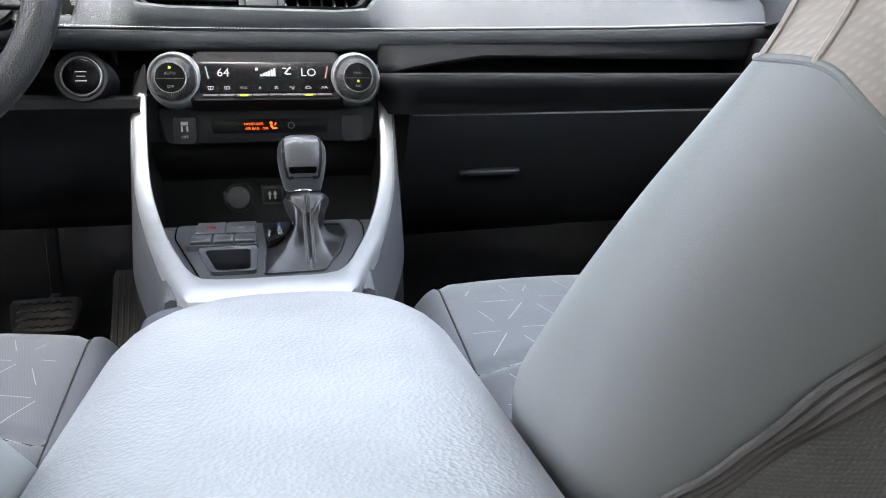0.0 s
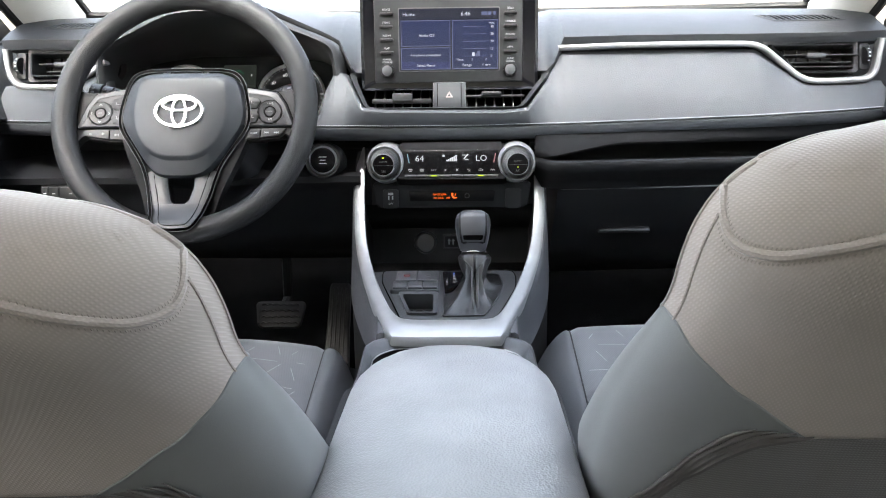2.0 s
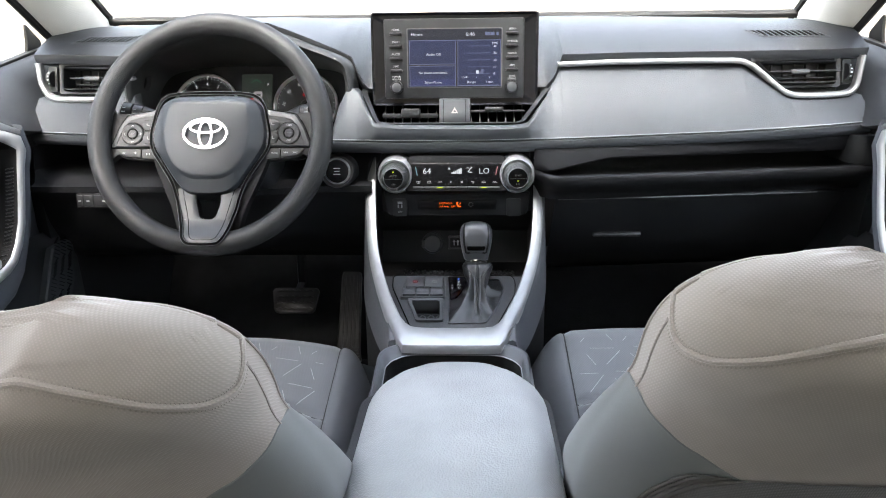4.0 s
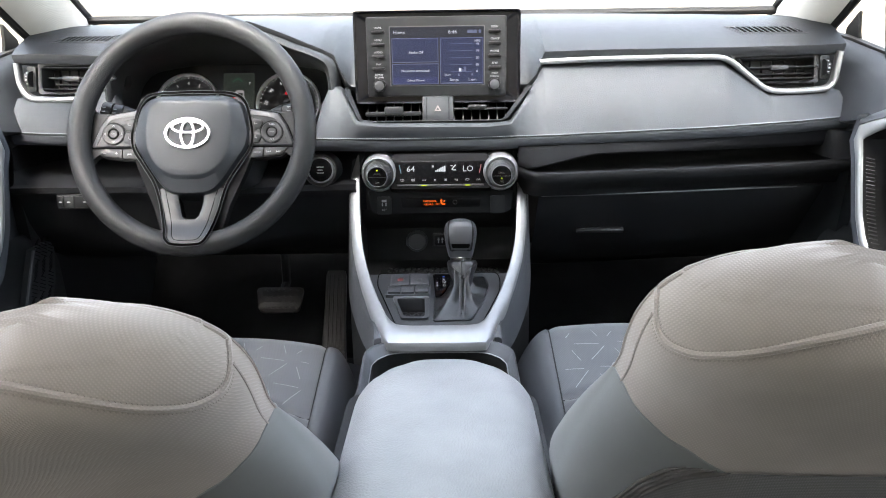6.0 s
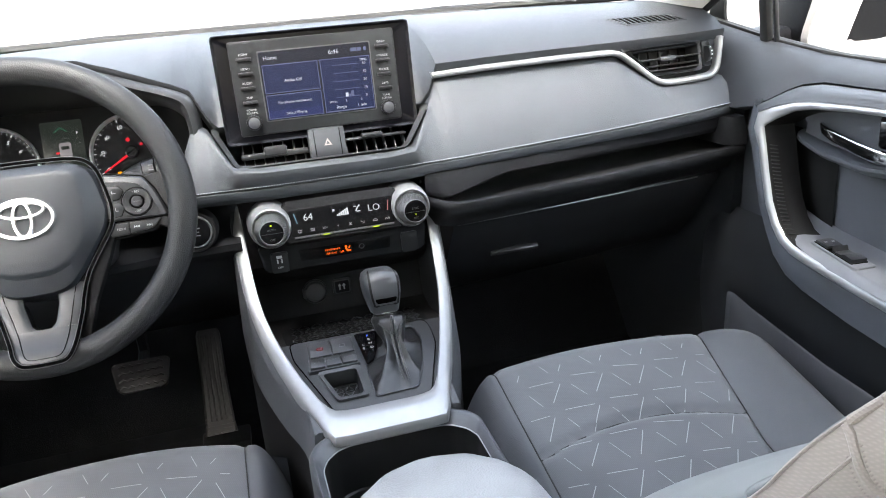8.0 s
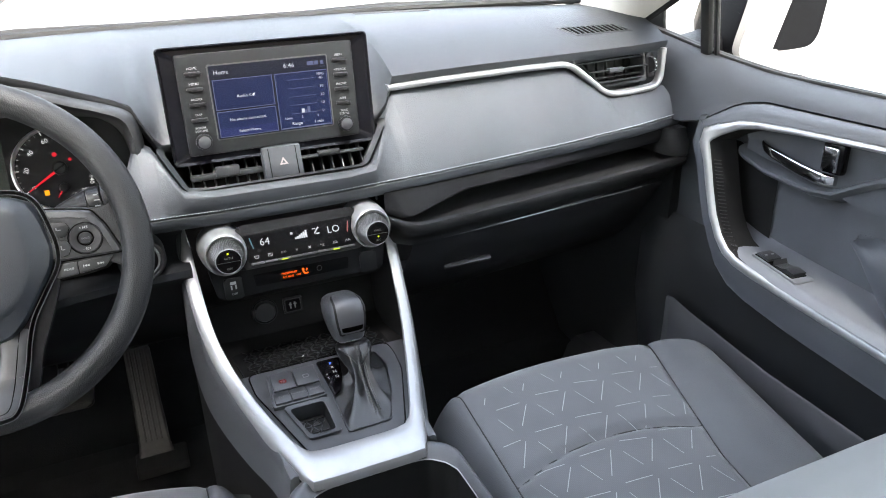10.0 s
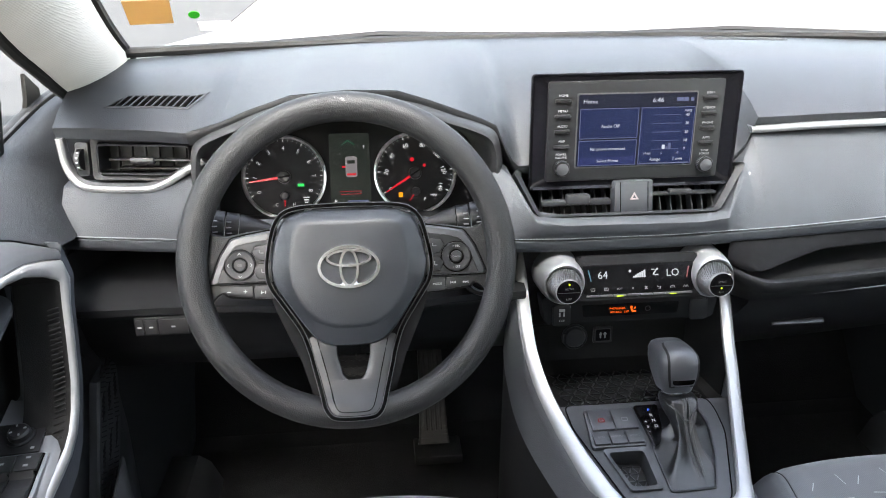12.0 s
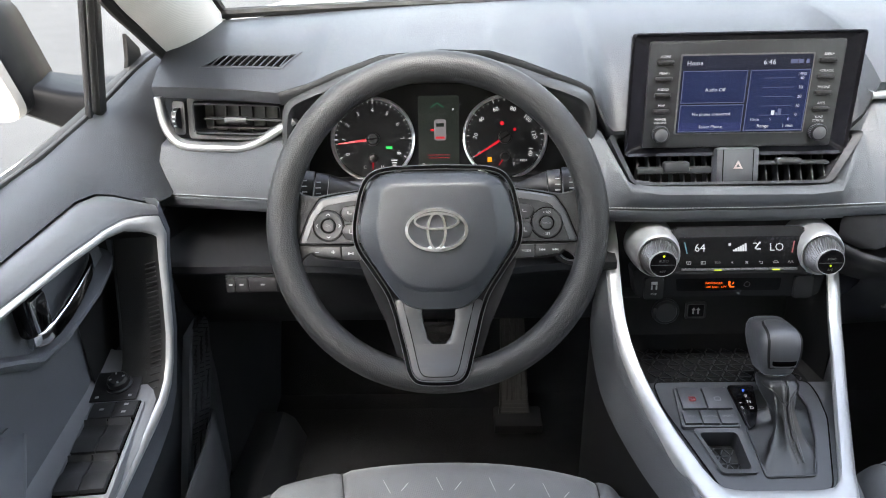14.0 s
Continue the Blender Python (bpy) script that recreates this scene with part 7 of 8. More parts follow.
    for k in range(41):
        q = -1 + 2 * k / 40
        v = 0.40 - 0.045 * (1 - q * q)
        lo, hi = sorted((seam_u(0, v), seam_u(1, v)))
        pts.append(cushion((lo + hi + q * (hi - lo)) / 2, v) + Vector((0, 0, 0.0006)))
    tube(line, pts, 0.0011, 5)
    part("cushion_seam", line, M_SEATSEAM, seat, "dark sewn seam across the cushion")
    for side in (0, 1):
        line = bmesh.new()
        tube(line, [cushion(seam_u(side, v), v) + Vector((0, 0, 0.0006)) for v in np.linspace(0.03, 0.98, 50)], 0.0010, 5)
        part("cushion_seam", line, M_SEATSEAM, seat, "dark sewn seam beside the bolster")
    d = part("woven_pattern", bm, M_THREAD_SEAT, seat, "pale woven dashes")
    d["kind"] = "stuff"
    bm = bmesh.new()
    box(bm, Matrix.Translation((cx, -0.36, 0.08)), 0.42, 0.44, 0.19, 0.02)
    part("seat_base", bm, M_BLACK, seat, "black plastic seat base")
    # backrest: level rings that flare into the side bolsters
    dz, dy, dx = (-0.004, -0.010, 0.004) if cx > 0 else (-0.036, -0.011, -0.015)
    mx = cx + dx
    LEVEL = (0.10, 0.25, 0.38, 0.46, 0.52, 0.56, 0.59, 0.615, 0.64, 0.67, 0.695, 0.712, 0.724, 0.7275, 0.729)
    HALF = list(zip(LEVEL, (0.236, 0.246, 0.288, 0.301, 0.295, 0.285, 0.276, 0.269, 0.270, 0.267, 0.255, 0.225, 0.174, 0.10, 0.02)))
    REAR = list(zip(LEVEL, (0.073, 0.073, 0.071, 0.068, 0.067, 0.069, 0.073, 0.081, 0.090, 0.092, 0.072, 0.046, 0.022, 0.012, 0.002)))
    FORE = list(zip(LEVEL, (0.080, 0.110, 0.150, 0.133, 0.084, 0.060, 0.036, 0.014, 0.012, 0.012, 0.014, 0.014, 0.014, 0.008, 0.002)))

    def rounded_lerp(table, z, reach=0.012):
        """The table's value, averaged over a short stretch, so that the surface has no creases."""
        return sum(lerp(table, z + reach * k / 3) for k in range(-3, 4)) / 7

    def back_mid(z):
        h = z - 0.5
        return -0.616 - 0.408 * h - 0.553 * h * h + dy

    def back_at(a, z):
        """A point of the backrest; a runs from the outer right side over the front, the left side and the rear."""
        c, s = math.cos(a), math.sin(a)
        reach = 0.012 if z < 0.70 else 0.004
        half = rounded_lerp(HALF, z, reach) * (1 + (0.077 - 0.226 * (z - 0.5)) * s)
        deep = rounded_lerp(FORE if s > 0 else REAR, z, reach)
        x = half * math.copysign(abs(c) ** 0.47, c)
        t = min(1.0, max(0.0, (0.158 - abs(x)) / 0.03)) * min(1.0, max(0.0, (z - 0.66) / 0.05))
        return Vector((mx + x, back_mid(z) + deep * math.copysign(abs(s) ** 0.675, s), z + dz - 0.013 * t * t * (3 - 2 * t)))

    def out_at(a, z):
        """The outward direction there."""
        d = back_at(a + 0.004, z) - back_at(a - 0.004, z)
        e = back_at(a, min(z + 0.002, 0.728)) - back_at(a, z - 0.002)
        return d.cross(e).normalized()

    def rear_angle(x, z):
        """The angle at which the rear face is x away from the middle."""
        a = 1.5 * math.pi
        for _ in range(12):
            half = rounded_lerp(HALF, z) * (1 + (0.077 - 0.226 * (z - 0.5)) * math.sin(a))
            k = min(1.0, abs(x) / half) ** (1 / 0.47)
            a = 1.5 * math.pi + math.copysign(math.asin(k), x)
        return a

    # seam heights by the angle round from the side: minus towards the front, plus towards the rear
    CAP = [(-90, 0.716), (-25, 0.712), (-5, 0.695), (5, 0.675), (12, 0.664), (17.6, 0.659), (30, 0.658), (44.5, 0.668), (55.8, 0.680), (67, 0.690), (72.5, 0.696), (80, 0.699), (90, 0.701)]
    WOVEN = [(-90, 0.606), (0, 0.604), (8, 0.601), (19, 0.590), (31, 0.578), (40, 0.566), (48, 0.557), (57, 0.541), (71, 0.515), (90, 0.500)]

    def past_side(a):
        d = math.degrees(math.acos(min(1.0, abs(math.cos(a)))))
        return d if math.sin(a) < 0 else -d

    def strip(a0, a1, n, low, high, m):
        """A panel between two heights, each a function of the angle."""
        bm = bmesh.new()
        cols = []
        for i in range(n + 1):
            a = a0 + (a1 - a0) * i / n
            z0, z1 = low(a), high(a)
            cols.append([back_at(a, z0 + (z1 - z0) * k / m) for k in range(m + 1)])
        return loft(bm, cols)
    def cap_z(a):
        return rounded_lerp(CAP, past_side(a), 4.0)

    def woven_z(a):
        return rounded_lerp(WOVEN, past_side(a), 3.0)
    turn = radians(5)
    for k in (0, 1):
        a0 = k * math.pi
        part("backrest_front" if k == 0 else "back_panel", strip(a0 + turn, a0 + math.pi - turn, 90, woven_z, cap_z, 14), M_SEATMID if k == 0 else M_SEATBACK, seat, "grey cloth backrest" if k == 0 else "warm grey woven back panel", 60)
        part("side_panel", strip(a0 - turn, a0 + turn, 12, woven_z, cap_z, 14), M_SEATBACK, seat, "warm grey woven side panel", 60)
    part("shoulder_cap", strip(0, 2 * math.pi, 240, cap_z, lambda a: 0.729, 20), M_SEATBACK, seat, "warm grey woven shoulder cover", 60)
    part("bolster_cover", strip(0, 2 * math.pi, 240, lambda a: 0.20, woven_z, 40), M_SEATSIDE, seat, "smooth grey bolster cover", 60)
    # seams
    for name, height, thick, label in (("shoulder_seam", cap_z, 0.0034, "soft raised welt"), ("bolster_seam", woven_z, 0.0013, "thin piped seam")):
        bm = bmesh.new()
        pts = []
        for i in range(300):
            a = 2 * math.pi * i / 300
            z = height(a)
            pts.append(back_at(a, z) - out_at(a, z) * (thick * 0.55 - 0.0003))
        tube(bm, pts, thick, 10, closed=True)
        part(name, bm, M_SEATBACK if name == "shoulder_seam" else M_SEATSIDE, seat, label)
    for side in (0, 1):
        for q in (-1, 1):
            a = side * math.pi + q * turn
            bm = bmesh.new()
            tube(bm, [back_at(a, woven_z(a) + (cap_z(a) - woven_z(a)) * k / 20) for k in range(21)], 0.0011, 6, up=(0, 1, 0))
            part("side_seam", bm, M_SEATBACK, seat, "thin seam")
    # short stitches across the shoulder seam
    bm = bmesh.new()
    for i in range(150):
        a = math.pi + math.pi * (i + 0.5) / 150
        if past_side(a) < 4:
            continue
        for lift in (0.0042, -0.0046):
            z = cap_z(a) + lift
            n = out_at(a, z)
            p, q = back_at(a, z - 0.0007), back_at(a, z + 0.0007)
            e = (q - p).cross(n).normalized() * 0.0005
            loft(bm, [[p - e + n * 0.0003, q - e + n * 0.0003], [p + n * 0.0005, q + n * 0.0005], [p + e + n * 0.0003, q + e + n * 0.0003]])
    part("stitches", bm, M_SEATSTITCH, seat, "tight grey stitches")["kind"] = "stuff"
    # the rear map pocket, its hem gathered in folds
    HEM = [(0.290, 0.395), (0.284, 0.430), (0.268, 0.462), (0.250, 0.497), (0.230, 0.520), (0.212, 0.532), (0.195, 0.5375), (0.174, 0.540), (0.10, 0.540), (0.0, 0.539)]
    hem = [Vector((x, z - (0.009 if cx < 0 else 0.0), 0)) for x, z in HEM]
    hem = smooth_path(hem + [Vector((-p.x, p.y, 0)) for p in hem[-2::-1]], 5)

    def on_rear(x, z, lift):
        a = rear_angle(x, z)
        return back_at(a, z) + out_at(a, z) * lift
    bm = bmesh.new()
    loft(bm, [[on_rear(p.x * (1 - 0.02 * (1 - k)), 0.2 + (p.y - 0.2) * k, 0.004) for p in hem] for k in (0.0, 0.25, 0.5, 0.7, 0.85, 0.93, 0.97, 1.0)])
    bmesh.ops.solidify(bm, geom=bm.faces, thickness=0.003)
    pocket = part("map_pocket", bm, M_SEATPOCKET, seat, "dark grey stretch map pocket", 60)
    for k in range(4):
        for q in (-1, 1):
            run = [p for p in hem if p.x * q > 0.19 + 0.010 * k]
            bm = bmesh.new()
            tube(bm, [on_rear(p.x, p.y + 0.0055 * k + 0.0008 * math.sin(p.y * 260 + 1.7 * k), 0.003 + 0.0012 * math.sin(p.x * 150 + k)) for p in run], lambda t: (0.0026 - 0.0003 * k) * min(1.0, 0.15 + 5 * t, 0.15 + 5 * (1 - t)), 7, up=(0, 1, 0))
            part("gather", bm, M_SEATGATHER, pocket, "gathered hem fold")
    # black plastic shield low on the side towards the console
    bm = bmesh.new()
    a_in = math.pi if s_in < 0 else 0.0
    rows = []
    for k in range(9):
        z = 0.21 + 0.20 * k / 8
        rows.append([back_at(a_in + (-s_in) * radians(d), z) + Vector((s_in * 0.004, 0, 0)) for d in (-16, -10, -5, -2, 0, 2, 5)])
    loft(bm, rows)
    bmesh.ops.solidify(bm, geom=bm.faces, thickness=0.003)
    part("side_shield", bm, M_BLACK, seat, "black plastic side shield", 50)
    return seat


M_SEATSEAM = material("seat_seam", (0.012, 0.0125, 0.014), 0.9)
M_SEATSTITCH = material("seat_stitch", (0.265, 0.230, 0.210), 0.85)
M_SEATGATHER = material("seat_hem_cloth", (0.075, 0.068, 0.066), 0.9, vary=0.2, vary_size=0.02)
M_SEATPOCKET = material("seat_pocket_cloth", (0.085, 0.080, 0.078), 0.85, weave=0.002, vary=0.1)
M_THREAD_SEAT = material("pale_dash_thread", (0.24, 0.25, 0.26), 0.8)
front_seat(-0.374, "dark grey cloth driver seat with pale woven dashes")
front_seat(0.408, "dark grey cloth passenger seat with pale woven dashes")

for x, y, lab in ((0.119, -0.447, "black seat belt buckle with a red release button"), (-0.112, -0.44, "black seat belt buckle with a red release button")):
    bk = thing("belt_buckle", (x, y, 0.28), lab, "belt buckle", "belt buckles")
    bm = bmesh.new()
    box(bm, Matrix.Translation((x, y, 0.272)) @ pose(0, 0, 0, 12, 0, 0), 0.024, 0.045, 0.10, 0.004)
    part("housing", bm, M_BLACK, bk)
    bm = bmesh.new()
    box(bm, Matrix.Translation((x, y, 0.272)) @ pose(0, 0, 0, 12, 0, 0) @ Matrix.Translation((0, -0.008, 0.098)), 0.018, 0.022, 0.004, 0.001)
    part("release_button", bm, material("buckle_red", (0.55, 0.03, 0.04), 0.4), bk, "red release button")


# ---- front doors ----
BELT = [(-1.0, 0.806, 0.742), (-0.40, 0.806, 0.742), (-0.10, 0.802, 0.745), (0.0, 0.797, 0.750), (0.13, 0.788, 0.767), (0.27, 0.781, 0.791), (0.34, 0.772, 0.800)]
SEAM = [(-1.0, 0.752, 0.716), (-0.26, 0.746, 0.722), (-0.06, 0.744, 0.720), (-0.01, 0.741, 0.711), (0.012, 0.718, 0.694), (0.034, 0.700, 0.677), (0.08, 0.697, 0.668), (0.20, 0.715, 0.66), (0.34, 0.73, 0.655)]
# grip frame: outward, forward, up, half width
GRIP = [(0.742, -0.75, 0.703, 0.0048), (0.735, -0.45, 0.702, 0.0048), (0.724, -0.28, 0.700, 0.0048), (0.712, -0.15, 0.697, 0.0050), (0.706, -0.085, 0.693, 0.0056), (0.702, -0.050, 0.687, 0.0068), (0.695, -0.018, 0.674, 0.0095),
        (0.688, 0.000, 0.664, 0.0125), (0.685, 0.003, 0.650, 0.0105), (0.685, -0.008, 0.622, 0.008), (0.684, -0.021, 0.580, 0.0075), (0.683, -0.036, 0.537, 0.0075), (0.683, -0.054, 0.505, 0.0075), (0.683, -0.072, 0.486, 0.0078),
        (0.683, -0.094, 0.476, 0.008), (0.684, -0.125, 0.470, 0.008), (0.686, -0.215, 0.459, 0.0075), (0.69, -0.45, 0.435, 0.0075), (0.70, -0.75, 0.42, 0.0075)]


def front_door(s):
    door = thing("front_door", (door_x(s, 0.76), -0.3, 0.1), "closed dark grey front door lining with a satin silver grip frame", "car door", "front doors")

    def P(u, y, z):
        return Vector((door_x(s, u), y, z))

    def along(table, y):
        return lerp([(a, b) for a, b, c in table], y), lerp([(a, c) for a, b, c in table], y)
    # upper lining, from the window sill down to the armrest seam
    bm = bmesh.new()
    rows = []
    for y in [-1.0, -0.7, -0.45] + [-0.30 + 0.02 * k for k in range(33)]:
        (ub, zb), (us, zs) = along(BELT, y), along(SEAM, y)
        row = [P(ub + 0.022, y, zb - 0.02), P(ub + 0.018, y, zb - 0.004), P(ub + 0.010, y, zb)]
        for k in range(11):
            t = k / 10
            a = t ** 0.85
            row.append(P(ub + (us - ub) * a - 0.006 * math.sin(math.pi * t), y, zb + (zs - zb) * t ** 1.25))
        row += [P(us + 0.004, y, zs - 0.003), P(us + 0.02, y, zs - 0.006)]
        rows.append(row)
    loft(bm, rows)
    bmesh.ops.solidify(bm, geom=bm.faces, thickness=-0.004 * s)
    part("upper_lining", bm, M_DASH, door, "dark grey grained upper lining", 60)
    # main panel behind everything
    bm = bmesh.new()
    rows = []
    for y in (0.22, 0.10, 0.02, -0.10, -0.30, -0.60, -0.98):
        rows.append([P(u, y, z) for u, z in ((0.83, 0.72), (0.80, 0.715), (0.775, 0.69), (0.768, 0.60), (0.768, 0.48), (0.755, 0.42), (0.742, 0.36), (0.742, 0.13), (0.83, 0.10))])
    loft(bm, rows, closed=True, caps=True)
    part("panel", bm, M_DOORPAD, door, "dark door panel", 50)
    path = [P(u, y, z) for u, y, z, k in GRIP]
    out = Vector((-s, 0, 0))
    wide = []
    for i, p in enumerate(path):
        d = path[min(i + 1, len(path) - 1)] - path[max(i - 1, 0)]
        d.x = 0
        d.normalize()
        # points away from the middle of the grip opening
        wide.append(Vector((0, d.z, -d.y)))
    if wide[0].z < 0:
        wide = [-w for w in wide]
    bm = bmesh.new()
    rows = []
    for (u, y, z, k), p, w in zip(GRIP, path, wide):
        rows.append([p + w * k - out * 0.012, p + w * k, p + w * (k - 0.0025) + out * 0.003, p + out * 0.0042, p - w * (k - 0.0025) + out * 0.003, p - w * k, p - w * k - out * 0.012])
    loft(bm, rows, closed=True, caps=True)
    part("silver_frame", bm, M_FRAME, door, "satin silver grip frame", 50)
    # padded armrest top between the seam and the frame
    bm = bmesh.new()
    rows = []
    for step in range(29):
        i, h = min(step // 4, 6), step / 4 - min(step // 4, 6)
        k = GRIP[i][3] + (GRIP[i + 1][3] - GRIP[i][3]) * h
        f = path[i].lerp(path[i + 1], h) + wide[i].lerp(wide[i + 1], h) * (k + 0.0004) + out * 0.001
        reach = [GRIP[j][1] for j in range(6)] + [0.014, 0.030]
        ys = reach[i] + (reach[i + 1] - reach[i]) * h
        us, zs = along(SEAM, ys)
        q = P(us, ys, zs - 0.003)
        row = [f - out * 0.006]
        for t in (0.0, 0.08, 0.25, 0.5, 0.75, 0.92, 0.985, 1.0):
            row.append(f.lerp(q, t) + (Vector((0, 0, 1)) + out * 0.7) * (0.0045 * math.sin(math.pi * min(1, t * 1.0)) ** 0.7 if 0 < t < 1 else 0))
        rows.append(row + [q - out * 0.012 + Vector((0, 0, -0.006))])
    loft(bm, rows)
    bmesh.ops.solidify(bm, geom=bm.faces, thickness=0.003 * s)
    part("armrest_pad", bm, M_PLATE, door, "grey padded armrest top", 50)
    # body forward of and below the frame
    bm = bmesh.new()
    rows = []
    for i in range(7, len(GRIP)):
        u, y, z, k = GRIP[i]
        p, w = path[i], wide[i]
        deep = 0.024 if i < 12 else lerp([(12, 0.026), (14, 0.045), (16, 0.055), (18, 0.055)], i)
        rows.append([p + w * k - out * 0.008, p + w * (k + 0.001) - out * 0.001, p + w * (k + 0.003) - out * 0.0005, p + w * (k + deep * 0.75) - out * 0.001, p + w * (k + deep * 0.95) - out * 0.006, p + w * (k + deep) - out * 0.018, p + w * (k + deep - 0.004) - out * 0.075])
    loft(bm, rows)
    bmesh.ops.solidify(bm, geom=bm.faces, thickness=0.002 * s)
    part("grip_body", bm, M_DOORPAD, door, "dark grey grip body", 50)
    # lining of the pull opening
    bm = bmesh.new()
    rows = []
    for i, (u, y, z, k) in enumerate(GRIP):
        p, w = path[i], wide[i]
        d = 0.006 if i < 6 else 0.003
        rows.append([p - w * k - out * 0.002, p - w * (k + 0.002) - out * 0.010, p - w * (k + d) - out * 0.030, p - w * (k + d + 0.003) - out * 0.052])
    loft(bm, rows)
    bmesh.ops.solidify(bm, geom=bm.faces, thickness=0.002)
    part("pocket_lining", bm, M_LINERDARK, door, "black lining of the pull pocket", 50)
    # handle bezel above the ledge
    bm = bmesh.new()
    rows = []
    for y, zt, zb in ((-0.03, 0.668, 0.640), (-0.06, 0.682, 0.634), (-0.12, 0.690, 0.626), (-0.25, 0.694, 0.605), (-0.45, 0.694, 0.58), (-0.75, 0.694, 0.56)):
        rows.append([P(0.740, y, zt + 0.006), P(0.744, y, zt - 0.01), P(0.748, y, (zt + zb) / 2), P(0.745, y, zb)])
    loft(bm, rows)
    bmesh.ops.solidify(bm, geom=bm.faces, thickness=0.003)
    part("handle_bezel", bm, M_DOORPAD, door, "dark grey handle bezel", 50)
    bm = bmesh.new()
    rows = []
    for y, z, u in ((-0.012, 0.636, 0.746), (-0.020, 0.634, 0.738), (-0.035, 0.630, 0.733), (-0.08, 0.619, 0.731), (-0.16, 0.612, 0.731), (-0.205, 0.617, 0.732), (-0.235, 0.635, 0.734), (-0.27, 0.654, 0.737), (-0.31, 0.664, 0.740), (-0.75, 0.672, 0.742)):
        rows.append([P(0.770, y, z + 0.006), P(u + 0.006, y, z + 0.004), P(u + 0.001, y, z + 0.001), P(u, y, z - 0.003), P(u + 0.004, y, z - 0.008), P(u + 0.016, y, z - 0.014), P(0.772, y, z - 0.020)])
    loft(bm, rows, closed=True, caps=True)
    part("ledge", bm, M_DOORPAD, door, "dark grey ledge under the handle", 40)
    # added black sheet before the panel imitates the shade inside the pull opening
    bm = bmesh.new()
    loft(bm, [[P(0.764, y, z0), P(0.7635, y, (z0 + z1) / 2), P(0.764, y, z1)] for y, z0, z1 in ((-0.085, 0.495, 0.608), (-0.05, 0.50, 0.618), (0.0, 0.50, 0.64), (0.02, 0.50, 0.64))])
    bmesh.ops.solidify(bm, geom=bm.faces, thickness=0.003 * s)
    part("pocket_shade", bm, M_LINERDARK, door, "black sheet standing in for shade in the pull pocket", 50)
    # pull handle in its bezel
    bm = bmesh.new()
    rows = []
    for u, y, z, h in ((0.742, -0.066, 0.656, 0.008), (0.735, -0.078, 0.653, 0.0095), (0.731, -0.095, 0.650, 0.0105), (0.728, -0.125, 0.645, 0.0115), (0.727, -0.155, 0.640, 0.0120), (0.729, -0.180, 0.636, 0.0120), (0.733, -0.194, 0.634, 0.0115), (0.742, -0.202, 0.633, 0.010)):
        rows.append([P(u - b, y, z + c) for b, c in oblong(0.008, 2 * h * 0.75, 0.0035, 3)])
    loft(bm, rows, closed=True, caps=True)
    part("door_handle", bm, M_CHROME, door, "curved chrome door handle")
    m = Matrix.Translation(P(0.733, -0.202, 0.646))
    bm = bmesh.new()
    box(bm, m, 0.016, 0.036, 0.046, 0.006)
    part("lever_surround", bm, M_GLOSS, door)
    bm = bmesh.new()
    box(bm, m @ Matrix.Translation((-s * 0.008, 0, 0.004)), 0.008, 0.024, 0.036, 0.003)
    part("lock_lever", bm, M_CHROME, door, "small chrome lock lever")
    # armrest floor with the switches
    bm = bmesh.new()
    rows = []
    for y, z in ((-0.030, 0.505), (-0.06, 0.497), (-0.10, 0.489), (-0.20, 0.480), (-0.32, 0.470), (-0.45, 0.460), (-0.75, 0.445)):
        rows.append([P(0.683 if y < -0.08 else 0.696, y, z - 0.012), P(0.690 if y < -0.08 else 0.702, y, z - 0.002), P(0.697 if y < -0.08 else 0.708, y, z), P(0.735, y, z + 0.001), P(0.760, y, z + 0.002), P(0.775, y, z + 0.010)])
    loft(bm, rows)
    bmesh.ops.solidify(bm, geom=bm.faces, thickness=0.004)
    part("armrest_floor", bm, M_SWITCH, door, "dark grey armrest floor", 40)
    plate_m = Matrix.Translation(P(0.719, -0.18, 0.4825)) @ pose(0, 0, 0, 5, s * 1, -s * 5)
    W = 0.052
    bm = bmesh.new()
    if s < 0:
        prism(bm, plate_m @ Matrix.Translation((0, -0.005, 0)), oblong(W + 0.010, 0.150, 0.008, 3), -0.01, 0.0025, 0.0012)
    else:
        prism(bm, plate_m @ Matrix.Translation((-0.004, 0.022, 0)), oblong(0.036, 0.100, 0.005, 3), -0.01, 0.0025, 0.0012)
    sp = part("switch_plate", bm, M_SWITCH, door, "dark grey switch plate", 40)
    bm = bmesh.new()
    if s < 0:
        prism(bm, plate_m @ Matrix.Translation((0, 0.0, 0)), oblong(W + 0.002, 0.135, 0.002, 2), 0.0020, 0.0029)
    else:
        prism(bm, plate_m @ Matrix.Translation((-0.004, 0.026, 0)), oblong(0.029, 0.082, 0.002, 2), 0.0020, 0.0029)
    part("switch_well", bm, M_SLOT, sp, "black gap round the switches")
    if s < 0:
        bm = bmesh.new()
        mm = plate_m @ Matrix.Translation((-0.008, 0.094, 0.003)) @ pose(0, 0, 0, 6, 0, 0)
        box(bm, mm, W + 0.002, 0.046, 0.0025, 0.001)
        part("mirror_switch_base", bm, M_BLACK, sp)
        bm = bmesh.new()
        lathe(bm, mm @ Matrix.Translation((0.002, 0.002, 0.002)), [(0.0155, 0.0), (0.0155, 0.002), (0.0125, 0.003), (0.012, 0.009), (0.0095, 0.0115), (0.001, 0.011)], 28)
        part("mirror_knob", bm, M_BLACK, sp, "round mirror adjuster")
        bm = bmesh.new()
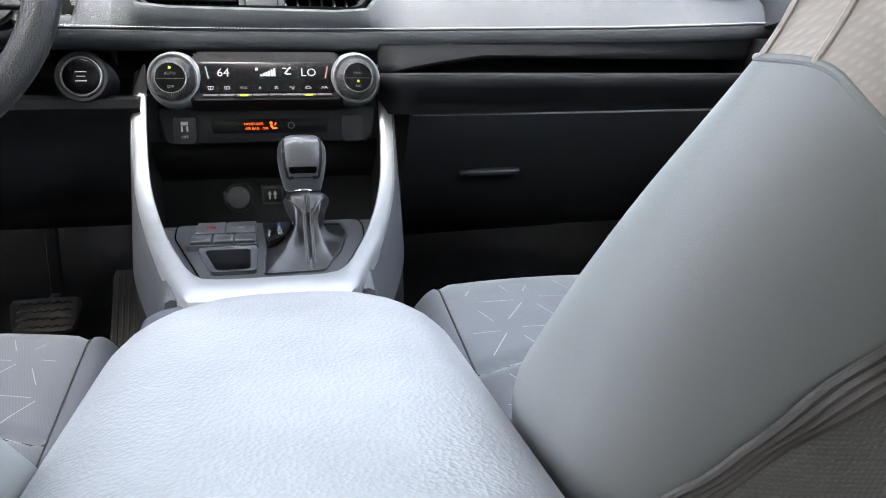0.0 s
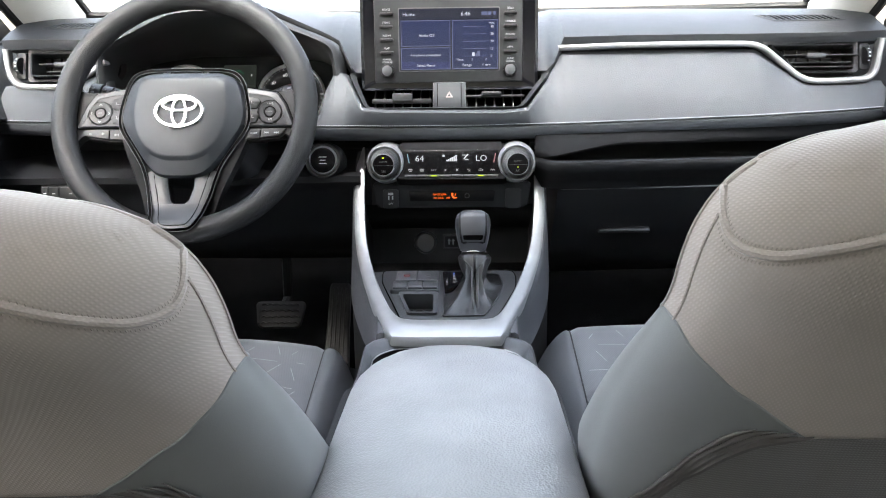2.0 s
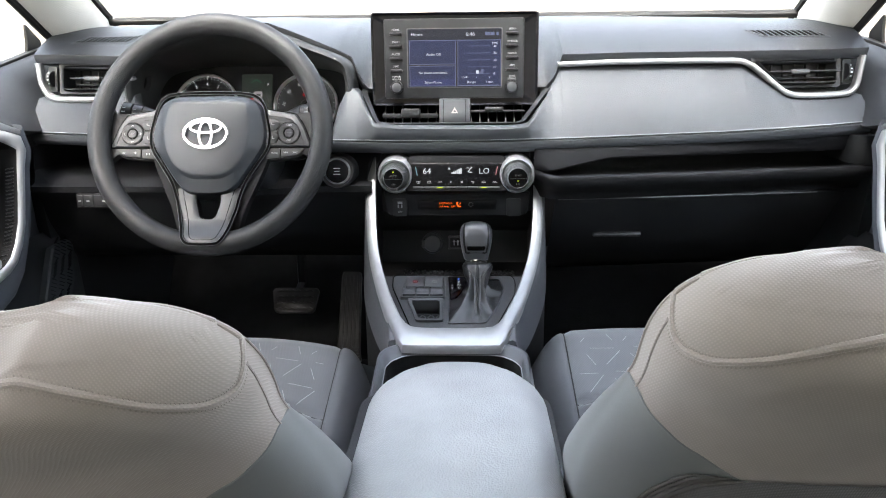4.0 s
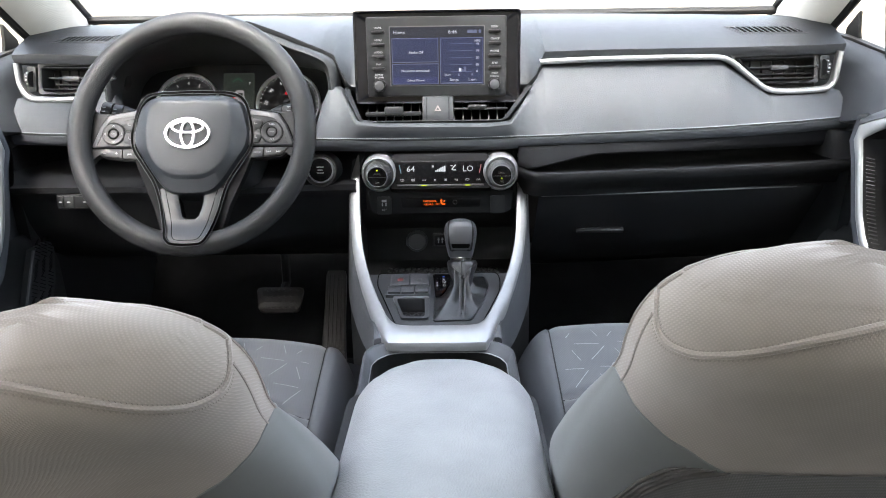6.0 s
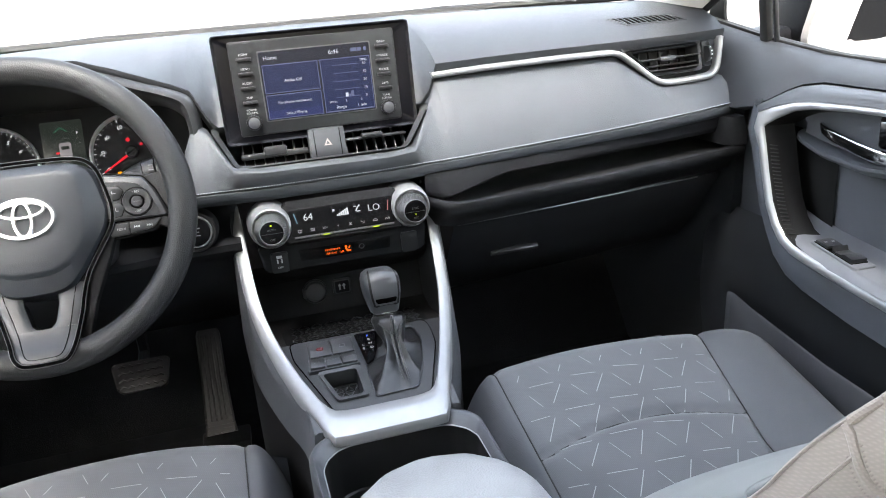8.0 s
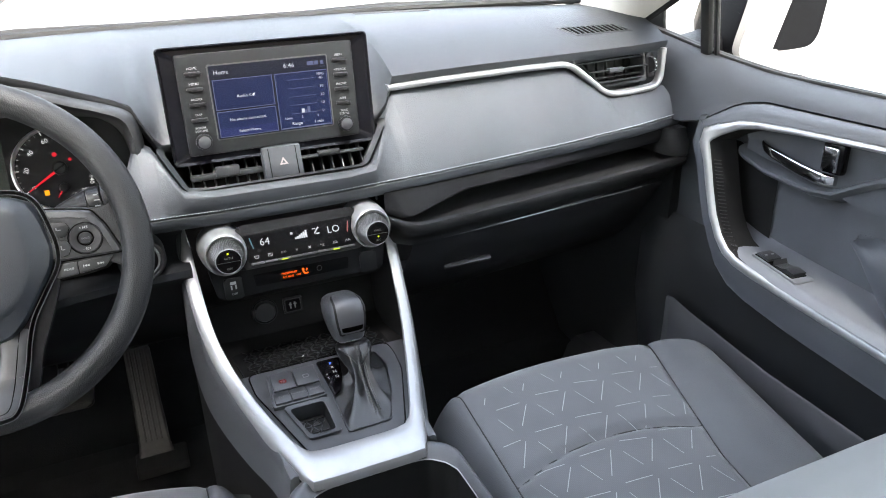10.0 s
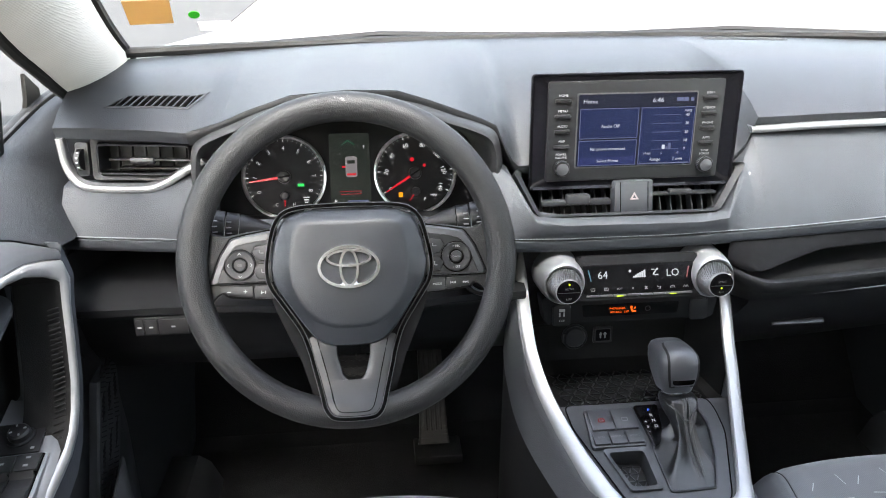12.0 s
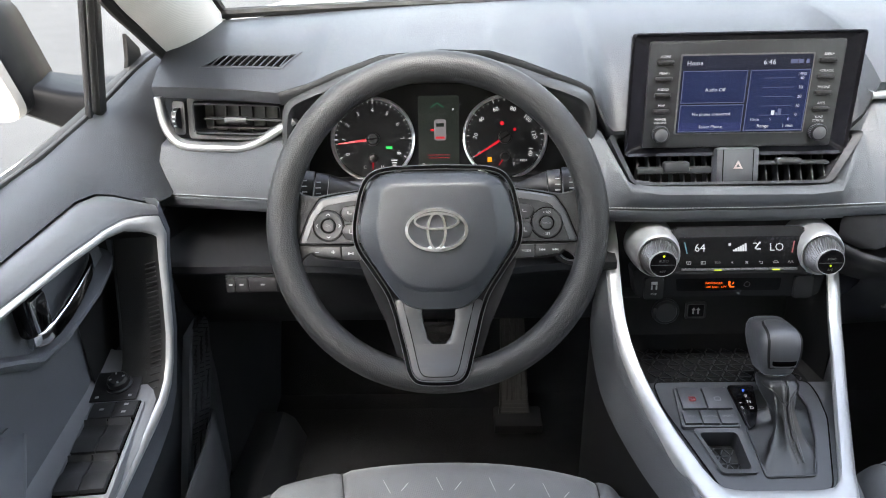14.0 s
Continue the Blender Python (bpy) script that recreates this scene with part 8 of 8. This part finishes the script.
        for a in range(4):
            box(bm, mm @ Matrix.Translation((0.002, 0.002, 0.0135)) @ pose(0, 0, 0, 0, 0, 90 * a + 20) @ Matrix.Translation((0.0075, 0, 0)), 0.003, 0.0022, 0.0004)
        for a in (-1, 1):
            box(bm, mm @ Matrix.Translation((a * 0.019, -0.017, 0.0026)), 0.004, 0.003, 0.0004)
        part("symbol", bm, M_PRINT, sp)
        rows3 = ((0.052, 2, 0.024), (0.010, 2, 0.046), (-0.042, 2, 0.046))
        W0 = -W / 2
    else:
        rows3 = ((0.052, 1, 0.026), (0.008, 1, 0.042))
        W, W0 = 0.026, -0.017
    for yy, n, h in rows3:
        for k in range(n):
            w = W / n
            rocker = h > 0.03
            prof = ((-h / 2, 0.001), (-h / 2, 0.0085), (-h * 0.10, 0.0095), (h * 0.08, 0.006), (h * 0.40, 0.0045), (h / 2, 0.011), (h / 2, 0.001)) if rocker else ((-h / 2, 0.001), (-h / 2, 0.0065), (-h * 0.3, 0.0072), (h * 0.3, 0.0072), (h / 2, 0.0065), (h / 2, 0.001))
            bm = bmesh.new()
            loft(bm, [[plate_m @ Vector((W0 + w * k + xx, yy + a, zz)) for a, zz in prof] for xx in (0.0008, w - 0.0008)], closed=True, caps=True)
            b = part("window_switch", bm, M_GREY, sp, "black window switch", 30)
            if not rocker:
                bm = bmesh.new()
                for q in ((0,) if k == 0 and s < 0 else (-1, 1)):
                    qx, qy = (0, q * 0.006) if s < 0 else (q * 0.006, 0)
                    box(bm, plate_m @ Matrix.Translation((W0 + w * (k + 0.5) + qx, yy + qy, 0.0073)), 0.0048, 0.0028, 0.0004)
                part("symbol", bm, M_PRINT, b)
    # ribbed rubber inside the grip
    bm = bmesh.new()
    for k in range(26):
        z = 0.625 - 0.0056 * k
        y = lerp([(0.47, -0.11), (0.505, -0.064), (0.537, -0.047), (0.58, -0.032), (0.63, -0.017)], z) - 0.004
        tube(bm, [P(0.690, y + 0.003, z), P(0.695, y + 0.001, z - 0.001), P(0.701, y - 0.001, z - 0.002)], 0.0010, 5)
    part("grip_ribs", bm, M_BLACK, door, "black rubber grip ribs")
    # padded elbow rest that swells out behind the switches
    bm = bmesh.new()
    rows = []
    for y, zt, zb, u in ((-0.238, 0.556, 0.546, 0.752), (-0.262, 0.560, 0.530, 0.742), (-0.295, 0.564, 0.505, 0.730), (-0.335, 0.566, 0.475, 0.716), (-0.38, 0.566, 0.445, 0.703), (-0.45, 0.564, 0.43, 0.695), (-0.75, 0.555, 0.42, 0.690)):
        rows.append([P(0.765, y, zt + 0.004), P(u + 0.022, y, zt + 0.002), P(u + 0.008, y, zt - 0.006), P(u, y, zt * 0.72 + zb * 0.28), P(u - 0.002, y, zt * 0.4 + zb * 0.6), P(u + 0.004, y, zb), P(0.765, y, zb - 0.004)])
    loft(bm, rows, closed=True, caps=True)
    part("elbow_rest", bm, M_DOORPAD, door, "grey padded elbow rest", 50)
    # window frame: belt seal, divider post, glass
    bm = bmesh.new()
    sweep(bm, smooth_path([P(b + 0.014, a, c - 0.002) for a, b, c in BELT[::-1]], 4), oblong(0.014, 0.014, 0.004, 2))
    part("belt_seal", bm, M_RUBBER, door, "black rubber belt seal")
    bm = bmesh.new()
    sweep(bm, smooth_path([P(b + 0.005, a, c + 0.001) for a, b, c in BELT[::-1]], 4), oblong(0.006, 0.008, 0.002, 2))
    part("belt_lip", bm, M_RUBBER, door, "thin rubber lip")
    bm = bmesh.new()
    sweep(bm, [P(0.790, 0.130, 0.758), P(0.768, 0.120, 0.86), P(0.745, 0.105, 0.95), P(0.69, 0.07, 1.10)], oblong(0.014, 0.021, 0.005, 2), up=(0, 1, 0))
    dp = part("divider_post", bm, M_RUBBER, door, "black window divider post")
    bm = bmesh.new()
    sweep(bm, [P(0.794, 0.110, 0.758), P(0.772, 0.100, 0.86), P(0.749, 0.085, 0.95), P(0.694, 0.05, 1.10)], oblong(0.008, 0.008, 0.003, 2), up=(0, 1, 0))
    part("glass_run", bm, M_BLACK, dp)
    bm = bmesh.new()
    loft(bm, [[P(a + k, b, c) for a, b, c in ((0.785, 0.248, 0.842), (0.792, 0.300, 0.812), (0.797, 0.312, 0.775), (0.800, 0.256, 0.775), (0.792, 0.256, 0.806))] for k in (0.0, 0.006)], closed=True, caps=True)
    part("corner_seal", bm, M_RUBBER, door, "dark corner seal of the quarter glass")
    bm = bmesh.new()
    poly = [(0.36, 0.79), (0.12, 0.755), (-1.0, 0.735), (-1.0, 1.20), (-0.30, 1.22), (0.05, 1.04), (0.2, 0.95)]
    uu = lambda z: 0.812 - 0.30 * (z - 0.76)
    loft(bm, [[P(uu(z) + k, y, z) for y, z in poly] for k in (0.0, 0.004)], closed=True, caps=True)
    gl = part("window_glass", bm, M_GLASS, door, "clear side window glass")
    gl.visible_shadow = False
    # lower lining and map pocket with a rounded front rim
    bm = bmesh.new()
    rows = []
    for y, u in ((0.20, 0.735), (0.13, 0.715), (0.08, 0.708), (0.0, 0.725), (-0.2, 0.738), (-0.98, 0.738)):
        rows.append([P(0.76, y, 0.47), P(u + 0.012, y, 0.44), P(u, y, 0.40), P(u - 0.004, y, 0.30), P(u - 0.006, y, 0.16), P(u + 0.02, y, 0.12)])
    loft(bm, rows)
    bmesh.ops.solidify(bm, geom=bm.faces, thickness=0.003)
    part("lower_lining", bm, M_GREY, door, "dark grey lower lining", 50)
    bm = bmesh.new()
    rows = []
    for y, uo, zt in ((0.068, 0.706, 0.29), (0.064, 0.694, 0.315), (0.055, 0.686, 0.346), (0.03, 0.678, 0.354), (-0.02, 0.672, 0.350), (-0.2, 0.668, 0.332), (-0.7, 0.668, 0.31)):
        rows.append([P(uo + 0.008, y - 0.006, zt - 0.05), P(uo + 0.006, y - 0.004, zt - 0.004), P(uo + 0.003, y, zt), P(uo, y + 0.001, zt - 0.004), P(uo, y + 0.003, 0.26), P(uo + 0.004, y + 0.012, 0.19), P(uo + 0.022, y + 0.016, 0.13)])
    loft(bm, rows)
    bmesh.ops.solidify(bm, geom=bm.faces, thickness=0.002)
    part("map_pocket", bm, M_DOORDARK, door, "dark grey door map pocket", 50)
    return door


for s in (-1, 1):
    front_door(s)


M_MIRRORRIM = material("mirror_rim", (0.16, 0.15, 0.138), 0.55, vary=0.1)


def wing_mirror(s):
    wm = thing("wing_mirror", (door_x(s, 0.95), 0.16, 0.8), "dark grey door mirror seen through the side window", "wing mirror", "wing mirrors")
    c = Vector((door_x(s, 1.065), 0.27, 0.815))
    bm = bmesh.new()
    shape = [(-0.135, -0.085), (0.105, -0.085), (0.125, 0.065), (-0.085, 0.085)]
    rows = []
    for y, k in ((0.14, 0.30), (0.125, 0.60), (0.08, 0.86), (0.02, 0.98), (-0.035, 1.0), (-0.045, 0.97)):
        rows.append([c + Vector((s * a * k, y, b * k)) for a, b in rounded(shape, 0.04, 5)])
    loft(bm, rows, closed=True, caps=True)
    part("housing", bm, M_HOUSING, wm, "dark grey housing")
    m = face(c.x, c.y - 0.046, c.z, -3, s * 8)
    def facing(k):
        return rounded([(q * a * k, b * k) for q, (a, b) in ((s, p) for p in (shape if s > 0 else shape[::-1]))], 0.035 * k, 5)
    bm = bmesh.new()
    ringed(bm, m, facing(1.0), facing(0.925), -0.012, 0.004, 0.002)
    part("mirror_rim", bm, M_MIRRORRIM, wm, "pale grey rim")
    bm = bmesh.new()
    prism(bm, m, facing(0.93), -0.006, 0.0005)
    part("mirror_glass", bm, M_MIRROR, wm, "mirror glass")
    bm = bmesh.new()
    rows = []
    for a, y, z, w, h in ((-0.10, 0.03, -0.065, 0.05, 0.10), (-0.16, 0.04, -0.085, 0.06, 0.12), (-0.22, 0.05, -0.10, 0.08, 0.16)):
        rows.append([c + Vector((s * a, y + p, z + q)) for p, q in oblong(h, w, 0.02, 3)])
    loft(bm, rows, closed=True, caps=True)
    part("foot", bm, M_HOUSING, wm)


for s in (-1, 1):
    wing_mirror(s)

# stickers on the windscreen
def sticker(name, pts, mat, label, category):
    st = bmesh.new()
    front = [Vector(p) for p in pts]
    back = [p + Vector((0, 0.0008, 0.001)) for p in front]
    loft(st, [front, back], closed=True, caps=True)
    return tagged(link_mesh(name, st, mat), label, category)


def on_glass(x, y):
    """A point just inside the windscreen."""
    u = (x - XC) / 0.72
    yb, yt = 0.50 - 0.10 * u * u, -0.24 - 0.05 * u * u
    k = (yb - y) / (yb - yt)
    return (x, y, 0.835 + 0.435 * k + 0.025 * 4 * k * (1 - k) - 0.012)


sticker("windscreen_sticker", [on_glass(-0.680, 0.322), on_glass(-0.622, 0.335), on_glass(-0.612, 0.285), on_glass(-0.672, 0.272)], paper("sticker_tan", (0.40, 0.29, 0.15)), "tan paper sticker on the windscreen", "sticker")
sticker("windscreen_dot", [on_glass(-0.590 + 0.008 * math.cos(a), 0.325 + 0.008 * math.sin(a)) for a in (2 * math.pi * k / 16 for k in range(16))], paper("sticker_green", (0.06, 0.32, 0.04)), "small round green windscreen sticker", "sticker")
lab = sticker("windscreen_label", [on_glass(-0.592, 0.362), on_glass(-0.548, 0.372), on_glass(-0.545, 0.352), on_glass(-0.590, 0.342)], paper("sticker_white", (0.6, 0.6, 0.58)), "pale label with dark printed bars on the windscreen", "sticker")

# low switch block left of the wheel
blk = thing("switch_block", (-0.6, 0.06, 0.53), "row of small black dashboard switches", "switch panel")
m = face(-0.624, 0.060, 0.5505, 8)
bm = bmesh.new()
box(bm, m, 0.070, 0.025, 0.006, 0.002)
base = part("base", bm, M_GLOVE, blk)
for x, w in ((-0.028, 0.010), (-0.0135, 0.016), (0.0145, 0.036)):
    bm = bmesh.new()
    box(bm, m @ Matrix.Translation((x, 0, 0.004)), w, 0.020, 0.0036, 0.0012)
    b = part("push_button", bm, M_BLACK, blk)
    bm = bmesh.new()
    box(bm, m @ Matrix.Translation((x, 0, 0.0077)), 0.0050, 0.0020, 0.0003)
    part("symbol", bm, M_PRINT, b)
